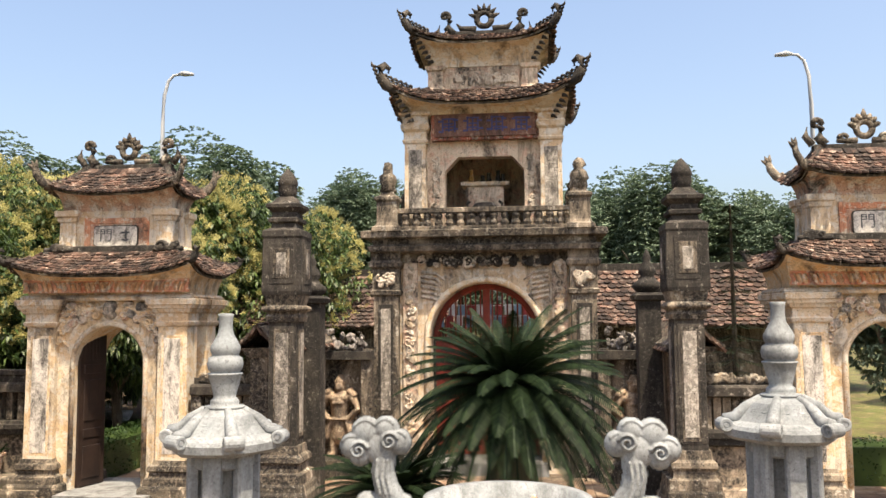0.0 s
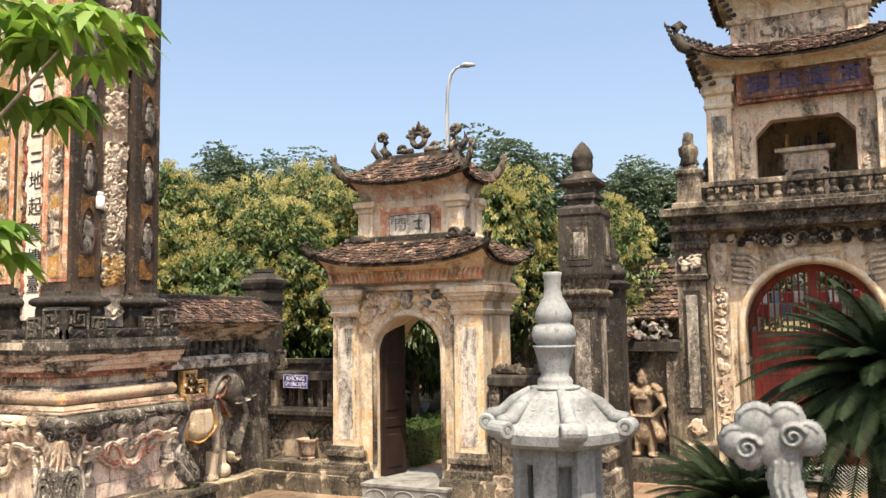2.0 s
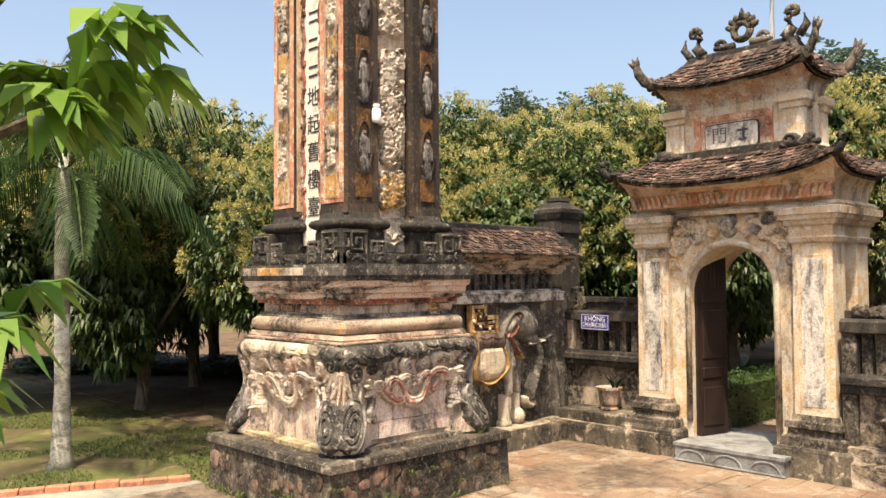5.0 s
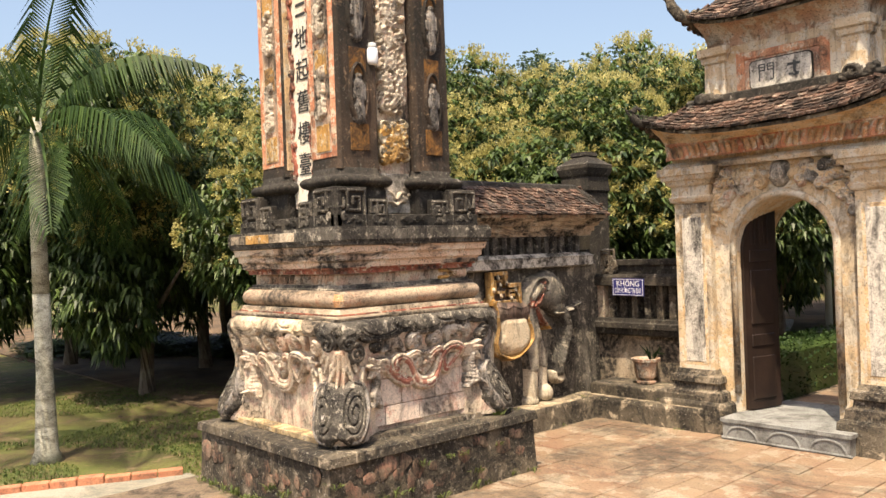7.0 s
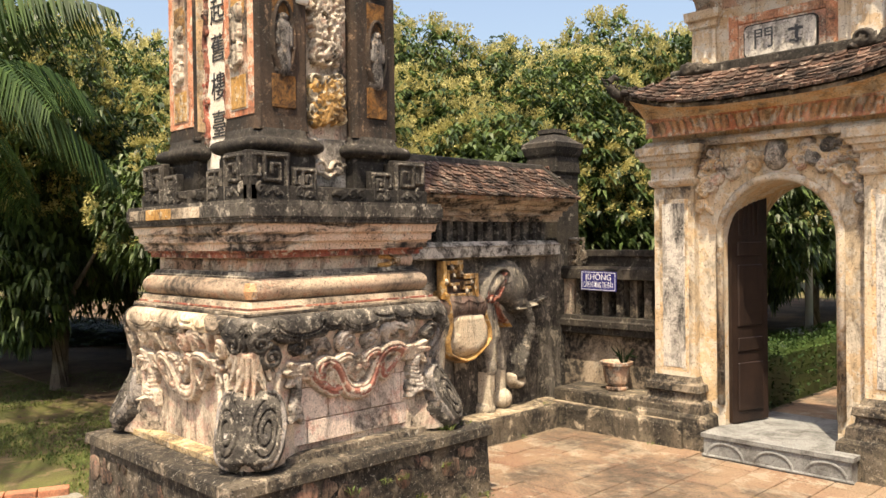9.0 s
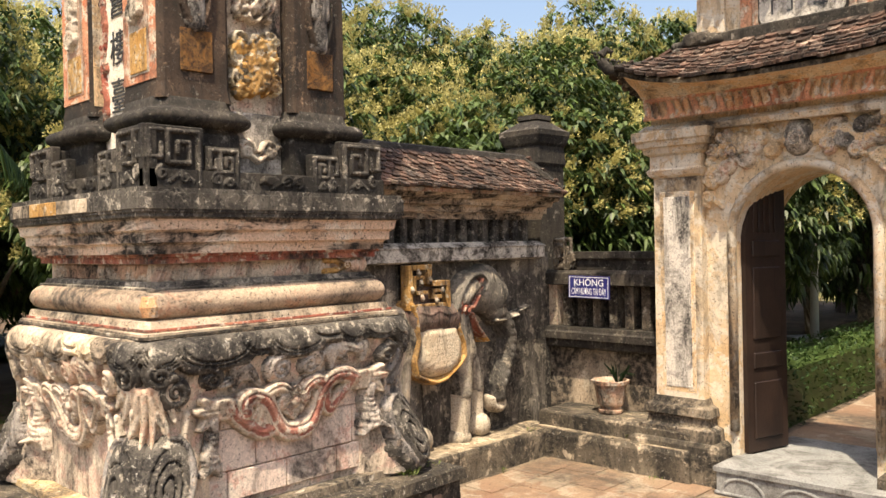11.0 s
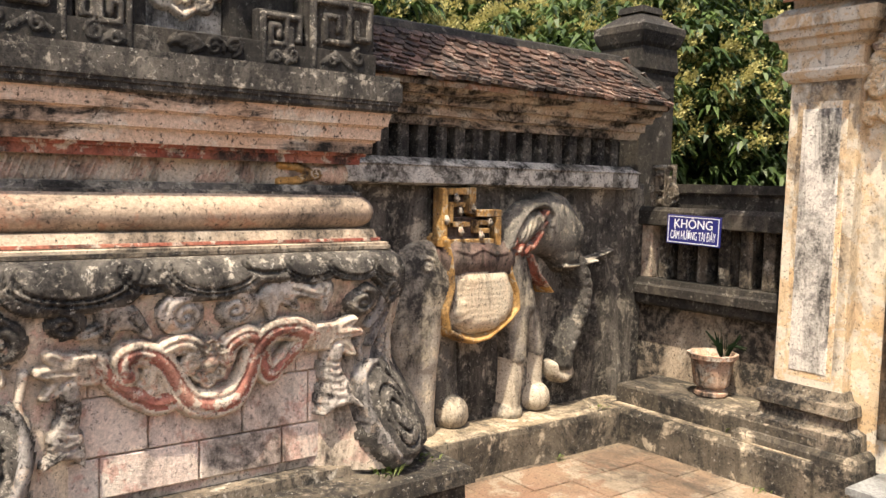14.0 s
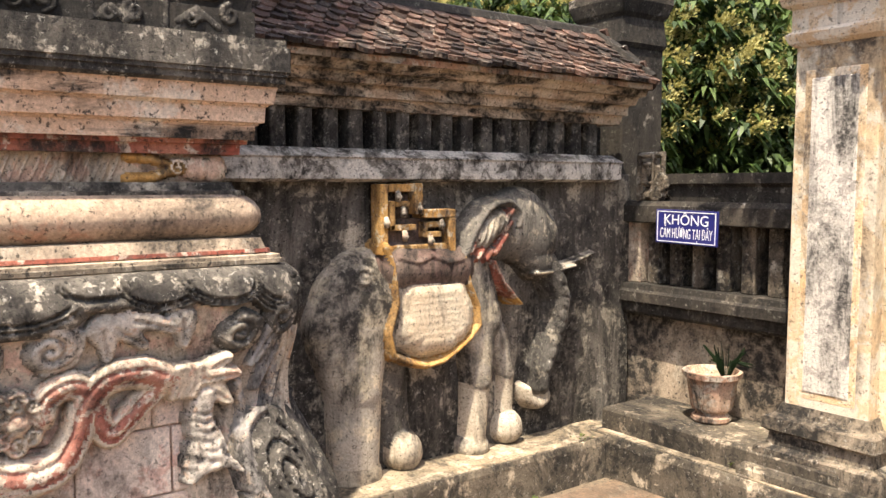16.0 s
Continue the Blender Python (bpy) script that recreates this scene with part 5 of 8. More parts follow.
# ---- stone lanterns ----
def lantern(x, y):
    a = thing("stone_lantern", "grey carved stone lantern with curled octagonal roof and vase finial", "lantern", group="stone lanterns", at=(x, y, 0))
    part("pedestal", loft([(-0.24, 0.36, 0.36), (0.3, 0.34, 0.34), (0.34, 0.28, 0.28), (0.9, 0.24, 0.24), (0.98, 0.25, 0.25), (1.10, 0.26, 0.26)], 0, 0, 0.05), M_GRANITE, a)
    n = 6
    # fire box with tall round-headed openings between posts
    for i in range(n):
        an = math.pi * 2 * (i + 0.5) / n
        o = part("box_post", B(-0.03, 0.03, -0.05, 0.05, 1.08, 1.81, bev=0.012), M_GRANITE, a)
        o.matrix_basis = Matrix.Rotation(an, 4, "Z") @ Matrix.Translation((0.158, 0, 0))
        o = part("box_head", B(-0.02, 0.02, -0.08, 0.08, 1.72, 1.81, bev=0.012), M_GRANITE, a)
        o.matrix_basis = Matrix.Rotation(math.pi * 2 * i / n, 4, "Z") @ Matrix.Translation((0.142, 0, 0))
    part("box_core", lathe([(0.07, 1.08), (0.07, 1.8)], 0, 0, 10), M_GRANITE, a)
    rows = [(1.80, 0.17, 0.0), (1.805, 0.27, 0.0), (1.825, 0.31, 0.3), (1.865, 0.315, 1.0), (1.885, 0.30, 1.0), (1.91, 0.255, 0.3), (1.96, 0.215, 0.05), (2.01, 0.17, 0.0), (2.035, 0.12, 0.0), (2.045, 0.10, 0.0)]
    bm = bmesh.new()
    loops = []
    N = 72
    for z, r, k in rows:
        lp = []
        for j in range(N):
            an = 2 * math.pi * j / N
            c = abs(((an / (2 * math.pi) * n) % 1) - 0.5) * 2
            hexr = math.cos(math.pi / n) / math.cos((an % (2 * math.pi / n)) - math.pi / n)
            hexr = hexr if k or z < 1.9 else hexr * 0.5 + 0.5
            lp.append(bm.verts.new((r * hexr * math.cos(an), r * hexr * math.sin(an), z + 0.04 * k * c ** 5)))
        loops.append(lp)
    for p_, q_ in zip(loops, loops[1:]):
        for j in range(N):
            bm.faces.new((p_[j], p_[(j + 1) % N], q_[(j + 1) % N], q_[j]))
    bm.faces.new(loops[0][::-1]), bm.faces.new(loops[-1])
    roof = part("roof", bm, M_GRANITE, a)
    for i in range(n):
        an = 2 * math.pi * i / n
        d = Vector((math.cos(an), math.sin(an), 0))
        side = Vector((-d.y, d.x, 0))
        fm = Matrix((side, d, Vector((0, 0, 1)))).transposed().to_4x4()
        rr_ = [(0.004, -0.052), (0.012, -0.052), (0.013, -0.047), (0.02, -0.047), (0.021, -0.052), (0.033, -0.052), (0.038, -0.046), (0.040, 0.0), (0.038, 0.046), (0.033, 0.052), (0.021, 0.052), (0.02, 0.047), (0.013, 0.047), (0.012, 0.052), (0.004, 0.052)]
        bm = lathe(rr_, 0, 0, 16)
        bm.transform(Matrix.Translation(d * 0.312 + Vector((0, 0, 1.888))) @ fm @ Matrix.Rotation(math.pi / 2, 4, "Y"))
        part("roof_curl", bm, M_GRANITE, roof, smooth=False)
        part("corner_rib", tube([d * 0.11 + Vector((0, 0, 2.035)), d * 0.19 + Vector((0, 0, 1.985)), d * 0.25 + Vector((0, 0, 1.925)), d * 0.315 + Vector((0, 0, 1.918))], [0.022, 0.03, 0.036, 0.03], 8), M_GRANITE, roof, smooth=True)
        an += math.pi / n
        d = Vector((math.cos(an), math.sin(an), 0))
        s_ = Vector((-d.y, d.x, 0))
        up = (Vector((0, 0, 1)) * 0.045 - d * 0.05)
        st = []
        for k in (-1, 1):
            st += stroke(spiral(0.045 * k, 0.05, 0.024, 0.006, 200 if k < 0 else -20, -1.3 * k, 12), 0.008, 0.012)
            st += stroke([(0, 0.02), (0.04 * k, 0.0), (0.085 * k, 0.02), (0.10 * k, -0.03)], 0.012, 0.012, 0, 0.006)
        st += [(0, 0.03, 0, 0.06, 0.022, 0.014, 0.014, 0)]
        nrm = (d + Vector((0, 0, 0.95))).normalized()
        fm = Matrix((s_, nrm.cross(s_), nrm)).transposed().to_4x4()
        relief("roof_scroll", st, (-0.13, 0.13, -0.06, 0.1), Matrix.Translation(d * 0.205 * math.cos(math.pi / n) + Vector((0, 0, 1.957))) @ fm, M_GRANITE, roof, step=0.006)
    part("finial_vase", lathe([(0.105, 2.04), (0.11, 2.05), (0.105, 2.055), (0.075, 2.057), (0.078, 2.075), (0.072, 2.09), (0.06, 2.10), (0.062, 2.12), (0.075, 2.17), (0.088, 2.225), (0.094, 2.228), (0.094, 2.236), (0.075, 2.24), (0.09, 2.255), (0.097, 2.285), (0.09, 2.32), (0.07, 2.335), (0.072, 2.34), (0.08, 2.36), (0.08, 2.385), (0.062, 2.42), (0.043, 2.455), (0.036, 2.50), (0.039, 2.55), (0.043, 2.568), (0.03, 2.57)], 0, 0, 32), M_GRANITE, a, "turned grey stone vase finial", True)
    return a


LAN = lantern(-0.643, 4.9)
LAN.location.z, LAN.scale = 0.205, (0.93, 0.93, 0.9)
LAN_R = copy_thing(LAN, pose(2.15, 5.2, 0.245, 0, 0, 4))
LAN_R.scale = (0.93, 0.93, 0.9)

# ---- stone incense burner with cloud handles ----
cen = thing("incense_burner", "large grey stone incense burner with cloud-shaped handles", "incense burner", at=(0.785, 4.62, -0.05))
part("bowl", lathe([(0.15, 0.75), (0.26, 0.85), (0.35, 1.15), (0.37, 1.45), (0.35, 1.66), (0.38, 1.69), (0.38, 1.735), (0.33, 1.735), (0.31, 1.6), (0.1, 1.5)], 0, 0, 40), M_GRANITE, cen, smooth=True)
fin = bmesh.new()
for k in range(5):
    an = 2 * math.pi * k / 5
    tube([(0.12 + 0.03 * math.cos(an), -0.2 + 0.03 * math.sin(an), 1.66), (0.12 + 0.045 * math.cos(an), -0.2 + 0.045 * math.sin(an), 1.73), (0.12, -0.2, 1.79)], [0.006, 0.008, 0.004], 6, fin)
part("incense_cage", fin, M_PINK, cen, "small pinkish metal finial")
for i in range(3):
    an = 2 * math.pi * i / 3
    part("leg", tube([(0.22 * math.cos(an), 0.22 * math.sin(an), 0.95), (0.32 * math.cos(an), 0.32 * math.sin(an), 0.5), (0.30 * math.cos(an), 0.30 * math.sin(an), 0.0)], [0.14, 0.1, 0.12], 10), M_GRANITE, cen, smooth=True)
for s in (-1, 1):
    lobes = [(-0.15, 0.1, 0.085), (-0.06, 0.19, 0.1), (0.07, 0.21, 0.085), (0.15, 0.13, 0.085), (0.03, 0.1, 0.12), (-0.1, 0.04, 0.07)]
    st = [(x, y, x + 0.001, y, r, r, 0.06, 0) for x, y, r in lobes]
    st += stroke([(0.06, 0.08), (0.05, -0.06), (0.07, -0.16), (0.12, -0.24)], 0.075, 0.055)
    st += [(x, y, x + 0.001, y, r, r, 0.05, 0) for x, y, r in ((-0.05, -0.27, 0.08), (0.06, -0.26, 0.09), (0.17, -0.28, 0.08))]
    for (x, y, r) in ((-0.1, 0.08, 0.06), (0.1, 0.14, 0.06)):
        st += stroke(spiral(x, y, r, r * 0.15, 20, 1.6, 18), 0.017, 0.078)
    for k in range(3):
        st += stroke([(0.02 + 0.035 * k, 0.02), (0.01 + 0.035 * k, -0.08), (0.04 + 0.035 * k, -0.2)], 0.011, 0.068)
    for x, y, r in lobes:
        st += [(x + r * 0.8 * math.cos(a), y + r * 0.8 * math.sin(a), x + r * 0.8 * math.cos(a + 0.4), y + r * 0.8 * math.sin(a + 0.4), 0.012, 0.012, 0.05, 0) for a in (0.6, 1.0, 1.4, 1.8, 2.2)]
    hx = 0.6 * s
    for back in (0, 1):
        m = facing((hx, -0.0, 1.885), (-s, 0, 0), (0, -1 if not back else 1, 0)) @ Matrix.Diagonal((0.70, 0.70, 0.8, 1))
        relief("cloud_handle", st, (-0.28, 0.28, -0.36, 0.32), m, M_GRANITE, cen, "carved cloud scroll handle", step=0.008)

# ---- tower carving ----
def TR(name, strokes, size, m, material, label="", step=0.01, parent=None, **k):
    return relief(name, strokes, size, Matrix.Translation((-TX, -TY, 0)) @ m, material, parent or tower, label, step, **k)


def WR(name, strokes, u0, z0, z1, u1, material, label="", step=0.007, parent=None, lift=0.0, **k):
    """A relief wrapped round the swelling base; u0 is added to each stroke's run."""
    st = [(a + u0, b, c + u0, d, e, f, g, m) for a, b, c, d, e, f, g, m in strokes]
    return relief(name, st, (u0 + u1[0], u0 + u1[1], z0, z1), lambda u, z, h: round_base(u, z, h + lift), material, parent or tower, label, step, **k)


def ribbon(pts, w, h, m_in, m_rim):
    """A flat band: pale rims and a sunk coloured middle."""
    p = smooth_path(pts)
    s = stroke(p, w, h, m_rim) + stroke(p, w * 0.74, h + 0.003, m_in)
    for k in (-0.4, 0.4):
        line = []
        for a, b in zip(p, p[1:]):
            dx, dz = b[0] - a[0], b[1] - a[1]
            q = k * w / max(1e-6, math.hypot(dx, dz))
            line.append((a[0] - dz * q, a[1] + dx * q))
        s += stroke(line, 0.006, -0.005, -1)
    return s


def leaf_tip(x, z, dx, dz, w, h, m):
    """A pointed leaf with an engraved vein."""
    return stroke(smooth_path([(x, z), (x + dx * 0.4 - dz * 0.06, z + dz * 0.4 + dx * 0.06), (x + dx, z + dz)]), w, h, m, w * 0.3) + stroke([(x, z), (x + dx * 0.9, z + dz * 0.9)], 0.005, -0.01, -1)


def swag():
    """A knotted ribbon garland with a flower knot and leafy ends."""
    s = ribbon([(-0.41, 1.105), (-0.35, 1.03), (-0.28, 0.985), (-0.20, 0.955), (-0.13, 0.965)], 0.048, 0.052, 1, 0)
    s += ribbon([(-0.22, 1.00), (-0.225, 1.06), (-0.18, 1.13), (-0.113, 1.155), (-0.06, 1.13), (-0.055, 1.08), (-0.085, 1.07)], 0.042, 0.058, 0, 0)
    s += ribbon([(0.066, 1.08), (0.085, 1.14), (0.15, 1.165), (0.21, 1.11), (0.237, 1.03), (0.275, 1.0), (0.33, 1.05), (0.39, 1.115), (0.44, 1.14)], 0.042, 0.058, 1, 0)
    s += ribbon([(-0.32, 1.06), (-0.33, 1.11), (-0.27, 1.135), (-0.19, 1.10), (-0.13, 1.01), (-0.08, 0.95), (-0.01, 0.925), (0.104, 0.935), (0.165, 1.005), (0.185, 1.09), (0.237, 1.165), (0.33, 1.178), (0.41, 1.147)], 0.050, 0.066, 1, 0)
    s += [(0, 1.07, 0.001, 1.07, 0.035, 0.035, 0.07, 0)]
    for x, z in ((0, 1.135), (-0.04, 1.115), (0.04, 1.115), (-0.038, 1.035), (0.038, 1.035), (0, 1.012)):
        s += [(x, z, x + 0.001, z, 0.036, 0.036, 0.062, 0)] + stroke(spiral(x, z, 0.024, 0.006, 40, 1.2, 9), 0.006, -0.012, -1)
    s += stroke(spiral(-0.075, 1.09, 0.03, 0.006, 40, 1.3, 9), 0.014, 0.062, 0) + stroke(spiral(0.07, 1.09, 0.03, 0.006, 140, -1.3, 9), 0.014, 0.062, 0)
    for t, x0, z0 in ((-1, -0.43, 1.10), (1, 0.45, 1.135)):
        for k in range(4):
            s += stroke([(x0 + t * 0.018 * k, z0 - 0.05), (x0 + t * (0.018 * k + 0.014), z0), (x0 + t * 0.018 * k, z0 + 0.045)], 0.013, 0.062, 0)
        x0 += t * 0.07
        s += leaf_tip(x0, z0 + 0.01, t * 0.05, 0.055, 0.048, 0.05, 0) + leaf_tip(x0, z0, t * 0.08, 0.01, 0.05, 0.055, 0) + leaf_tip(x0 + t * 0.01, z0 - 0.02, t * 0.05, -0.06, 0.046, 0.05, 0)
        s += stroke(smooth_path([(x0 + t * 0.01, z0 - 0.05), (x0 + t * 0.005, z0 - 0.13), (x0 + t * 0.015, z0 - 0.2), (x0 + t * 0.0, z0 - 0.25)]), 0.024, 0.06, 2, 0.03)
        s += leaf_tip(x0, z0 - 0.22, t * 0.045, -0.05, 0.026, 0.064, 2) + leaf_tip(x0, z0 - 0.23, -t * 0.02, -0.07, 0.026, 0.064, 2)
        for k in range(6):
            s += stroke([(x0 - 0.03, z0 - 0.10 - 0.026 * k), (x0 + t * 0.012, z0 - 0.115 - 0.026 * k), (x0 + 0.04, z0 - 0.10 - 0.026 * k)], 0.006, -0.005, -1)
    return s


def drape(x, z, half, depth, h, m=0, rings=2):
    """A hanging lobe with a raised edge and fine lines that follow it."""
    s = [(x - half * 0.35, z, x + half * 0.35, z, half * 0.65, half * 0.65, h, m)] if depth < half * 0.65 else []
    n = 25
    for i in range(n):
        a = -1 + 2 * i / (n - 1)
        d = depth * math.sqrt(max(0.02, 1 - a * a))
        r = max(0.012, half * 0.10)
        s.append((x + a * half * 0.92, z + 0.02, x + a * half * 0.92, z - max(0.0, d - r), r, r, h, m))
    for k in range(1, rings + 1):
        f = 1 - 0.13 * k
        arc = [(x + half * f * math.cos(a), z - depth * f * math.sin(a)) for a in [math.pi * i / 18 for i in range(19)]]
        s += stroke(arc, 0.0055, -0.012, -1)
    return s


def curl(x, z, r, t, h, m):
    """A leaf that rolls into a spiral."""
    s = [(x, z, x + 0.001, z, r, r, h * 0.6, m)] + stroke(spiral(x, z, r * 0.92, r * 0.12, 90, 1.6 * t, 22), r * 0.26, h, m, r * 0.16)
    return s + stroke(smooth_path([(x - t * r * 0.2, z + r * 1.0), (x - t * r * 1.1, z + r * 0.5), (x - t * r * 0.9, z - r * 0.6), (x + t * r * 0.2, z - r * 1.0)]), r * 0.3, h * 0.8, m, r * 0.1)


def collar(warm):
    s = []
    for x, z, r, t in ((-0.68, 1.22, 0.085, 1), (-0.10, 1.262, 0.074, 1), (0.085, 1.272, 0.068, -1), (0.60, 1.27, 0.06, -1), (-0.50, 1.26, 0.05, -1)):
        s += curl(x, z, r, t, 0.05, 0 if abs(x) > 0.4 and not warm else 1)
    for x, z, dx, dz in ((-0.33, 1.27, -0.13, -0.055), (-0.30, 1.27, 0.07, -0.07), (-0.36, 1.29, -0.02, -0.10), (0.24, 1.33, 0.10, -0.07), (0.30, 1.34, 0.13, -0.04), (0.22, 1.32, 0.02, -0.09), (0.44, 1.33, 0.02, -0.08)):
        s += leaf_tip(x, z, dx, dz, 0.048, 0.045, 1)
    s += drape(-0.46, 1.45, 0.24, 0.14, 0.055) + drape(-0.22, 1.45, 0.13, 0.10, 0.048) + drape(0.0, 1.45, 0.21, 0.125, 0.062)
    s += drape(0.21, 1.45, 0.12, 0.05, 0.066, 2) + drape(0.38, 1.45, 0.14, 0.09, 0.054, 2) + drape(0.56, 1.45, 0.13, 0.09, 0.062)
    s += [(-0.75, 1.44, 0.75, 1.44, 0.035, 0.035, 0.04, 0)]
    return s


for face, u0, mats in (("e", SIDE, [M_COLLAR, M_CURL, M_COLLAR]), ("s", -SIDE, [M_BAY, M_PALE, M_PEACH])):
    WR("collar", collar(face == "s"), u0, 1.08, 1.478, (-0.80, 0.80), mats, "blackened scalloped collar with rolled leaves" if face == "e" else "stained scalloped collar with an ochre lobe", 0.006, round_p=0.16)
    WR("garland", swag(), u0, 0.76, 1.26, (-0.62, 0.62), [M_RIBBON, M_REDWORN if face == "e" else M_PALE, M_CURL if face == "e" else M_RIBBON], "faded red and white ribbon garland" if face == "e" else "pale ribbon garland", 0.006, lift=0.02 if face == "e" else 0.0, round_p=0.2)

# limewashed blocks on the east side
for z0, z1, xs in ((0.668, 0.80, (-0.64, -0.40, -0.02, 0.34, 0.66)), (0.80, 0.985, (-0.64, -0.22, 0.16, 0.46, 0.66)), (0.985, 1.12, (-0.64, -0.44, 0.0, 0.4, 0.66))):
    for a, b in zip(xs, xs[1:]):
        T("block", B(TX + 0.79, TX + 0.824, TY + a + 0.003, TY + b - 0.003, float(low_z(z0)) + 0.003, float(low_z(z1)) - 0.003, bev=0.005), M_BLOCK)

# lion feet at the corners: lobes above, feathered leaves, then an oval scroll on each side
for u0 in (0.0, 1.7, -1.7):
    top, leaf, disc = [], [], []
    for t in (-1, 1):
        top += drape(t * 0.11, 1.44, 0.13, 0.12, 0.05, 0, 3) + curl(t * 0.10, 1.31, 0.075, t, 0.05, 0)
        for x, z, dx, dz in ((0.05, 1.24, 0.05, -0.20), (0.10, 1.23, 0.06, -0.15), (0.02, 1.22, 0.015, -0.25), (0.13, 1.26, 0.06, -0.10), (0.07, 1.12, 0.06, -0.13)):
            leaf += leaf_tip(t * x, z, t * dx, dz, 0.042, 0.045, 0 if dz > -0.2 else 1)
        leaf += stroke(smooth_path([(t * 0.23, 1.10), (t * 0.22, 1.0), (t * 0.255, 0.94), (t * 0.27, 0.86)]), 0.02, 0.04, 0, 0.012)
        disc += [(t * 0.15, 0.75, t * 0.14, 0.90, 0.145, 0.125, 0.07, 0), (t * 0.05, 0.72, t * 0.05, 0.94, 0.07, 0.06, 0.05, 0)]
        oval = lambda r0, r1, a, b, n: [(t * (0.146 + 0.13 * px), 0.825 + 0.185 * pz) for px, pz in spiral(0, 0, r0, r1, a, b, n)]
        disc += stroke(oval(0.8, 0.1, 110, 2.4, 44), 0.007, -0.016, -1) + stroke(oval(1, 1, 90, -0.52, 14), 0.017, 0.068, 1, 0.012)
        disc += [(t * 0.148, 0.80, t * 0.148, 0.805, 0.018, 0.018, 0.066, 1)]
    foot = WR("lion_foot", disc, u0, 0.625, 1.02, (-0.30, 0.30), [M_COLLAR, M_SILVER], "blackened oval scroll foot", 0.006, round_p=0.25)
    WR("foot_lobe", top, u0, 1.18, 1.475, (-0.27, 0.27), M_COLLAR, "", 0.006, foot, round_p=0.16)
    WR("foot_leaf", leaf, u0, 0.78, 1.34, (-0.31, 0.31), [M_RELIEF, M_PALE] if u0 < 1 else [M_SILVER, M_RELIEF], "pale feathered leaf", 0.006, foot, round_p=0.22)

# frieze ornament
def key_row(x0, x1, z, h, n):
    s = []
    w = (x1 - x0) / n
    for i in range(n):
        x = x0 + w * (i + 0.5)
        for k in range(3):
            s += stroke([(x - w * 0.45 + k * w * 0.3, z - h * 0.42), (x - w * 0.1 + k * w * 0.3, z + h * 0.42)], 0.006, 0.014)
    return s


fr = key_row(-0.70, -0.12, 1.79, 0.085, 7) + key_row(0.0, 0.36, 1.79, 0.085, 4)
TR("key_fret", fr, (-0.75, 0.75, 1.74, 1.84), EAST(TX + 0.685, TY, 0), M_PALE, step=0.006)
TR("key_fret", key_row(-0.6, 0.6, 1.79, 0.085, 14), (-0.75, 0.75, 1.74, 1.84), SOUTH(TX, TY - 0.71, 0), M_PINK, step=0.006)
bat = stroke([(0.38, 1.825), (0.46, 1.82), (0.52, 1.80), (0.57, 1.79)], 0.016, 0.03, 1) + stroke([(0.38, 1.755), (0.46, 1.76), (0.52, 1.78), (0.57, 1.79)], 0.018, 0.03, 1) + [(0.60, 1.79, 0.62, 1.79, 0.045, 0.045, 0.035, 0), (0.67, 1.79, 0.671, 1.79, 0.05, 0.05, 0.03, 0)] + stroke(spiral(0.54, 1.79, 0.03, 0.006, 0, 1.3, 10), 0.01, 0.04, 0)
TR("corner_ornament", bat, (0.33, 0.75, 1.74, 1.84), EAST(TX + 0.685, TY, 0), [M_PALE, M_OCHRE], "orange and cream carved end ornament", 0.006)
T("rosette", lathe([(0.04, 1.58), (0.055, 1.63), (0.04, 1.68)], TX + 0.755, TY - 0.775, 10), M_ORANGE, "faded red flower at the corner")
T("ochre_patch", B(TX - 0.52, TX - 0.12, TY - 0.8955, TY - 0.86, 2.104, 2.179, bev=0.003), M_OCHRE, "ochre painted patch on the cornice")

# fret corners above the cornice
def fret(u0, u1, v0, v1, flip):
    s = []
    w, h = u1 - u0, v1 - v0
    pts = [(0.08, 0.06), (0.08, 0.94), (0.62, 0.94), (0.62, 0.42), (0.25, 0.42), (0.25, 0.76), (0.45, 0.76), (0.45, 0.58)]
    s += stroke([(u0 + w * ((1 - x) if flip else x), v0 + h * y) for x, y in pts], 0.013, 0.024)
    pts = [(0.72, 0.94), (0.94, 0.94), (0.94, 0.5), (0.74, 0.5), (0.74, 0.72)]
    s += stroke([(u0 + w * ((1 - x) if flip else x), v0 + h * y) for x, y in pts], 0.012, 0.022)
    fx = lambda x: u0 + w * ((1 - x) if flip else x)
    s += stroke(spiral(fx(0.75), v0 + h * 0.24, 0.035, 0.008, 90, 1.4, 12), 0.011, 0.028) + stroke([(fx(0.2), v0 + h * 0.12), (fx(0.4), v0 + h * 0.26), (fx(0.62), v0 + h * 0.1)], 0.016, 0.024) + stroke(spiral(fx(0.35), v0 + h * 0.16, 0.028, 0.008, 0, 1.3, 10), 0.01, 0.03)
    return s


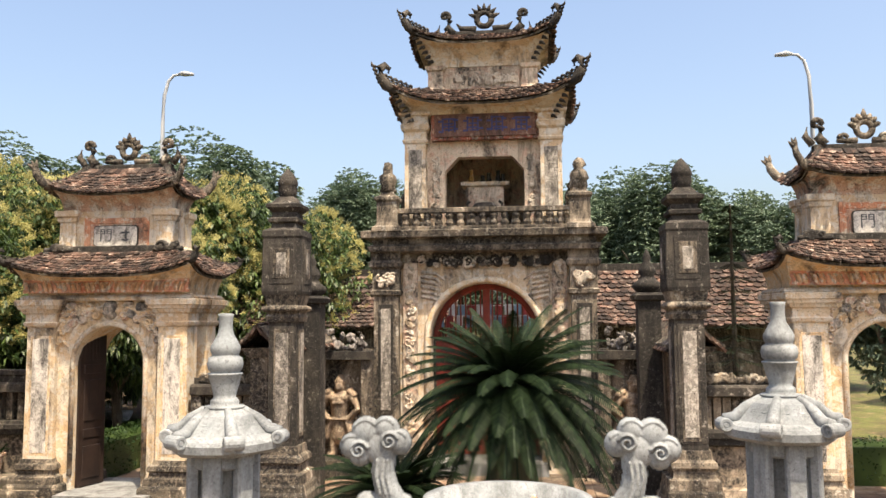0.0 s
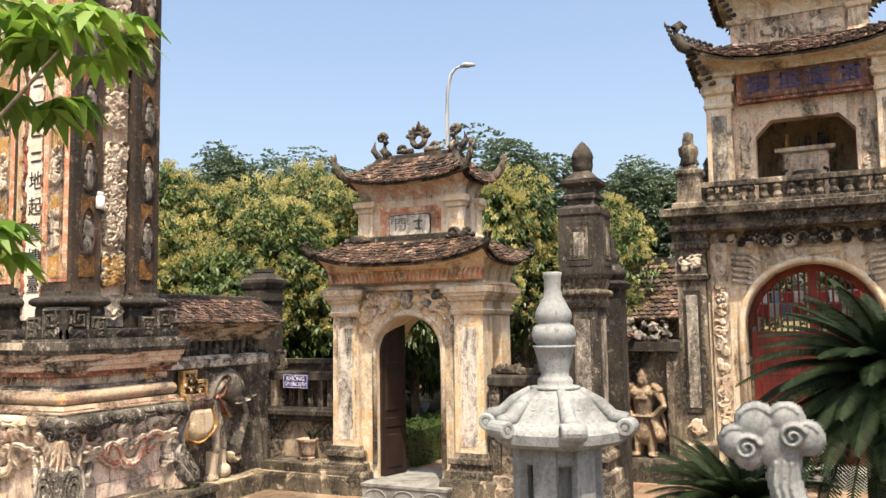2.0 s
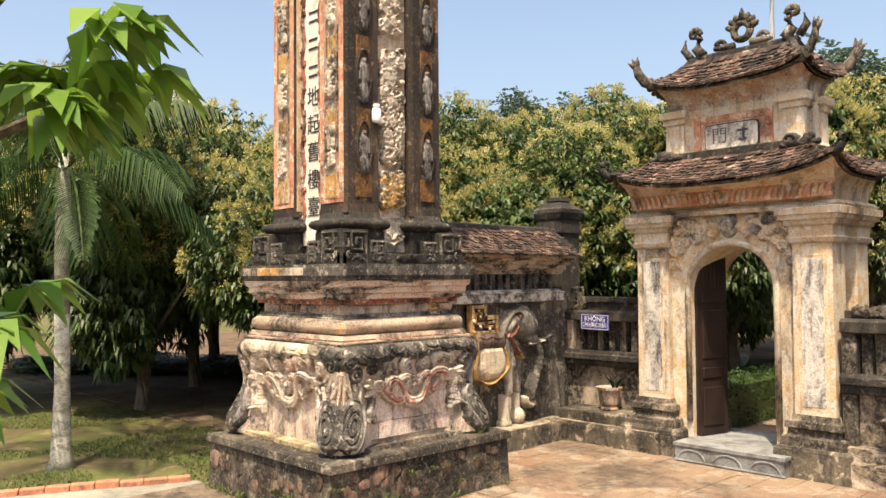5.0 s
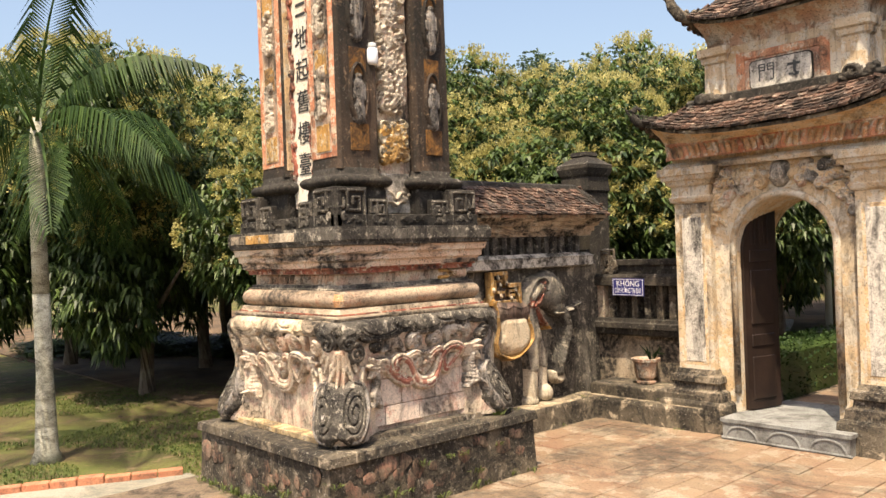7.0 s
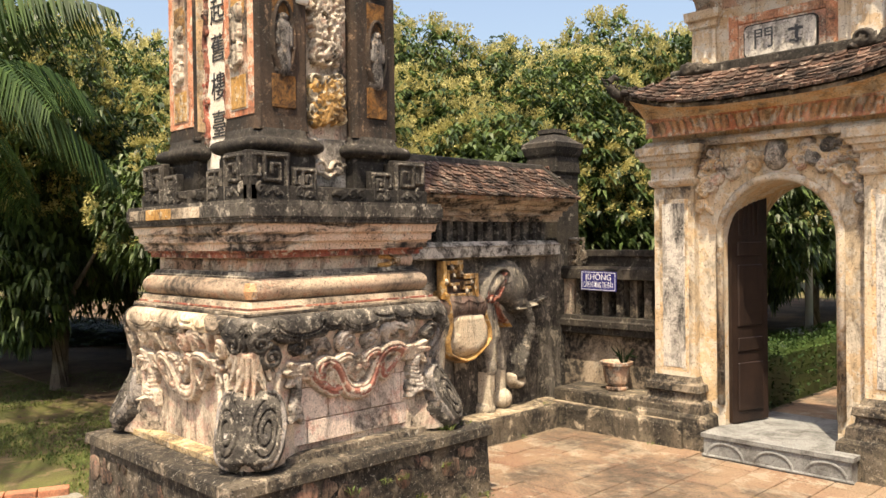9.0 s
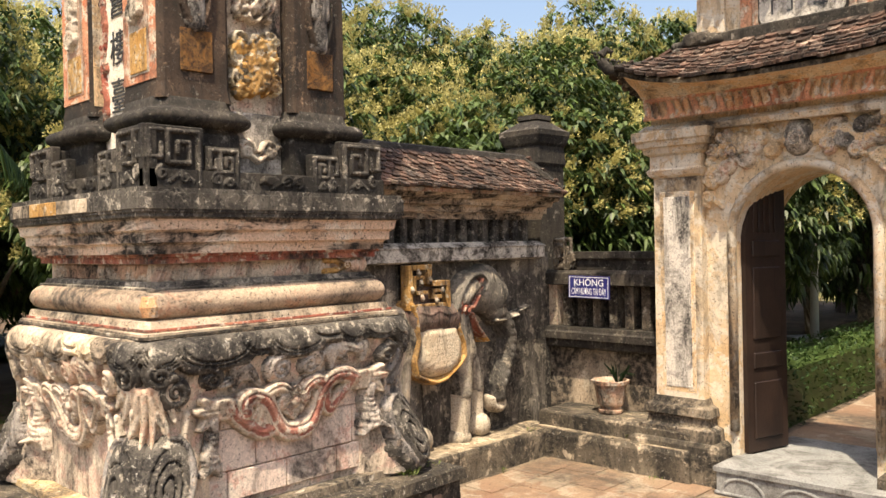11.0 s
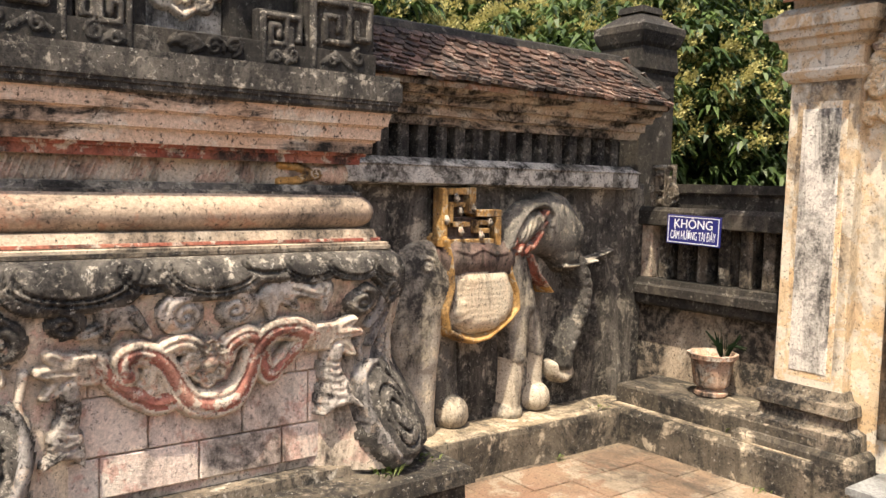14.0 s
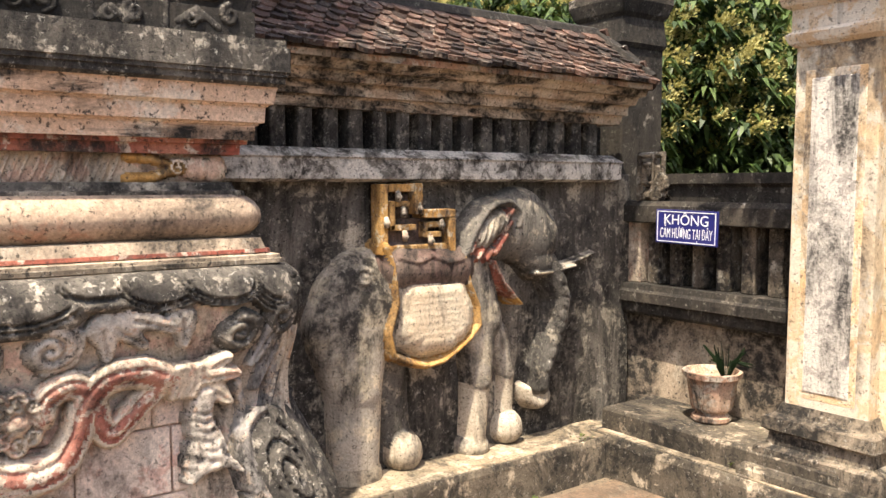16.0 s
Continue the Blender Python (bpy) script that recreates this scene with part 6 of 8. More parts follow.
for sx in (-1, 1):
    for sy in (-1, 1):
        T("fret_core", B(min(TX + sx * 0.45, TX + sx * 0.735), max(TX + sx * 0.45, TX + sx * 0.735), min(TY + sy * 0.45, TY + sy * 0.755), max(TY + sy * 0.45, TY + sy * 0.755), 2.2, 2.50), M_DARKER)
for m, hw, mats in ((EAST(TX + 0.755, TY, 0), 0.80, M_DARKER), (SOUTH(TX, TY - 0.775, 0), 0.78, M_DARKER)):
    for t in (-1, 1):
        for a, b, z1 in ((hw - 0.34, hw, 2.52), (hw - 0.56, hw - 0.35, 2.43)):
            u0, u1 = (a, b) if t > 0 else (-b, -a)
            bm = bmesh.new()
            box(bm, u0, u1, 2.2, z1, -0.045, 0.008)
            bm.transform(Matrix.Translation((-TX, -TY, 0)) @ m)
            fb = part("fret_block", bm, mats, tower)
            TR("fret", fret(u0 + 0.01, u1 - 0.01, 2.21, z1 - 0.01, t < 0), (u0, u1, 2.2, z1), m @ Matrix.Translation((0, 0, 0.006)), M_COLLAR, step=0.006, round_p=0.2)
    TR("kerb_scroll", scrolls(0.45, 0.09, 8, rng, 0.04, 0.011, 0.02), (-0.25, 0.25, -0.06, 0.06), m @ Matrix.Translation((0, 2.26, 0.02)), M_DARKER, step=0.008)

# corner posts: painted fields and niches with small carved figures
def niche_figure(r_):
    """A plain rounded figure within an oval rim."""
    s = stroke([(0.085 * math.cos(a), 0.24 * math.sin(a)) for a in [2 * math.pi * i / 22 for i in range(23)]], 0.016, 0.03, 1)
    s += [(0, 0.13, 0.001, 0.13, 0.035, 0.035, 0.045, 0), (0, 0.07, 0.0, -0.05, 0.055, 0.05, 0.045, 0), (-0.05, 0.06, -0.05, -0.05, 0.02, 0.025, 0.035, 0), (0.05, 0.06, 0.05, -0.05, 0.02, 0.025, 0.035, 0), (0, -0.05, 0, -0.2, 0.05, 0.065, 0.04, 0)]
    return s


fig = niche_figure(rng)
pf = 0.42 + 0.2165
for face in ("e", "s"):
    for t in (-1, 1):
        post = posts[1, t] if face == "e" else posts[t, -1]
        m = EAST(TX + pf, TY + t * 0.42, 0) if face == "e" else SOUTH(TX + t * 0.42, TY - pf, 0)
        if face == "s":
            bm = box(bmesh.new(), -0.185, 0.185, 2.78, 7.1, -0.02, 0.003, bev=0.001)
            bm.transform(Matrix.Translation((-TX, -TY, 0)) @ m)
            part("painted_strip", bm, M_STRIP, post, "faded orange-red painted strip")
            bm = box(bmesh.new(), -0.115, 0.115, 2.82, 7.08, -0.02, 0.007, bev=0.001)
            bm.transform(Matrix.Translation((-TX, -TY, 0)) @ m)
            part("cream_field", bm, M_PINK, post, "cream field with worn pink wash")
        for k in range(6):
            z = 2.83 + 0.68 * k
            bm = box(bmesh.new(), -0.095, 0.095, z, z + 0.22, -0.02, 0.0115, bev=0.003)
            if k:
                bm.free()
                bm = box(bmesh.new(), -0.085, 0.085, z - 0.06, z + 0.16, -0.02, 0.0105, bev=0.003)
            bm.transform(Matrix.Translation((-TX, -TY, 0)) @ m)
            part("ochre_field", bm, M_OCHREDARK if face == "e" else M_OCHRE, post)
            if k < 5:
                if face == "e":
                    TR("niche_figure", fig, (-0.11, 0.11, -0.27, 0.27), m @ Matrix.Translation((0, z + 0.47, 0.002)), [M_SILVER, M_POST], "silver-grey carved figure in an oval niche", 0.008, post)
                else:
                    TR("carved_spray", scrolls(0.17, 0.48, 26, random.Random(60 + k), 0.05, 0.017, 0.035), (-0.1, 0.1, -0.26, 0.26), m @ Matrix.Translation((0, z + 0.46, 0.006)), M_RELIEF, "white carved flower spray", 0.008, post)

# carved east panel, painted south panel
T("panel_bed", B(TX + 0.53, TX + 0.545, TY - 0.2, TY + 0.2, 2.66, 7.15, bev=0.002), M_PALE, "pinkish bed of the carved panel")
T("panel_foot", B(TX + 0.54, TX + 0.57, TY - 0.17, TY + 0.17, 2.32, 2.66), M_COLPANEL)
rp = random.Random(11)
low = scrolls(0.38, 0.42, 90, rp, 0.05, 0.013, 0.06, 2)
TR("carved_panel", low, (-0.2, 0.2, -0.25, 0.25), EAST(TX + 0.543, TY, 2.93), [M_GILT, M_OCHRE], "ochre and white carved clouds", 0.009)
TR("carved_panel", scrolls(0.38, 1.2, 150, rp, 0.06, 0.013, 0.07, 1), (-0.2, 0.2, -0.65, 0.65), EAST(TX + 0.543, TY, 3.75), M_RIBBON, "white carved dragon and cloud relief", 0.011)
TR("carved_panel", scrolls(0.38, 2.6, 310, rp, 0.06, 0.013, 0.07, 1), (-0.2, 0.2, -1.35, 1.35), EAST(TX + 0.543, TY, 5.7), M_RIBBON, "white carved dragon and cloud relief", 0.013)
TR("foot_scroll_plaque", stroke(spiral(-0.08, -0.03, 0.06, 0.01, 0, 1.3, 12), 0.016, 0.03) + stroke(spiral(0.08, -0.03, 0.06, 0.01, 180, -1.3, 12), 0.016, 0.03) + stroke([(-0.15, 0.0), (0, -0.09), (0.15, 0.0)], 0.016, 0.03), (-0.2, 0.2, -0.15, 0.12), EAST(TX + 0.57, TY, 2.48), M_RELIEF, step=0.008)
for t in (-1, 1):
    vine = stroke([(0.02 * math.sin(i * 0.9), 2.65 + 0.06 * i) for i in range(72)], 0.015, 0.03)
    for i in range(34):
        vine += stroke(spiral(0.018 * (-1) ** i, 2.7 + 0.125 * i, 0.03, 0.006, 90, 1.1 * (-1) ** i, 8), 0.009, 0.03)
    TR("red_vine", vine, (-0.06, 0.06, 2.6, 7.0), SOUTH(TX + t * 0.15, TY - 0.565, 0), M_RED, "red carved vine border", 0.009)


def lettering(text, size, m, material, parent, name, label="", thick=0.004, squeeze=1.0):
    cu = bpy.data.curves.new("t", "FONT")
    cu.body, cu.size, cu.align_x, cu.align_y, cu.extrude, cu.offset = text, size, "CENTER", "CENTER", thick, 0.0
    tmp = new("t", cu)
    me = bpy.data.meshes.new_from_object(tmp.evaluated_get(bpy.context.evaluated_depsgraph_get()))
    bpy.data.objects.remove(tmp)
    me.transform(m @ Matrix.Diagonal((squeeze, 1, 1, 1)))
    me.materials.append(material)
    o = new(name, me)
    o.parent = parent
    if label:
        o["label"] = label
    return o


for k, ch in enumerate("臺樓舊起地"):
    lettering(ch, 0.21, Matrix.Translation((-TX, -TY, 0)) @ SOUTH(TX + 0.015, TY - 0.567, 2.76 + 0.27 * k), M_INK, tower, "written_character", "black painted character")
for k in range(5, 11):
    for dz in (-0.05, 0.04):
        T("written_bar", B(TX - 0.06, TX + 0.09, TY - 0.571, TY - 0.563, 2.76 + 0.27 * k + dz - 0.012, 2.76 + 0.27 * k + dz + 0.012, bev=0), M_INK)

# small lamp on the carved panel
wl_ = thing("wall_lamp", "small white glass jar lamp fixed to the carved pillar panel", "lamp", at=(-6.46, 7.755, 3.63))
part("jar", lathe([(0.02, -0.085), (0.042, -0.08), (0.05, -0.06), (0.05, 0.03), (0.042, 0.05), (0.036, 0.055)], 0, 0, 16), M_SIGNWHITE, wl_, "white glass jar", True)
part("cap", lathe([(0.038, 0.053), (0.04, 0.06), (0.036, 0.095), (0.02, 0.10)], 0, 0, 14), M_METAL, wl_, "grey metal cap", True)
part("bracket", tube([(0, 0, 0.09), (-0.02, 0, 0.12), (-0.10, 0, 0.12)], 0.010, 6), M_METAL, wl_)

# rubble stones set in the plinth
rs = random.Random(5)
for side in ("e", "s"):
    for i in range(34):
        u, z = rs.uniform(-0.98, 0.98), rs.uniform(0.04, 0.40)
        r = rs.uniform(0.035, 0.085)
        bm = bmesh.new()
        bmesh.ops.create_icosphere(bm, subdivisions=1, radius=r)
        m = (EAST(TX + 1.08, TY, 0) if side == "e" else SOUTH(TX + 0.02, TY - 1.155, 0)) @ Matrix.Translation((u, z, 0)) @ Matrix.Diagonal((rs.uniform(0.7, 1.3), rs.uniform(0.7, 1.2), 0.12, 1)) @ Matrix.Rotation(rs.random() * 6, 4, "Z")
        for v in bm.verts:
            v.co += noise.noise_vector(v.co * 20 + Vector((i, 0, 0))) * 0.02
        bm.transform(Matrix.Translation((-TX, -TY, 0)) @ m)
        part("stone", bm, M_RUBSTONE, plinth)

# ---- elephant relief ----
el = [
    (9.80, 1.10, 9.86, 1.02, 0.26, 0.28, 0.17, 0), (9.86, 1.12, 10.45, 1.10, 0.29, 0.28, 0.18, 0), (10.5, 1.22, 10.62, 0.95, 0.22, 0.16, 0.18, 0),
    (9.76, 1.0, 9.79, 0.66, 0.26, 0.165, 0.185, 0), (9.79, 0.66, 9.79, 0.22, 0.165, 0.14, 0.17, 0), (9.785, 0.2, 9.80, 0.19, 0.15, 0.15, 0.18, 4),
    # far hind leg, its colour darkened for the shaded recess
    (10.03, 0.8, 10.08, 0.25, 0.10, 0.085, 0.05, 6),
    (10.60, 0.95, 10.60, 0.6, 0.14, 0.092, 0.175, 0), (10.60, 0.6, 10.575, 0.24, 0.092, 0.075, 0.155, 4), (10.565, 0.21, 10.585, 0.21, 0.095, 0.095, 0.165, 0),
    (10.76, 0.85, 10.82, 0.6, 0.08, 0.062, 0.08, 0), (10.82, 0.6, 10.81, 0.3, 0.062, 0.062, 0.07, 4),
    (10.10, 0.265, 10.10, 0.28, 0.115, 0.11, 0.16, 4), (10.82, 0.27, 10.82, 0.285, 0.105, 0.10, 0.15, 4),
    (10.88, 1.50, 10.97, 1.42, 0.23, 0.21, 0.21, 6), (10.95, 1.36, 11.0, 1.28, 0.15, 0.13, 0.19, 6), (10.62, 1.42, 10.85, 1.5, 0.16, 0.2, 0.15, 6),
]
el += stroke([(11.0, 1.32), (11.10, 1.2), (11.16, 1.05), (11.15, 0.9), (11.09, 0.74), (11.03, 0.6), (11.02, 0.5)], 0.11, 0.17, 6, 0.06) + stroke(smooth_path([(11.02, 0.5), (11.05, 0.43), (11.0, 0.395), (10.94, 0.43), (10.92, 0.50)]), 0.06, 0.15, 4, 0.03)
el += [(11.10 + [0.04, 0.055, 0.055, 0.045, 0.03, 0.0, -0.03, -0.055][i], 1.16 - 0.075 * i, 11.08 + [0.10, 0.11, 0.11, 0.09, 0.06, 0.02, 0.0, -0.03][i] - 0.02, 1.15 - 0.075 * i, 0.032, 0.03, 0.012, -1) for i in range(8)]
el += stroke([(10.94, 1.21), (11.05, 1.212)], 0.024, 0.19, 0, 0.022) + stroke([(11.05, 1.212), (11.24, 1.235)], 0.022, 0.17, 0, 0.018) + stroke([(11.24, 1.235), (11.46, 1.30)], 0.018, 0.09, 0, 0.01)
# ear with scalloped red edge
el += stroke(smooth_path([(10.44, 1.36), (10.50, 1.48), (10.60, 1.60), (10.72, 1.64), (10.80, 1.58), (10.80, 1.50)]), 0.042, 0.218, 6, 0.03)
for x, z in ((10.46, 1.36), (10.52, 1.33), (10.58, 1.32), (10.64, 1.35), (10.68, 1.41), (10.71, 1.48), (10.72, 1.55)):
    el.append((x, z, x + 0.03, z + 0.04, 0.034, 0.034, 0.217, 3))
el += [(10.56, 1.44, 10.68, 1.53, 0.105, 0.095, 0.224, 0)]
for k in range(5):  # folds of the ear
    el += stroke([(10.50 + 0.045 * k, 1.37 + 0.02 * k), (10.56 + 0.035 * k, 1.50 + 0.015 * k)], 0.009, -0.012, -1)
el += stroke([(10.64, 1.3), (10.70, 1.18), (10.78, 1.09)], 0.022, 0.2, 3, 0.024) + stroke([(10.78, 1.09), (10.83, 1.04)], 0.026, 0.19, 2, 0.02)
# saddle cloth with ochre border; its darker upper band paints in the eave's shade
el += [(10.02, 1.30, 10.40, 1.28, 0.15, 0.15, 0.225, 5), *[(a, z, b, z, 0.12, 0.12, 0.222, 1) for z, a, b in ((0.90, 10.16, 10.32), (0.935, 10.11, 10.38), (0.97, 10.09, 10.41), (1.005, 10.09, 10.41), (1.04, 10.10, 10.41), (1.075, 10.10, 10.40), (1.11, 10.10, 10.38), (1.145, 10.10, 10.37))]]
el += stroke([(9.92, 1.42), (9.96, 1.3), (9.98, 1.12), (9.93, 0.96), (9.96, 0.84), (10.06, 0.79), (10.17, 0.76), (10.28, 0.775), (10.38, 0.83), (10.46, 0.88), (10.53, 0.95), (10.52, 1.06), (10.46, 1.18), (10.42, 1.34)], 0.032, 0.215, 2, 0.03)
el += stroke(spiral(9.80, 1.26, 0.06, 0.01, 0, 1.2, 12), 0.012, 0.012, -1) + stroke([(9.98, 1.36), (10.1, 1.33), (10.2, 1.36), (10.3, 1.32), (10.4, 1.33)], 0.012, 0.012, -1) + stroke([(9.63, 1.2), (9.62, 1.05), (9.65, 0.9)], 0.02, 0.12, 0) + [(10.98, 1.48, 10.99, 1.48, 0.022, 0.02, 0.185, 0)]
el = [(10.6 + (a - 10.6) * 1.13 if a > 10.6 else a, b, 10.6 + (c - 10.6) * 1.13 if c > 10.6 else c, d, e, f, g, h) for a, b, c, d, e, f, g, h in el]
M_FEET = surface("pale_worn_stucco", (0.44, 0.37, 0.28), (0.52, 0.45, 0.35), (0.07, 0.06, 0.05), 0.38, scale=5)
# dark head tone, with eave shade and the far leg's recess shade painted in
M_HEAD = surface("dark_shaded_elephant_stucco", (0.10, 0.092, 0.08), (0.19, 0.17, 0.145), (0.02, 0.018, 0.016), 0.45, (0.36, 0.31, 0.24), 0.2, 4.0, 3.0, lichen=0.25)
M_CLOTHDARK = surface("dark_red_and_shaded_stucco", (0.14, 0.085, 0.07), (0.2, 0.15, 0.12), BLACK, 0.5, scale=5)
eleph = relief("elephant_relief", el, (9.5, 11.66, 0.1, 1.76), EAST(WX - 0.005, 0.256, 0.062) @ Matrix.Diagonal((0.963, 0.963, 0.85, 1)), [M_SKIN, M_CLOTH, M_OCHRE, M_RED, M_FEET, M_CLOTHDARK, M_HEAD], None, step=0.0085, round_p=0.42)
tagged(eleph, "weathered grey stucco elephant relief with ochre-edged saddle cloth", "statue")
sad = thing("saddle_fret", "ochre fretwork saddle carved above the elephant's back", "fretwork", at=(WX + 0.04, 9.985, 1.564))
bm = bmesh.new()
for a in ((0, 0.10, -0.20, -0.155, -0.18, 0.175), (0, 0.10, -0.155, 0.05, 0.135, 0.175), (0, 0.11, 0.0, 0.05, 0.02, 0.18), (0, 0.11, 0.05, 0.26, 0.0, 0.045), (0, 0.11, 0.215, 0.26, -0.18, 0.0), (0, 0.10, -0.155, 0.215, -0.18, -0.135)):
    box(bm, *a, bev=0.005)
part("fret_frame", bm, M_OCHRE, sad, "ochre stepped frame")
bm = bmesh.new()
for a in ((0, 0.095, -0.14, -0.11, -0.06, 0.09), (0, 0.095, -0.11, -0.02, 0.06, 0.09), (0, 0.095, -0.14, 0.02, -0.06, -0.03), (0, 0.095, 0.06, 0.09, -0.10, -0.02), (0, 0.095, 0.09, 0.18, -0.05, -0.02), (0, 0.095, 0.09, 0.18, -0.10, -0.07)):
    box(bm, *a, bev=0.004)
part("inner_fret", bm, M_OCHRE, sad)
part("fret_ground", B(0.0, 0.05, -0.16, 0.215, -0.135, 0.0), M_CLOTHDARK, sad)
part("fret_ground", B(0.0, 0.05, -0.16, 0.0, 0.0, 0.135), M_CLOTHDARK, sad)
for y, z in ((-0.17, -0.02), (-0.07, 0.03), (-0.06, -0.09), (0.03, 0.05), (0.1, -0.12), (0.17, -0.04), (-0.10, 0.11)):
    part("shell_bead", tube([(0.1, y, z + 0.03), (0.11, y, z), (0.1, y, z - 0.02)], [0.012, 0.02, 0.014], 8), M_RELIEF, sad, smooth=True)

for f_, single in ((WR_E, True), (WR_W, False), (WR_N, False)):
    tiles(f_, wroof, 0.088, 9 if single else 6, rng, single)

# ---- sign ----
sg = thing("warning_sign", "blue enamel sign with white border and lettering on the low wall", "sign", at=(-6.815, 11.69, 1.478))
sg.rotation_euler = (0, radians(1.0), 0)
part("plate", B(-0.222, 0.222, -0.006, 0.006, -0.103, 0.103, bev=0.002), M_SIGN, sg)
bm = bmesh.new()
for a in ((-0.21, 0.21, -0.0085, -0.005, 0.088, 0.093), (-0.21, 0.21, -0.0085, -0.005, -0.093, -0.088), (-0.21, -0.205, -0.0085, -0.005, -0.088, 0.088), (0.205, 0.21, -0.0085, -0.005, -0.088, 0.088)):
    box(bm, *a, bev=0)
part("border", bm, M_SIGNWHITE, sg, "thin white border line")
lettering("KHÔNG", 0.088, facing((0, -0.0065, 0.040), (1, 0, 0), (0, -1, 0)), M_SIGNWHITE, sg, "lettering", "white capital lettering", 0.001, 1.0)
lettering("CẮM HƯƠNG TẠI ĐÂY", 0.085, facing((0, -0.0065, -0.042), (1, 0, 0), (0, -1, 0)), M_SIGNWHITE, sg, "lettering", "white condensed capital lettering", 0.001, 0.43)

# ---- pot on the ledge ----
pot = thing("flower_pot", "weathered pinkish flower pot with a small plant on the ledge", "flower pot", at=(-6.56, 11.62, 0.374))
pot.scale = (0.97, 0.97, 1.0)
part("body", lathe([(0.10, 0), (0.115, 0.015), (0.115, 0.035), (0.095, 0.045), (0.09, 0.06), (0.115, 0.075), (0.12, 0.09), (0.145, 0.24), (0.152, 0.26), (0.172, 0.265), (0.175, 0.295), (0.155, 0.297), (0.14, 0.25), (0.03, 0.24)], 0, 0, 10), M_PINK, pot, smooth=False)
bm = bmesh.new()
rq = random.Random(17)
for i in range(22):
    a = i * 0.55
    q = rq.uniform(0.05, 0.15)
    tube([(0, 0, 0.24), (0.05 * math.cos(a), 0.05 * math.sin(a), 0.33 + 0.3 * q), (q * math.cos(a), q * math.sin(a), 0.30 + rq.uniform(0.02, 0.17))], [0.004, 0.013, 0.003], 4, bm, flat=0.25)
bm.transform(Matrix.Translation((0.06, 0.05, -0.02)))
part("plant", bm, M_CYCAD, pot, "small dark fern")
relief("parapet_fret", fret(-0.22, 0.0, -0.12, 0.22, False) + scrolls(0.2, 0.2, 10, rng, 0.05, 0.015, 0.03), (-0.25, 0.05, -0.15, 0.25), SOUTH(-7.05, SY - 0.0, 1.72), M_DARK, thing("parapet_carving", "small pierced fret carving on the parapet", "carving", at=(0, 0, 0)), step=0.01)


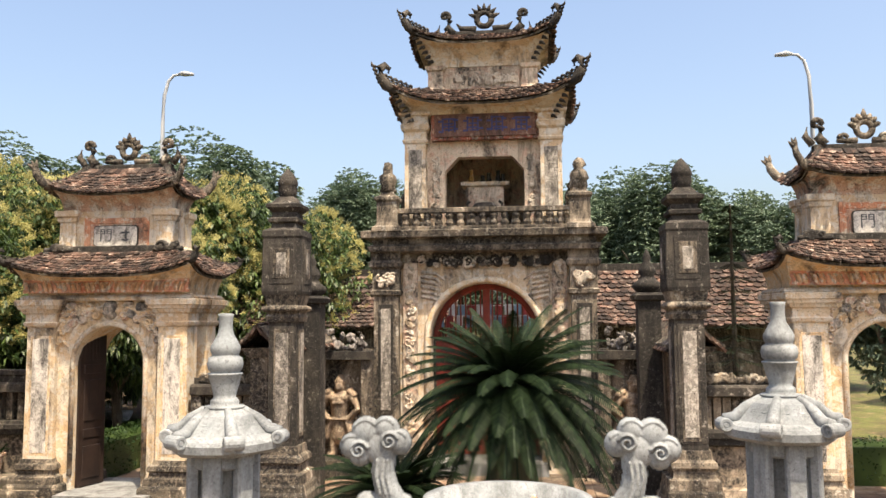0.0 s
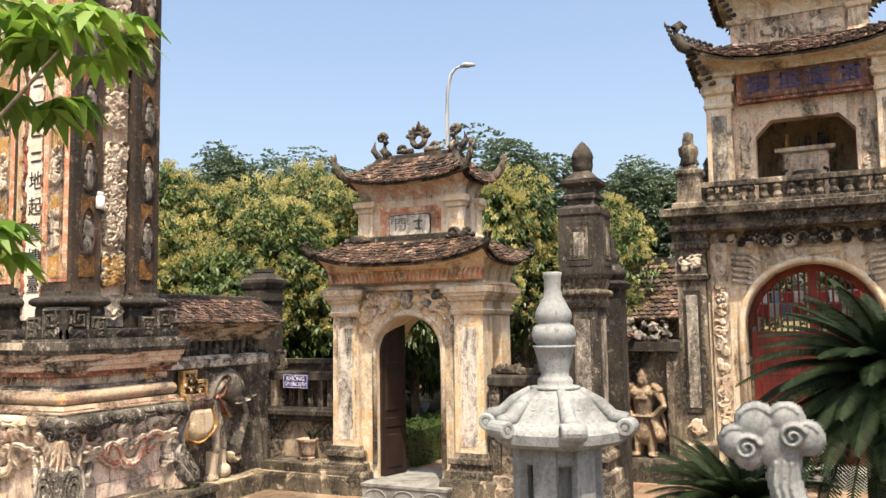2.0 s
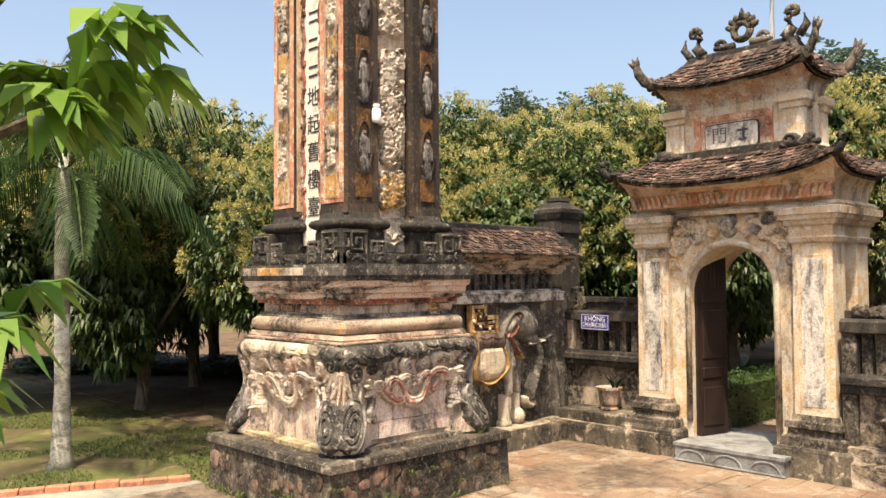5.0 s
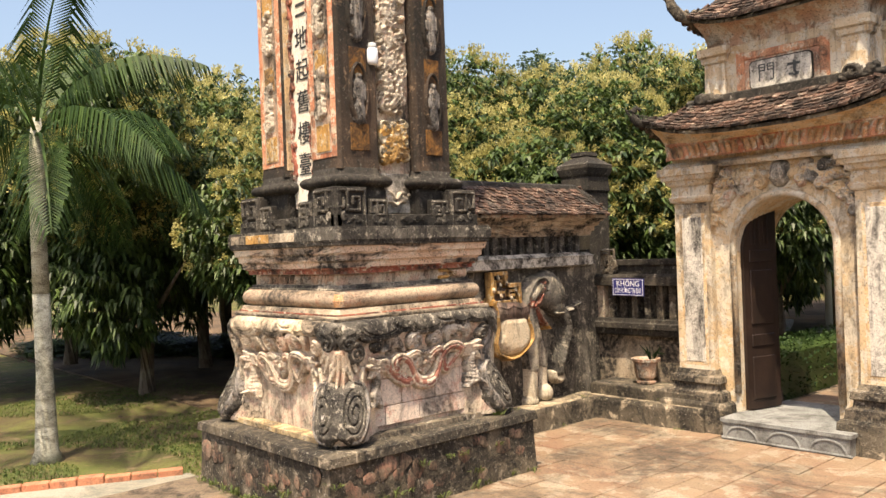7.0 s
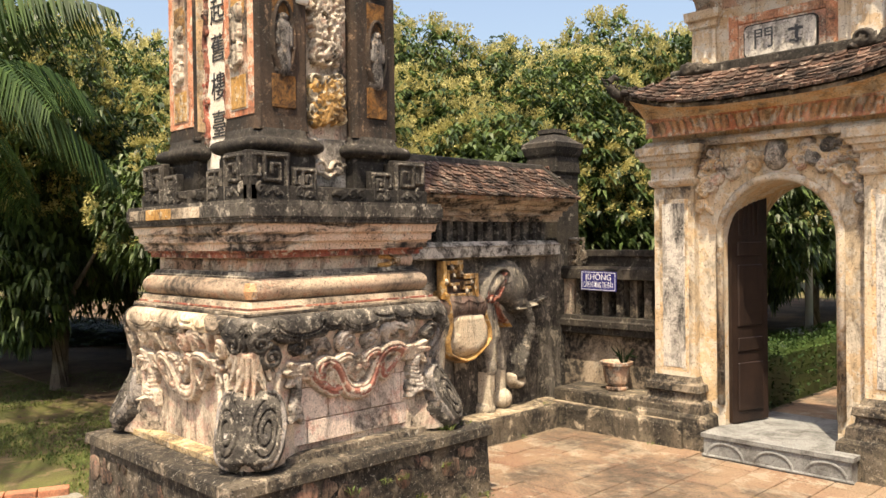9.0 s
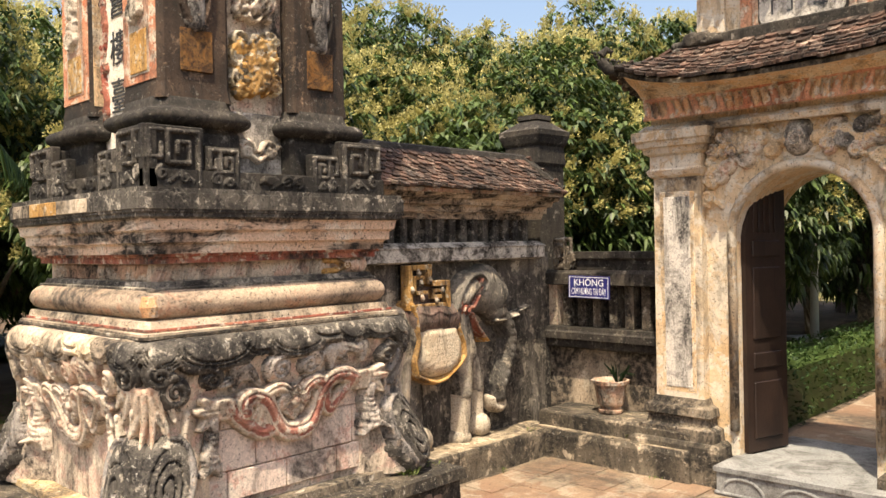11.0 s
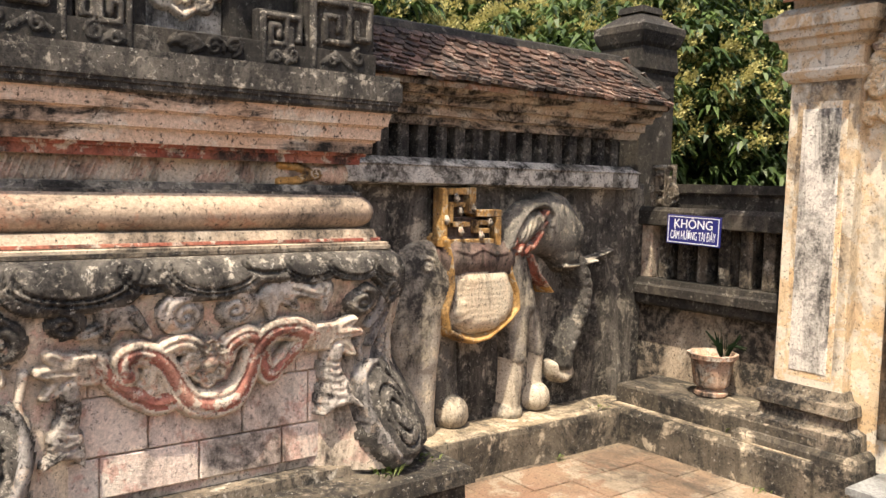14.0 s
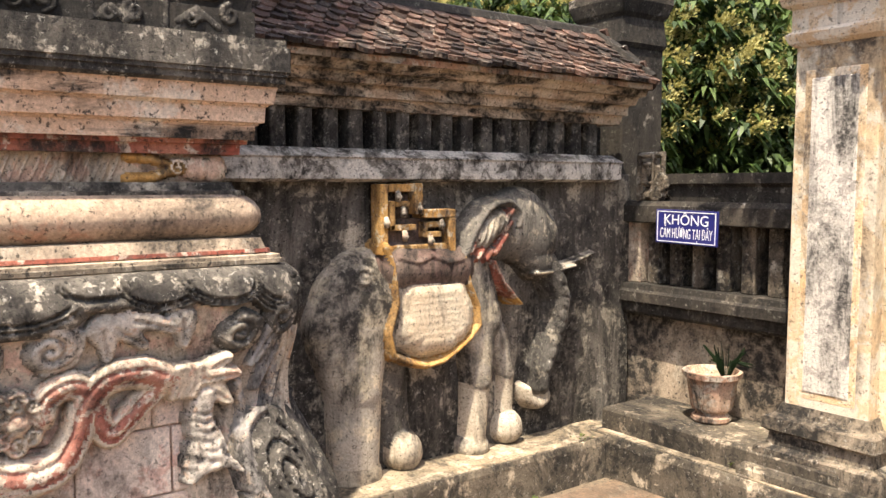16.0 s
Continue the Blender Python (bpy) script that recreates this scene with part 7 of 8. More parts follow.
# ---- side gate details ----
def gate_details(gd, cx, sd, single):
    g, lower, upper = gd
    r_ = random.Random(sd)
    S = lambda x, y, z: SOUTH(x, y - 11.95, z)
    sp = []
    for t in (-1, 1):
        sp += stroke([(t * 0.12, 2.62), (t * 0.3, 2.66), (t * 0.45, 2.58), (t * 0.58, 2.62), (t * 0.70, 2.52), (t * 0.66, 2.40)], 0.05, 0.05, 1, 0.02)
        for x, z in ((0.2, 2.56), (0.27, 2.68), (0.33, 2.58), (0.40, 2.50), (0.44, 2.67), (0.49, 2.57), (0.55, 2.46), (0.58, 2.69), (0.66, 2.6), (0.70, 2.70), (0.68, 2.34), (0.6, 2.38), (0.71, 2.46), (0.70, 2.22)):
            sp += stroke(spiral(t * x, z, 0.06, 0.014, r_.uniform(0, 360), t * 1.3, 12), 0.022, 0.06, r_.choice((0, 0, 0, 1, 2)))
            sp += leaf_tip(t * x, z, t * r_.uniform(-0.11, 0.11), r_.uniform(-0.1, 0.06), 0.03, 0.05, r_.choice((0, 0, 1)))
    sp += [(0, 2.60, 0, 2.68, 0.10, 0.10, 0.075, 2)] + stroke(spiral(0, 2.62, 0.07, 0.01, 0, 2, 16), 0.014, 0.095, 0)
    relief("arch_carving", sp, (-0.78, 0.78, 2.12, 2.78), S(0, 11.55, 0), [M_RIBBON, M_PEACH, M_COLPANEL], g, "coloured stucco scrolls over the arch", 0.010)
    leafrow = []
    for i in range(34):
        u = -1.14 + i * 0.069
        t = 1 if u > 0 else -1
        leafrow += stroke([(u, -0.055), (u + t * 0.012, 0.0), (u + t * 0.035, 0.05)], 0.026, 0.022, i % 3 == 0, 0.012)
    leafrow += stroke([(-1.17, -0.075), (1.17, -0.075)], 0.012, 0.02, 1) + stroke([(-1.17, 0.075), (1.17, 0.075)], 0.010, 0.02, 1)
    relief("cornice_carving", leafrow, (-1.2, 1.2, -0.09, 0.09), facing((0, -0.565, 2.955), (1, 0, 0), (0, -0.8, -0.6)), [M_ORANGE, M_STRIP], g, "row of red-brown painted leaves", step=0.012)
    for i, f_ in enumerate(lower):
        tiles(f_, g, 0.092, 8, r_, single and i == 0)
    for i, f_ in enumerate(upper):
        tiles(f_, g, 0.09, 8, r_, single and i == 0)
    for fns, sz, a, b in ((lower, 0.24, 1.30, 0.77), (upper, 0.38, 0.90, 0.49)):
        for sx in (-1, 1):
            for sy in (-1, 1):
                z = 3.27 if fns is lower else 4.36
                if fns is upper:
                    fish_tail((sx * a, sy * b, z - 0.02), (sx, sy * 0.5, 0), sz, g, M_DARK)
                else:
                    horn((sx * a, sy * b, z), (sx, sy * 0.7, 0), sz if sy < 0 else sz * 0.8, g, M_DARKER)
                top = fns[0](0 if sx < 0 else 1, 1.0)
                p0, p1 = Vector((sx * a, sy * b, z + 0.02)), Vector((top.x, -top.y if sy > 0 else top.y, top.z + 0.03))
                mid = (p0 + p1) / 2 - Vector((0, 0, 0.07))
                part("hip_ridge", tube([p0, mid, p1], [0.045, 0.05, 0.045], 8), M_DARKER, g)
    # crest of scrolls on the lower roof's top edge
    for t in (-1, 1):
        relief("roof_crest", scrolls(0.36, 0.14, 9, r_, 0.06, 0.022, 0.05) + stroke([(-0.18, -0.03), (0.18, -0.03)], 0.035, 0.04), (-0.26, 0.26, -0.09, 0.13), facing((t * 0.80, -0.385, 3.50), (1, 0, 0), (0, -1, 0)), M_DARKER, g, step=0.012)
    lettering("門", 0.20, S(-0.14, 11.627, 3.665), M_FADED, g, "written_character", "faded dark painted character", 0.002)
    # ridge finials
    bm = tube([(0.10 * math.cos(a), 0, 4.93 + 0.10 * math.sin(a)) for a in [2 * math.pi * i / 16 for i in range(17)]], 0.045, 8, up=Vector((0, 1, 0)))
    for i in range(7):
        a = radians(20 + i * 23.3)
        c_, s_ = math.cos(a), math.sin(a)
        L = 0.10 if i == 3 else 0.05
        tube([(0.12 * c_, 0, 4.93 + 0.12 * s_), ((0.17 + L * 0.4) * c_, 0, 4.93 + (0.17 + L * 0.4) * s_), ((0.17 + L) * c_, 0, 4.93 + (0.17 + L) * s_)], [0.05, 0.035, 0.008], 6, bm)
    for t in (-1, 1):
        tube([(t * 0.26 + t * 0.07 * px, 0, 4.81 + 0.06 * pz) for px, pz in spiral(0, 0, 1, 0.2, 180 if t > 0 else 0, 1.1 * -t, 10)], 0.03, 6, bm)
        tube([(t * 0.1, 0, 4.77), (t * 0.35, 0, 4.78)], [0.05, 0.03], 6, bm)
    part("sun_disc_finial", bm, M_DARK, g, "dark flaming disc finial on the ridge", True)
    for t in (-1, 1):
        bm = tube([(t * 0.50, 0, 4.73), (t * 0.58, 0, 4.83), (t * 0.54, 0, 4.95)] + [(t * 0.60 + t * 0.075 * px, 0, 5.01 + 0.075 * pz) for px, pz in spiral(0, 0, 1, 0.2, 215, -1.15, 12)], [0.07, 0.065, 0.05] + [0.04] * 8 + [0.03] * 5, 8)
        tube([(t * 0.66, 0, 4.73), (t * 0.75, 0, 4.85), (t * 0.72, 0, 4.97)], [0.05, 0.045, 0.012], 6, bm)
        part("ridge_tail", bm, M_DARK, g, "curled dragon-tail ridge end", True)


gate_details(GL, -4.86, 21, True)
gate_details(GR, 5.27, 22, False)

# door leaf of the left gate, swung inwards
door = thing("door_1", "dark brown panelled door leaf standing open in the gate", "door", at=(-5.33, 11.62, 0.22))
bm = bmesh.new()
prof = [(0, 0)] + [(0.47 * i / 8, 1.70 + 0.47 * math.sin(math.acos(1 - i / 8))) for i in range(9)] + [(0.47, 0)]
f = [bm.verts.new((x, -0.02, z)) for x, z in prof]
b = [bm.verts.new((x, 0.02, z)) for x, z in prof]
for i in range(len(prof)):
    j = (i + 1) % len(prof)
    bm.faces.new((f[i], f[j], b[j], b[i]))
bm.faces.new(f[::-1]), bm.faces.new(b)
part("leaf", bm, M_WOOD, door)
for z0, z1 in ((0.1, 0.55), (0.65, 0.78), (0.88, 1.45), (1.53, 1.66)):
    part("raised_panel", B(0.07, 0.40, -0.034, -0.018, z0, z1, bev=0.01), M_WOOD, door)
for k in range(5):
    part("slat", B(0.09 + 0.062 * k, 0.12 + 0.062 * k, -0.03, -0.018, 1.72, 2.0 if k < 1 else 2.06, bev=0.003), M_WOOD, door)
door.rotation_euler.z = radians(74)
step1 = thing("gate_step", "grey carved stone doorstep before the gate", "step", at=(-4.745, 11.35, 0))
part("slab", loft([(-0.04, 0.615, 0.24), (0.17, 0.615, 0.24), (0.175, 0.635, 0.255), (0.21, 0.635, 0.255)], 0, 0.05), M_STEP, step1)
relief("step_carving", [s_ for t in (-0.42, 0, 0.42) for s_ in stroke([(t + 0.16 * math.cos(a), 0.02 + 0.12 * math.sin(a)) for a in [math.pi * i / 10 for i in range(11)]], 0.014, 0.01) + stroke([(t - 0.2, 0.015), (t + 0.2, 0.015)], 0.012, 0.01)], (-0.66, 0.66, 0.0, 0.165), facing((0, -0.19, 0), (1, 0, 0), (0, -1, 0)), M_STEP, step1, step=0.008)
part("threshold_slab", B(-0.56, 0.56, 0.28, 1.1, 0.0, 0.205), M_STEP, step1)

# ---- main gate details ----
for fns, w in ((MG1, 0.125), (MG2, 0.125)):
    for i, f_ in enumerate(fns):
        tiles(f_, gate, w * 0.78, 8, rng, i == 0)
for fns, a, b, z, sz in ((MG1, 1.43, 1.24, 6.24, 0.50), (MG2, 1.13, 0.93, 7.32, 0.40)):
    for sx in (-1, 1):
        for sy in (-1, 1):
            horn((sx * a, 0.88 + sy * b, z), (sx, sy * 0.8, 0), sz, gate, M_DARKER)
            top = fns[0](0 if sx < 0 else 1, 1.0)
            p0, p1 = Vector((sx * a, 0.88 + sy * b, z + 0.02)), Vector((top.x, 0.88 + (0.88 - top.y) if sy > 0 else top.y, top.z + 0.03))
            part("hip_ridge", tube([p0, (p0 + p1) / 2 - Vector((0, 0, 0.10)), p1], [0.05, 0.06, 0.05], 8), M_DARKER, gate)
            bm = bmesh.new()
            # spined beard under the corner
            for k in range(7):
                q = Vector((sx * (a - 0.02 - 0.045 * k), 0.88 + sy * (b - 0.02 - 0.03 * k), z - 0.02 - 0.075 * k))
                tube([q, q + Vector((sx * 0.05, sy * 0.03, -0.02)), q + Vector((sx * 0.09, sy * 0.05, -0.06))], [0.035, 0.028, 0.005], 5, bm)
            part("eave_spines", bm, M_DARKER, gate, "row of small dark spines under the eave corner")
bm = tube([(0.13 * math.cos(a), 0.88, 7.82 + 0.13 * math.sin(a)) for a in [2 * math.pi * i / 16 for i in range(17)]], 0.055, 8, up=Vector((0, 1, 0)))
for i in range(7):
    a = radians(20 + i * 23.3)
    tube([(0.15 * math.cos(a), 0.88, 7.82 + 0.15 * math.sin(a)), (0.30 * math.cos(a), 0.88, 7.82 + 0.30 * math.sin(a))], [0.06, 0.008], 6, bm)
for t in (-1, 1):
    tube([(t * 0.15, 0.88, 7.62), (t * 0.42, 0.88, 7.66), (t * 0.5, 0.88, 7.76)], [0.08, 0.05, 0.01], 6, bm)
G("sun_disc_finial", bm, M_DARKER, "dark flaming disc finial on the ridge", True)
for t in (-1, 1):
    bm = tube([(t * 0.55, 0.88, 7.56), (t * 0.66, 0.88, 7.68), (t * 0.62, 0.88, 7.82)] + [(t * 0.70 + t * 0.08 * px, 0.88, 7.9 + 0.08 * pz) for px, pz in spiral(0, 0, 1, 0.2, 215, -1.15, 12)], [0.08, 0.075, 0.06] + [0.045] * 8 + [0.03] * 5, 8)
    tube([(t * 0.72, 0.88, 7.52), (t * 0.84, 0.88, 7.6), (t * 0.80, 0.88, 7.74)], [0.06, 0.05, 0.012], 6, bm)
    G("ridge_tail", bm, M_DARKER, "curled dragon-tail ridge end", True)
GS = lambda x, y, z: SOUTH(x, y, z)
for t in (-1, 1):
    relief("carved_strip", scrolls(0.2, 2.9, 110, rng, 0.055, 0.018, 0.035, 2), (-0.12, 0.12, -1.5, 1.5), GS(t * 1.22, 0.0, 2.0), [M_PALE, M_PLASTER], gate, "cream carved scroll strip", 0.013)
    relief("capital_carving", scrolls(0.36, 0.28, 16, rng, 0.06, 0.02, 0.05), (-0.2, 0.2, -0.16, 0.16), GS(t * 1.60, -0.17, 3.12), M_RELIEF, gate, step=0.013)
    relief("foot_carving", scrolls(0.34, 0.3, 14, rng, 0.06, 0.02, 0.03), (-0.2, 0.2, -0.17, 0.17), GS(t * 1.60, -0.155, 0.74), M_PALE, gate, step=0.013)
    sp = []
    for k in range(6):
        sp += stroke([(t * 1.02, 3.25 - 0.08 * k), (t * (0.80 - 0.02 * k), 3.22 - 0.09 * k), (t * (0.66 + 0.045 * k), 3.12 - 0.10 * k)], 0.028, 0.05, 0, 0.012)
    relief("spandrel_carving", sp, (-1.1, 1.1, 2.3, 3.36), GS(0, 0.05, 0), M_RELIEF, gate, "dark feathered spandrel carving", 0.014)
    relief("upper_strip", scrolls(0.17, 1.05, 40, rng, 0.05, 0.017, 0.03), (-0.1, 0.1, -0.55, 0.55), GS(t * 0.80 + 0.01, 0.12, 4.72), M_RELIEF, gate, step=0.013)
relief("frieze_carving", scrolls(2.3, 0.22, 60, rng, 0.07, 0.022, 0.05, 2), (-1.2, 1.2, -0.13, 0.13), GS(0, -0.02, 3.42), [M_RELIEF, M_DARKER], gate, "black and white carved frieze", 0.014)
relief("arch_top_carving", scrolls(1.1, 0.1, 24, rng, 0.05, 0.016, 0.03), (-0.6, 0.6, -0.07, 0.07), GS(0, 0.05, 3.24), M_PLASTER, gate, step=0.013)
relief("top_panel_carving", scrolls(1.12, 0.26, 70, rng, 0.055, 0.016, 0.03), (-0.58, 0.58, -0.14, 0.14), GS(0.02, 0.235, 6.53), M_RELIEF, gate, "white carved dragon panel", 0.012)

# ---- vegetation ----
def leaf_quads(V, F, p, d, side, L, w, droop=0.25):
    """One folded leaf from p along d."""
    up = d.cross(side).normalized()
    m1, tip = p + d * (L * 0.5), p + d * L - Vector((0, 0, droop * L))
    o = len(V)
    V.extend([p[:], (m1 + side * w - up * w * 0.3)[:], tip[:], (m1 - side * w - up * w * 0.3)[:]])
    F.append((o, o + 1, o + 2, o + 3))


def crown_mesh(name, seed, n, shape, leaf, width, per, mats, flowers=0.0, droop=0.5, inner=0.55):
    """A crown: clusters of drooping leaves through a lumpy outline, with flower sprays on the outside."""
    r_ = random.Random(seed)
    V, F, I = [], [], []
    lumps = [(Vector((r_.uniform(-0.55, 0.55), r_.uniform(-0.55, 0.55), r_.uniform(-0.5, 0.6))), r_.uniform(0.32, 0.55)) for _ in range(18)]
    sx, sy, sz = shape
    for k in range(n):
        c, rad = r_.choice(lumps)
        q = Vector((r_.gauss(0, 1), r_.gauss(0, 1), r_.gauss(0, 1))).normalized()
        depth = 1 - (r_.random() ** 2) * inner
        u = c + q * rad * depth
        p = Vector((u.x * sx, u.y * sy, u.z * sz))
        outd = Vector((u.x, u.y, u.z * 0.7 + 0.15)).normalized()
        fl = flowers and depth > 0.86 and outd.z > 0.0 and noise.noise(u * 2.6 + Vector((seed, 0, 0))) > 0.25 - flowers
        if fl:
            for j in range(46):
                d = (outd + Vector((r_.uniform(-0.7, 0.7), r_.uniform(-0.7, 0.7), r_.uniform(-0.3, 0.7)))).normalized()
                s = d.cross(Vector((r_.uniform(-1, 1), r_.uniform(-1, 1), r_.uniform(-1, 1)))).normalized()
                f0 = len(F)
                leaf_quads(V, F, p + outd * 0.07 + d * r_.uniform(0, 0.16), d, s, leaf * 0.18, width * 0.5, 0.0)
                I += [1] * (len(F) - f0)
        for j in range(per):
            a = r_.uniform(0, 2 * math.pi)
            d = (outd * 0.7 + Vector((math.cos(a), math.sin(a), r_.uniform(-0.5, 0.3)))).normalized()
            s = d.cross(Vector((r_.uniform(-0.4, 0.4), r_.uniform(-0.4, 0.4), 1))).normalized()
            f0 = len(F)
            leaf_quads(V, F, p + d * 0.03, d, s, leaf * r_.uniform(0.7, 1.15), width, droop)
            I += [0] * (len(F) - f0)
    me = bpy.data.meshes.new(name)
    me.from_pydata(V, [], F)
    for m in mats:
        me.materials.append(m)
    me.polygons.foreach_set("material_index", I)
    return me


def limbs(seed, h, spread, r0, bm=None):
    r_ = random.Random(seed)
    bm = tube([(0, 0, -0.1), (0.05, 0.02, h * 0.3), (0.0, 0.05, h * 0.6), (0.02, 0.0, h)], [r0 * 1.25, r0, r0 * 0.85, r0 * 0.6], 9)
    for i in range(6):
        a = i * 1.05 + r_.random() * 0.5
        z = h * r_.uniform(0.35, 0.8)
        tube([(0, 0, z), (spread * 0.4 * math.cos(a), spread * 0.4 * math.sin(a), z + h * 0.25), (spread * math.cos(a), spread * math.sin(a), z + h * r_.uniform(0.4, 0.7))], [r0 * 0.5, r0 * 0.35, r0 * 0.1], 6, bm)
    return bm


def make_tree(name, label, cat, group, at, crown_data, trunk_bm, crown_z, bark=None):
    t = thing(name, label, cat, group, at)
    part("trunk", trunk_bm, bark or M_BARK, t)
    c = new("crown", crown_data)
    c.parent = t
    c.location.z = crown_z
    return t


mango_a = crown_mesh("mango_crown", 1, 6200, (2.3, 2.3, 2.25), 0.20, 0.027, 7, [M_LEAF, M_FLOWER], 0.44)
mango_b = crown_mesh("mango_crown", 2, 6200, (2.5, 2.2, 2.25), 0.20, 0.027, 7, [M_LEAF, M_FLOWER], 0.38)
MANGO = "mango tree with dark leaves and yellow flower sprays"
mt = make_tree("mango_tree", MANGO, "tree", "mango trees", (-9.75, 13.9, 0), mango_a, limbs(1, 2.0, 1.5, 0.12), 2.5)
mt2 = make_tree("mango_tree", MANGO, "tree", "mango trees", (-12.4, 11.3, 0), mango_b, limbs(2, 2.0, 1.5, 0.12), 2.5)
for i, (x, y, rz, sc) in enumerate([(-10.9, 10.3, 40, 0.78), (-13.6, 8.6, 100, 0.95), (-15.5, 10.5, 200, 1.0), (-12.6, 14.6, 150, 1.0), (-7.3, 16.4, 75, 0.85), (-10.4, 17.4, 250, 1.05), (-14.8, 13.8, 20, 1.1), (-16.5, 6.8, 310, 1.0), (-13.2, 18.0, 120, 1.1), (-8.0, 20.5, 190, 1.1), (-17.5, 12.0, 220, 1.15), (-5.2, 21.5, 290, 0.95), (-18.5, 9.0, 10, 1.1), (-11.8, 21.5, 60, 1.15)]):
    o = copy_thing(mt if i % 2 else mt2, pose(x, y, 0, 0, 0, rz))
    o.scale = (sc, sc, sc * 1.18)

scrub_mesh = crown_mesh("scrub", 12, 900, (1.5, 0.8, 0.75), 0.16, 0.026, 7, [M_LEAF], droop=0.3)
for i in range(22):
    rs_ = random.Random(300 + i)
    o = new("bush", scrub_mesh)
    o.location = (-20.5 + 0.62 * i + rs_.uniform(-0.3, 0.3), 9.5 + 0.42 * i + rs_.uniform(-0.5, 0.5), 0.12)
    o.rotation_euler.z = 0.6 + rs_.uniform(-0.4, 0.4)
    o.scale = (1, 1, rs_.uniform(0.3, 0.55))
    tagged(o, "low dark leafy bush in the shade behind the mango trees", "bush", "bushes under the trees")

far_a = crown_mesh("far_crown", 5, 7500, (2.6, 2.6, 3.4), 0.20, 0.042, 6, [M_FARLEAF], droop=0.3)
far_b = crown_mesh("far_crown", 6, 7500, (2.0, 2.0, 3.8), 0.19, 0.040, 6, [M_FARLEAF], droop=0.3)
FAR = "tall dark green broad-crowned tree behind the temple"
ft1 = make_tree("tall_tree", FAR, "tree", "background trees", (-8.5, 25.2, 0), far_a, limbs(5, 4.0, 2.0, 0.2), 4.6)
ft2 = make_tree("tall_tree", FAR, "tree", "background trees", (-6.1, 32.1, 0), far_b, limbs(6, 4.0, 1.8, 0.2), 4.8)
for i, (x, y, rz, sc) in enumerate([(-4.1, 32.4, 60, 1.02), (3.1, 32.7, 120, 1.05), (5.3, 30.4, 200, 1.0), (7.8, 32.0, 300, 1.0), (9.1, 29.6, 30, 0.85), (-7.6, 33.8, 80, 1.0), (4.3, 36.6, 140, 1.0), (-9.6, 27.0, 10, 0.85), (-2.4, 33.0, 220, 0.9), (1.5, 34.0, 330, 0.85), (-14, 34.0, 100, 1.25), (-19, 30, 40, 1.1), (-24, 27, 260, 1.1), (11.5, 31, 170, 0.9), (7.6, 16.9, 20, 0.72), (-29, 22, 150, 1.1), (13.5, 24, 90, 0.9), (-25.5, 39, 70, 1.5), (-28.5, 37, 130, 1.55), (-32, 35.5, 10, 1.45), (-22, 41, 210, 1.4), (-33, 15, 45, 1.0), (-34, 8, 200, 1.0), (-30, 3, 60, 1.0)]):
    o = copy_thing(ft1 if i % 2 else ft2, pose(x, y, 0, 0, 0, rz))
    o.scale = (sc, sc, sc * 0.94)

# layered dark conifer beside the column
con = thing("conifer", "dark layered conifer behind the balustrade", "tree", at=(4.15, 14.6, 0))
con.scale = (0.75, 0.75, 1.2)
part("trunk", tube([(0, 0, 0), (0, 0, 3.6)], [0.09, 0.02], 8), M_BARK, con)
V, F = [], []
rc = random.Random(9)
for k in range(19):
    z = 0.7 + 0.16 * k
    R = 0.85 * (1 - k / 22)
    for i in range(9):
        a = i * 0.7 + k * 0.37
        for j in range(9):
            q = Vector((R * (j + 1) / 9 * math.cos(a), R * (j + 1) / 9 * math.sin(a), z - 0.12 * (j / 9) + 0.05 * (j / 9) ** 2))
            for s in (-1, 1):
                d = (Vector((math.cos(a), math.sin(a), 0.1)) + s * 0.9 * Vector((-math.sin(a), math.cos(a), 0))).normalized()
                leaf_quads(V, F, q, d, Vector((0, 0, 1)).cross(d).normalized(), 0.13, 0.022, 0.15)
raw("foliage", V, F, M_CYCAD, con)

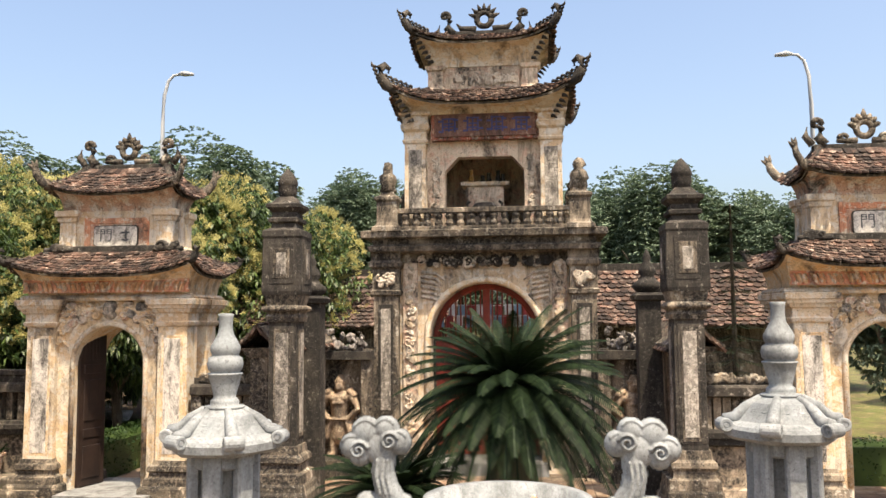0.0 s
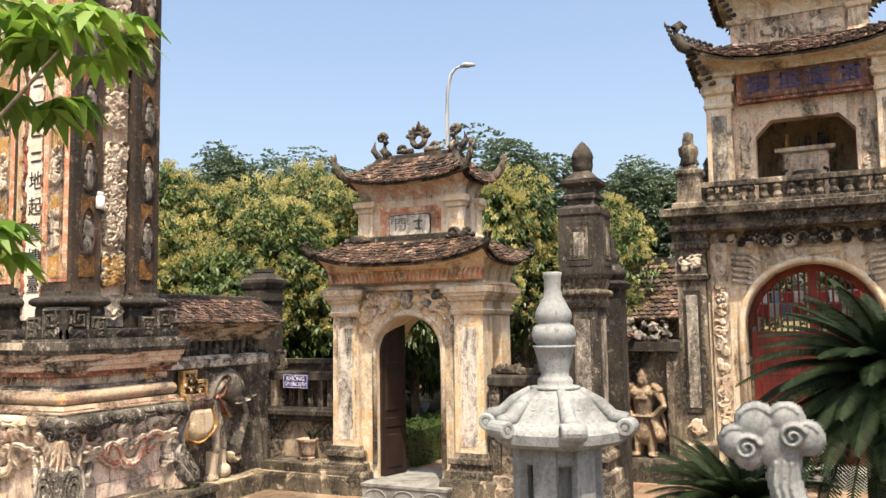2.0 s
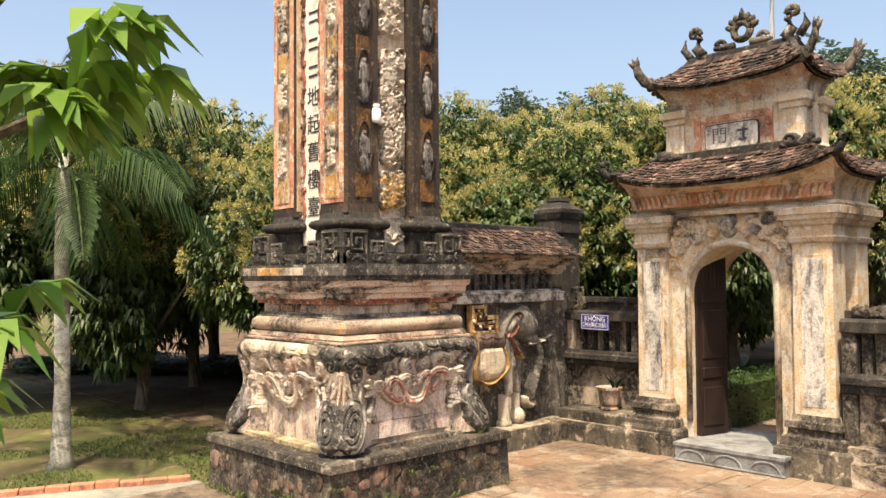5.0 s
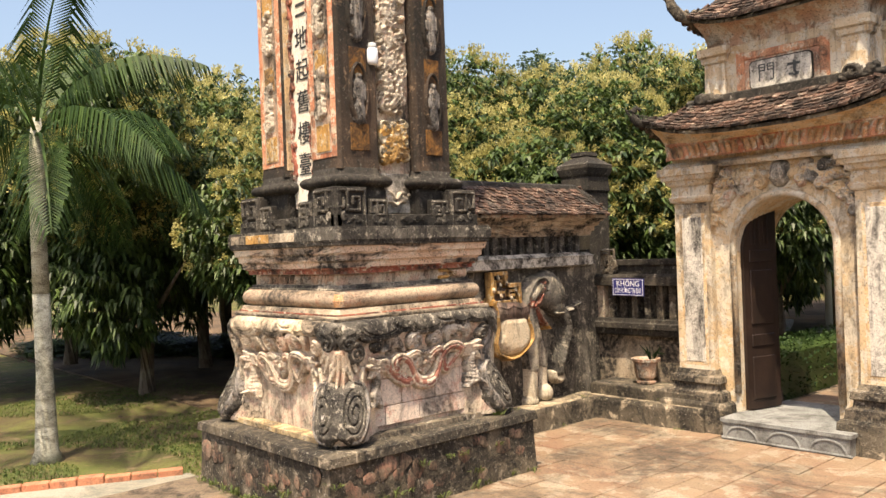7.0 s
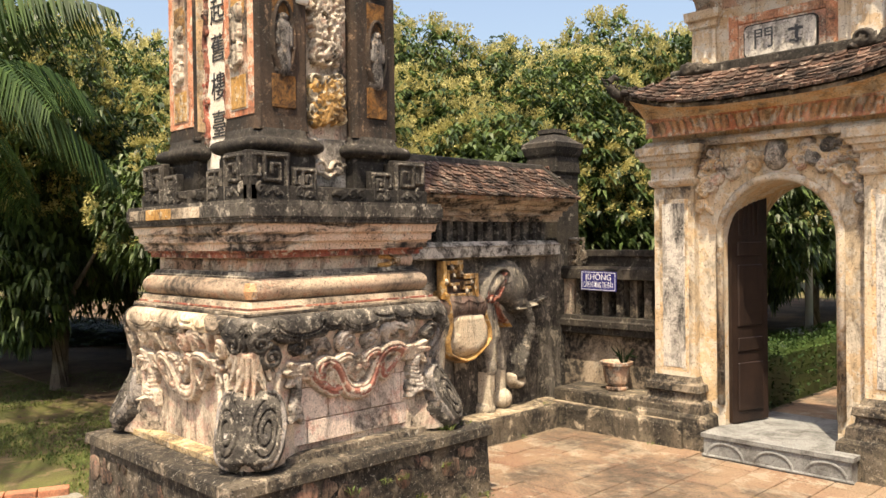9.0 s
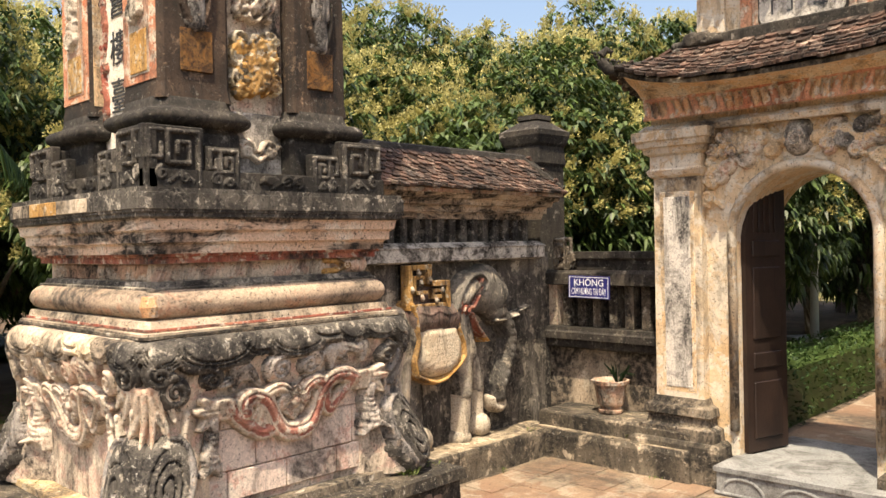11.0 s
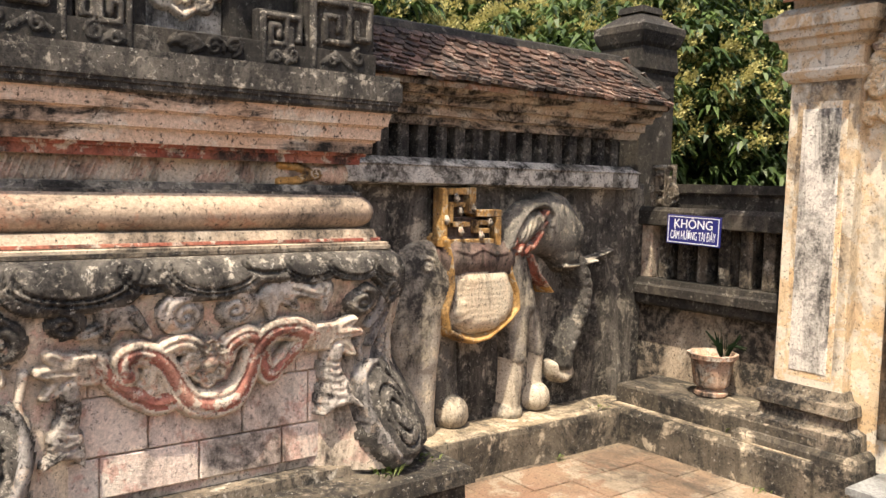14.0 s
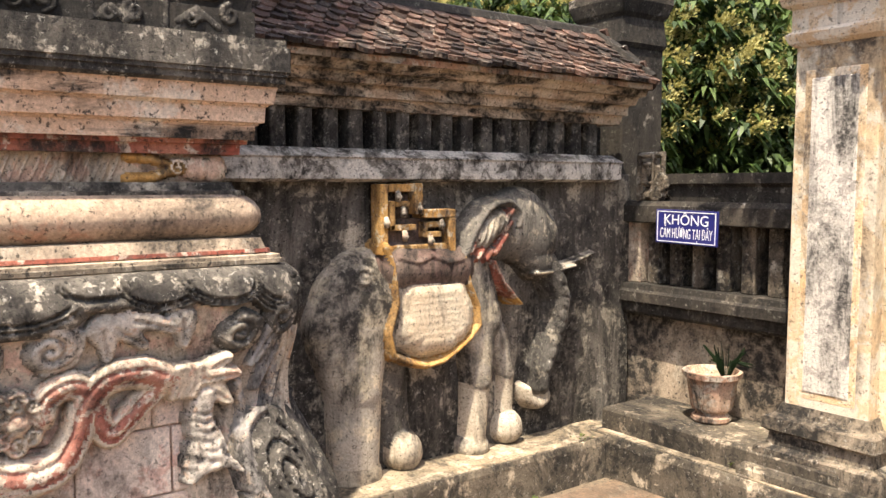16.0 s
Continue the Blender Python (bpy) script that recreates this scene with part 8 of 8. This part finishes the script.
# ---- cycad ----
def cycad(at, scale, seed, label):
    c = thing("cycad", label, "plant", "cycads", at)
    r_ = random.Random(seed)
    bm = tube([(0, 0, 0), (0.02, 0, 0.5), (0, 0, 1.0), (0, 0, 1.88)], [0.22, 0.20, 0.2, 0.16], 12)
    for v in bm.verts:
        v.co += noise.noise_vector(v.co * 11) * 0.04
    bm.transform(Matrix.Diagonal((scale, scale, scale, 1)))
    part("trunk", bm, M_BARK, c)
    n = 150
    for k in range(n):
        a = k * 2.39996
        tilt = 1.25 - 1.55 * (k / n) ** 0.85 + r_.uniform(-0.08, 0.08)
        L = (0.86 + 0.24 * (k / n)) * r_.uniform(0.9, 1.1)
        V, F = [], []
        p, d = Vector((0, 0, 1.90)), Vector((math.cos(a) * math.cos(tilt), math.sin(a) * math.cos(tilt), math.sin(tilt)))
        side = Vector((-math.sin(a), math.cos(a), 0))
        m = 30
        for j in range(m):
            d = (d + Vector((0, 0, -0.040 - 0.006 * (k / n)))).normalized()
            q = p + d * (L / m)
            up = side.cross(d).normalized()
            o = len(V)
            w = 0.007
            V.extend([(p + side * w)[:], (p - side * w)[:], (q - side * w)[:], (q + side * w)[:]])
            F.append((o, o + 1, o + 2, o + 3))
            if j > 2:
                ll = 0.14 * math.sin(math.pi * (0.18 + 0.8 * j / m)) ** 0.7
                for s in (-1, 1):
                    for h in (0, 0.5):
                        b = p + (q - p) * h
                        dd = (side * s * 0.85 + d * 0.5 + up * 0.38).normalized()
                        o = len(V)
                        V.extend([(b - d * 0.0065)[:], (b + d * 0.0065)[:], (b + d * 0.008 + dd * ll * 0.6)[:], (b + dd * ll * (0.85 + 0.15 * ((j * 7 + k) % 5) / 4))[:]])
                        F.append((o, o + 1, o + 2, o + 3))
            p = q
        V = [tuple(x * scale for x in v) for v in V]
        raw("frond", V, F, M_CYCAD, c)
    return c


cycad((0.72, 7.5, 0), 1.0, 1, "dark green cycad with a rosette of stiff arching fronds")
cycad((-0.2, 7.3, -0.35), 0.75, 2, "small dark cycad beside the larger one")

# ---- areca palm ----
ar = thing("areca_palm", "slim palm with limewashed trunk on the lawn", "palm", at=(-10.25, 6.2, -0.06))
part("trunk", tube([(0, 0, 0), (0.0, 0, 0.12), (0.02, 0, 0.9), (0.0, 0, 1.75)], [0.17, 0.115, 0.085, 0.085], 14), M_LIMEBARK, ar, "white limewashed lower trunk", True)
part("upper_trunk", tube([(0, 0, 1.75), (-0.03, 0, 2.4), (-0.05, 0.02, 3.1), (-0.05, 0.02, 3.6)], [0.083, 0.078, 0.085, 0.05], 14), M_LIMEBARK, ar, "ringed grey upper trunk", True)
ra = random.Random(4)
for k in range(15):
    a, tilt = k * 2.4, 1.3 - 1.3 * k / 15
    V, F = [], []
    p, d = Vector((-0.05, 0.02, 3.4)), Vector((math.cos(a) * math.cos(tilt), math.sin(a) * math.cos(tilt), math.sin(tilt)))
    side = Vector((-math.sin(a), math.cos(a), 0))
    m = 30
    for j in range(m):
        d = (d + Vector((0, 0, -0.055))).normalized()
        q = p + d * (2.1 / m)
        up = side.cross(d).normalized()
        o = len(V)
        w = 0.018 * (1 - j / m) + 0.004
        V.extend([(p + side * w)[:], (p - side * w)[:], (q - side * w)[:], (q + side * w)[:]])
        F.append((o, o + 1, o + 2, o + 3))
        if j > 4:
            ll = 0.55 * math.sin(math.pi * (0.15 + 0.8 * j / m))
            for s in (-1, 1):
                for h in (0.0, 0.5):
                    dd = (side * s + d * 0.75 + up * 0.1).normalized()
                    leaf_quads(V, F, p + (q - p) * h, dd, d, ll * ra.uniform(0.8, 1.1), 0.016, 0.85)
        p = q
    raw("frond", V, F, M_PALM, ar)

# ---- young broad-leaved tree near the walk ----
yt = thing("young_tree", "young tree with drooping bright green compound leaves", "tree", at=(-3.61, 2.7, -0.02))
br = [[(0, 0, 0), (0.05, 0.05, 1.2), (0.15, 0.1, 2.2), (0.3, 0.2, 3.2), (0.5, 0.3, 4.0)], [(0.1, 0.08, 1.7), (0.5, 0.4, 2.2), (0.9, 0.75, 2.75), (1.2, 1.0, 3.15), (1.38, 1.1, 3.4)], [(0.16, 0.1, 2.2), (0.55, 0.5, 2.8), (0.8, 0.9, 3.5)], [(0.05, 0.05, 1.3), (0.5, 0.4, 1.7), (1.0, 0.62, 1.95)], [(0.1, 0.08, 1.8), (0.6, 0.5, 2.3), (1.1, 0.85, 2.5)], [(0.3, 0.2, 3.2), (0.7, 0.7, 3.5), (1.0, 1.1, 3.6)]]
part("trunk", tube(br[0], [0.07, 0.055, 0.045, 0.03, 0.015], 8), M_BARK, yt)
for b_ in br[1:]:
    part("branch", tube(b_, [0.022, 0.018, 0.013, 0.009, 0.006][:len(b_)], 7), M_BARK, yt)
ry = random.Random(12)
V, F = [], []
tips = [Vector(p) for p in ((1.38, 1.1, 3.4), (1.2, 1.0, 3.2), (0.8, 0.9, 3.5), (1.0, 0.62, 1.98), (0.8, 0.5, 1.85), (1.1, 0.85, 2.55), (0.95, 0.75, 2.5), (1.0, 1.1, 3.6), (0.5, 0.3, 4.0), (0.7, 0.7, 3.5), (0.6, 0.6, 3.0), (1.15, 0.8, 2.62), (1.3, 0.95, 3.45))]
for tp in tips:
    for k in range(8):
        a = ry.uniform(0, 6.28)
        d = Vector((math.cos(a), math.sin(a), ry.uniform(-0.1, 0.5))).normalized()
        st_ = tp + d * ry.uniform(0.12, 0.26) + Vector((0, 0, 0.03))
        for j in range(8):
            b = a + (j - 3.5) * 0.5 + ry.uniform(-0.12, 0.12)
            dd = (Vector((math.cos(b), math.sin(b), ry.uniform(-0.7, 0.1))) + d * 0.3).normalized()
            s = dd.cross(Vector((0, 0, 1))).normalized()
            leaf_quads(V, F, st_, dd, s, ry.uniform(0.12, 0.20), 0.034, 0.4)
raw("leaves", V, F, M_LEAFLIGHT, yt)

# ---- hedges and garden behind the gate ----
def hedge(x0, x1, y0, y1, h, seed):
    t = thing("hedge", "low clipped green hedge along the garden path", "hedge", "hedges", ((x0 + x1) / 2, (y0 + y1) / 2, 0))
    hx, hy = (x1 - x0) / 2, (y1 - y0) / 2
    part("core", B(-hx + 0.05, hx - 0.05, -hy + 0.05, hy - 0.05, -0.05, h - 0.06), M_LEAF, t)
    r_ = random.Random(seed)
    V, F = [], []
    for k in range(int(900 * (x1 - x0 + 0.8) * (y1 - y0) / 2)):
        s = r_.randrange(4)
        p = Vector((r_.uniform(-hx, hx), r_.uniform(-hy, hy), h)) if s == 0 else Vector((hx if s < 3 else -hx, r_.uniform(-hy, hy), r_.uniform(0, h))) if s != 2 else Vector((r_.uniform(-hx, hx), -hy, r_.uniform(0, h)))
        d = Vector((r_.uniform(-1, 1), r_.uniform(-1, 1), r_.uniform(-0.3, 1))).normalized()
        leaf_quads(V, F, p, d, d.cross(Vector((0.3, 0.2, 1))).normalized(), 0.07, 0.017, 0.1)
    raw("foliage", V, F, M_PALM, t)


hedge(-6.5, -5.75, 12.9, 19.5, 0.62, 1)
hedge(-3.9, -3.3, 13.0, 18.0, 0.62, 2)
hedge(3.4, 6.8, 13.6, 14.3, 0.62, 3)
hedge(0.3, 1.8, 9.3, 9.9, 0.34, 4)
tagged(part("garden_path", B(-5.7, -3.95, 12.3, 22, -0.05, 0.0), M_FLOOR), "pinkish paved garden path beyond the gate", "path", kind="structure")
for x, y in ((-7.0, 17.5), (-8.4, 18.6), (-6.6, 20.0)):
    t = thing("planter", "pale stone planter in the garden", "planter", "garden planters", (x, y, -0.05))
    part("pot", lathe([(0.18, 0), (0.2, 0.08), (0.13, 0.16), (0.28, 0.42), (0.3, 0.5), (0.24, 0.5)], 0, 0, 16), M_GRANITE, t, smooth=True)

# ---- far buildings, lamps ----
for x, y, w_, rz in ((-4.2, 21.5, 3.0, 0), (4.6, 20.5, 2.6, 0)):
    hb = thing("temple_hall", "low temple hall with weathered tiled roof behind the gate", "building", "far halls", (x, y, 0))
    part("wall", B(-w_, w_, -1.2, 1.2, 0, 2.5), M_DARK, hb)
    sl = [slope_fn(-w_ - 0.3, -1.6, w_ + 0.3, -1.6, 2.3, -w_ - 0.3, 0, w_ + 0.3, 0, 3.6, 0.1, 0.06), slope_fn(w_ + 0.3, 1.6, -w_ - 0.3, 1.6, 2.3, w_ + 0.3, 0, -w_ - 0.3, 0, 3.6, 0.1, 0.06)]
    slab(sl, 0.06, "roof", M_DARK, hb)
    tiles(sl[0], hb, 0.17, 13, rng, False)
    part("ridge", B(-w_ - 0.3, w_ + 0.3, -0.09, 0.09, 3.55, 3.75), M_DARKER, hb)
    for s in (-1, 1):
        part("ridge_end", B(s * (w_ + 0.2) - 0.12, s * (w_ + 0.2) + 0.12, -0.12, 0.12, 3.6, 4.0), M_PALE, hb)
for x, y, s in ((-6.62, 16.7, 1), (6.31, 17.0, -1)):
    lp = thing("street_lamp", "tall curved galvanised street lamp", "street lamp", "street lamps", (x, y, 0))
    hz = 7.56
    part("pole", tube([(0, 0, -0.06), (0, 0, hz - 1.0), (0.02 * s, 0, hz - 0.45), (0.10 * s, 0, hz - 0.14), (0.22 * s, 0, hz - 0.02), (0.38 * s, 0, hz)], [0.06, 0.042, 0.038, 0.034, 0.03, 0.028], 8), M_METAL, lp, smooth=True)
    part("lamp_head", tube([(0.32 * s, 0, hz), (0.44 * s, 0, hz + 0.01), (0.64 * s, 0, hz - 0.015)], [0.03, 0.06, 0.03], 8, flat=1.4), M_METAL, lp, smooth=True)
flag_cols = [surface("flag_" + c, v, v, amount=0, bump=0, rough=0.8) for c, v in (("red", (0.35, 0.06, 0.06)), ("white", (0.62, 0.62, 0.62)), ("blue", (0.18, 0.28, 0.40)))]
for r in range(2):
    fl = thing("bunting", "string of small coloured cloth flags beyond the doors", "bunting", "flag strings", (GX, 17.0 + r * 0.6, 2.55 + 0.22 * r))
    for x_ in (-1.6, 1.6):
        part("pole", tube([(x_, 0, -2.6 - 0.22 * r), (x_, 0, 0.05)], 0.02, 6), M_METAL, fl)
    part("string", tube([(-1.6, 0, 0.01), (0, 0, -0.03), (1.6, 0, 0.01)], 0.006, 5), M_SIGNWHITE, fl)
    for i in range(16):
        part("flag", B(-1.5 + 0.19 * i, -1.35 + 0.19 * i, -0.004, 0.004, -0.24, 0.0, bev=0), flag_cols[(i + r) % 3], fl)

# ---- lawn edge and tufts ----
edge = thing("brick_edging", "row of red bricks edging the lawn", "edging", at=(-8.55, 6.8, -0.06))
bd = bpy.data.meshes.new("brick")
tmp = B(-0.11, 0.11, -0.055, 0.055, 0.0, 0.10, bev=0.006)
tmp.to_mesh(bd)
tmp.free()
bd.materials.append(M_BRICK)
re_ = random.Random(8)
for i in range(26):
    o = new("brick", bd)
    o.parent = edge
    o.matrix_basis = Matrix.Translation((-0.097 * i, -0.208 * i, re_.uniform(-0.01, 0.01))) @ Matrix.Rotation(math.atan2(-0.208, -0.097) + re_.uniform(-0.05, 0.05), 4, "Z")


def tuft(at, n, h, seed, name="weed_tuft"):
    r_ = random.Random(seed)
    V, F = [], []
    for k in range(n):
        a = r_.uniform(0, 6.28)
        d = Vector((math.cos(a) * 0.8, math.sin(a) * 0.8, r_.uniform(0.5, 1.4))).normalized()
        leaf_quads(V, F, Vector((r_.uniform(-0.05, 0.05), r_.uniform(-0.05, 0.05), 0)), d, d.cross(Vector((0.1, 0.2, 1))).normalized(), h * r_.uniform(0.6, 1.2), 0.006, 0.3)
    o = raw(name, V, F, M_GRASSBLADE)
    o.location = at
    return tagged(o, "small green weed tuft growing on the ledge", "weed", "weeds")


for i, (at, n, h) in enumerate((((-6.12, 8.72, 0.53), 26, 0.09), ((-6.2, 9.0, 0.52), 12, 0.06), ((-6.2, 11.38, 0.24), 14, 0.08), ((-7.1, 11.1, 0.22), 12, 0.07), ((-6.01, 8.3, 0.0), 20, 0.12), ((-6.01, 7.6, 0.0), 20, 0.14), ((-7.4, 6.86, 0.0), 22, 0.14), ((-6.6, 6.86, 0.0), 24, 0.16), ((-6.95, 10.6, 0.0), 12, 0.06), ((-5.98, 9.0, 0.0), 16, 0.1), ((-7.6, 7.15, 0.53), 14, 0.1), ((-5.9, 11.2, 0.0), 10, 0.06))):
    tuft(at, n, h, i)

for i in range(14):
    q_ = random.Random(500 + i)
    tuft((-6.02 + q_.uniform(-0.02, 0.0), 6.95 + 0.14 * i, q_.choice((0.0, 0.0, 0.12, 0.3))), 22, q_.uniform(0.07, 0.15), 40 + i)
for i in range(9):
    q_ = random.Random(600 + i)
    tuft((-8.0 + 0.2 * i, 6.86, q_.choice((0.0, 0.0, 0.15))), 24, q_.uniform(0.09, 0.17), 60 + i)
rg = random.Random(31)
V, F = [], []
for k in range(55000):
    x, y = rg.uniform(-15, -8.4), rg.uniform(3.5, 9.6)
    if x > -8.60 + (y - 6.8) * 0.466 and y < 6.95:
        continue
    if noise.noise(Vector((x * 0.7, y * 0.7, 0))) < -0.12:
        continue
    a = rg.uniform(0, 6.28)
    d = Vector((math.cos(a) * 0.7, math.sin(a) * 0.7, 1)).normalized()
    leaf_quads(V, F, Vector((x, y, -0.06)), d, d.cross(Vector((0.1, 0.2, 1))).normalized(), rg.uniform(0.04, 0.09), 0.006, 0.3)
tagged(raw("lawn_grass", V, F, M_GRASSBLADE), "short patchy lawn grass blades", "grass", kind="stuff")
V, F = [], []
for k in range(5000):
    x, y = rg.uniform(-16, -8.6), rg.uniform(7.5, 14)
    a = rg.uniform(0, 6.28)
    d = Vector((math.cos(a), math.sin(a), 0.15)).normalized()
    leaf_quads(V, F, Vector((x, y, -0.028)), d, Vector((-d.y, d.x, 0.1)), rg.uniform(0.06, 0.14), 0.018, 0.1)
tagged(raw("fallen_leaves", V, F, M_SOIL), "dry brown fallen leaves under the trees", "leaf litter", kind="stuff")

# ---- courtyard tiles ----
TS = 0.30
td = bpy.data.meshes.new("paving_tile")
tmp = box(bmesh.new(), -TS / 2 + 0.004, TS / 2 - 0.004, -TS / 2 + 0.004, TS / 2 - 0.004, -0.03, 0.0, bev=0.004)
tmp.to_mesh(td)
tmp.free()
td.materials.append(M_FLOOR)
tv = np.array([v.co[:] for v in td.vertices])
tf = [tuple(p.vertices) for p in td.polygons]
V, F = [], []
rt = random.Random(2)
for i in range(-25, 30):
    for j in range(-8, 54):
        x, y = i * TS + 0.1, j * TS + 0.05
        if x < -8.1 or (x < -5.9 and 6.75 < y < 9.2) or (x < -6.95 and y > 9) or (y > 11.5 and x < -5.3):
            continue
        dz = rt.uniform(-0.004, 0.003)
        if -7.1 < x < -3.4 and 8.6 < y < 11.5:
            o = new("paving_tile", td)
            o.parent = court
            o.matrix_basis = pose(x, y, dz, rt.uniform(-0.4, 0.4), rt.uniform(-0.4, 0.4), rt.uniform(-0.5, 0.5))
        else:
            o = len(V)
            V += (tv + (x, y, dz)).tolist()
            F += [tuple(k + o for k in f) for f in tf]
ob = raw("paving_tiles", V, F, M_FLOOR, court)
ob["kind"] = "stuff"
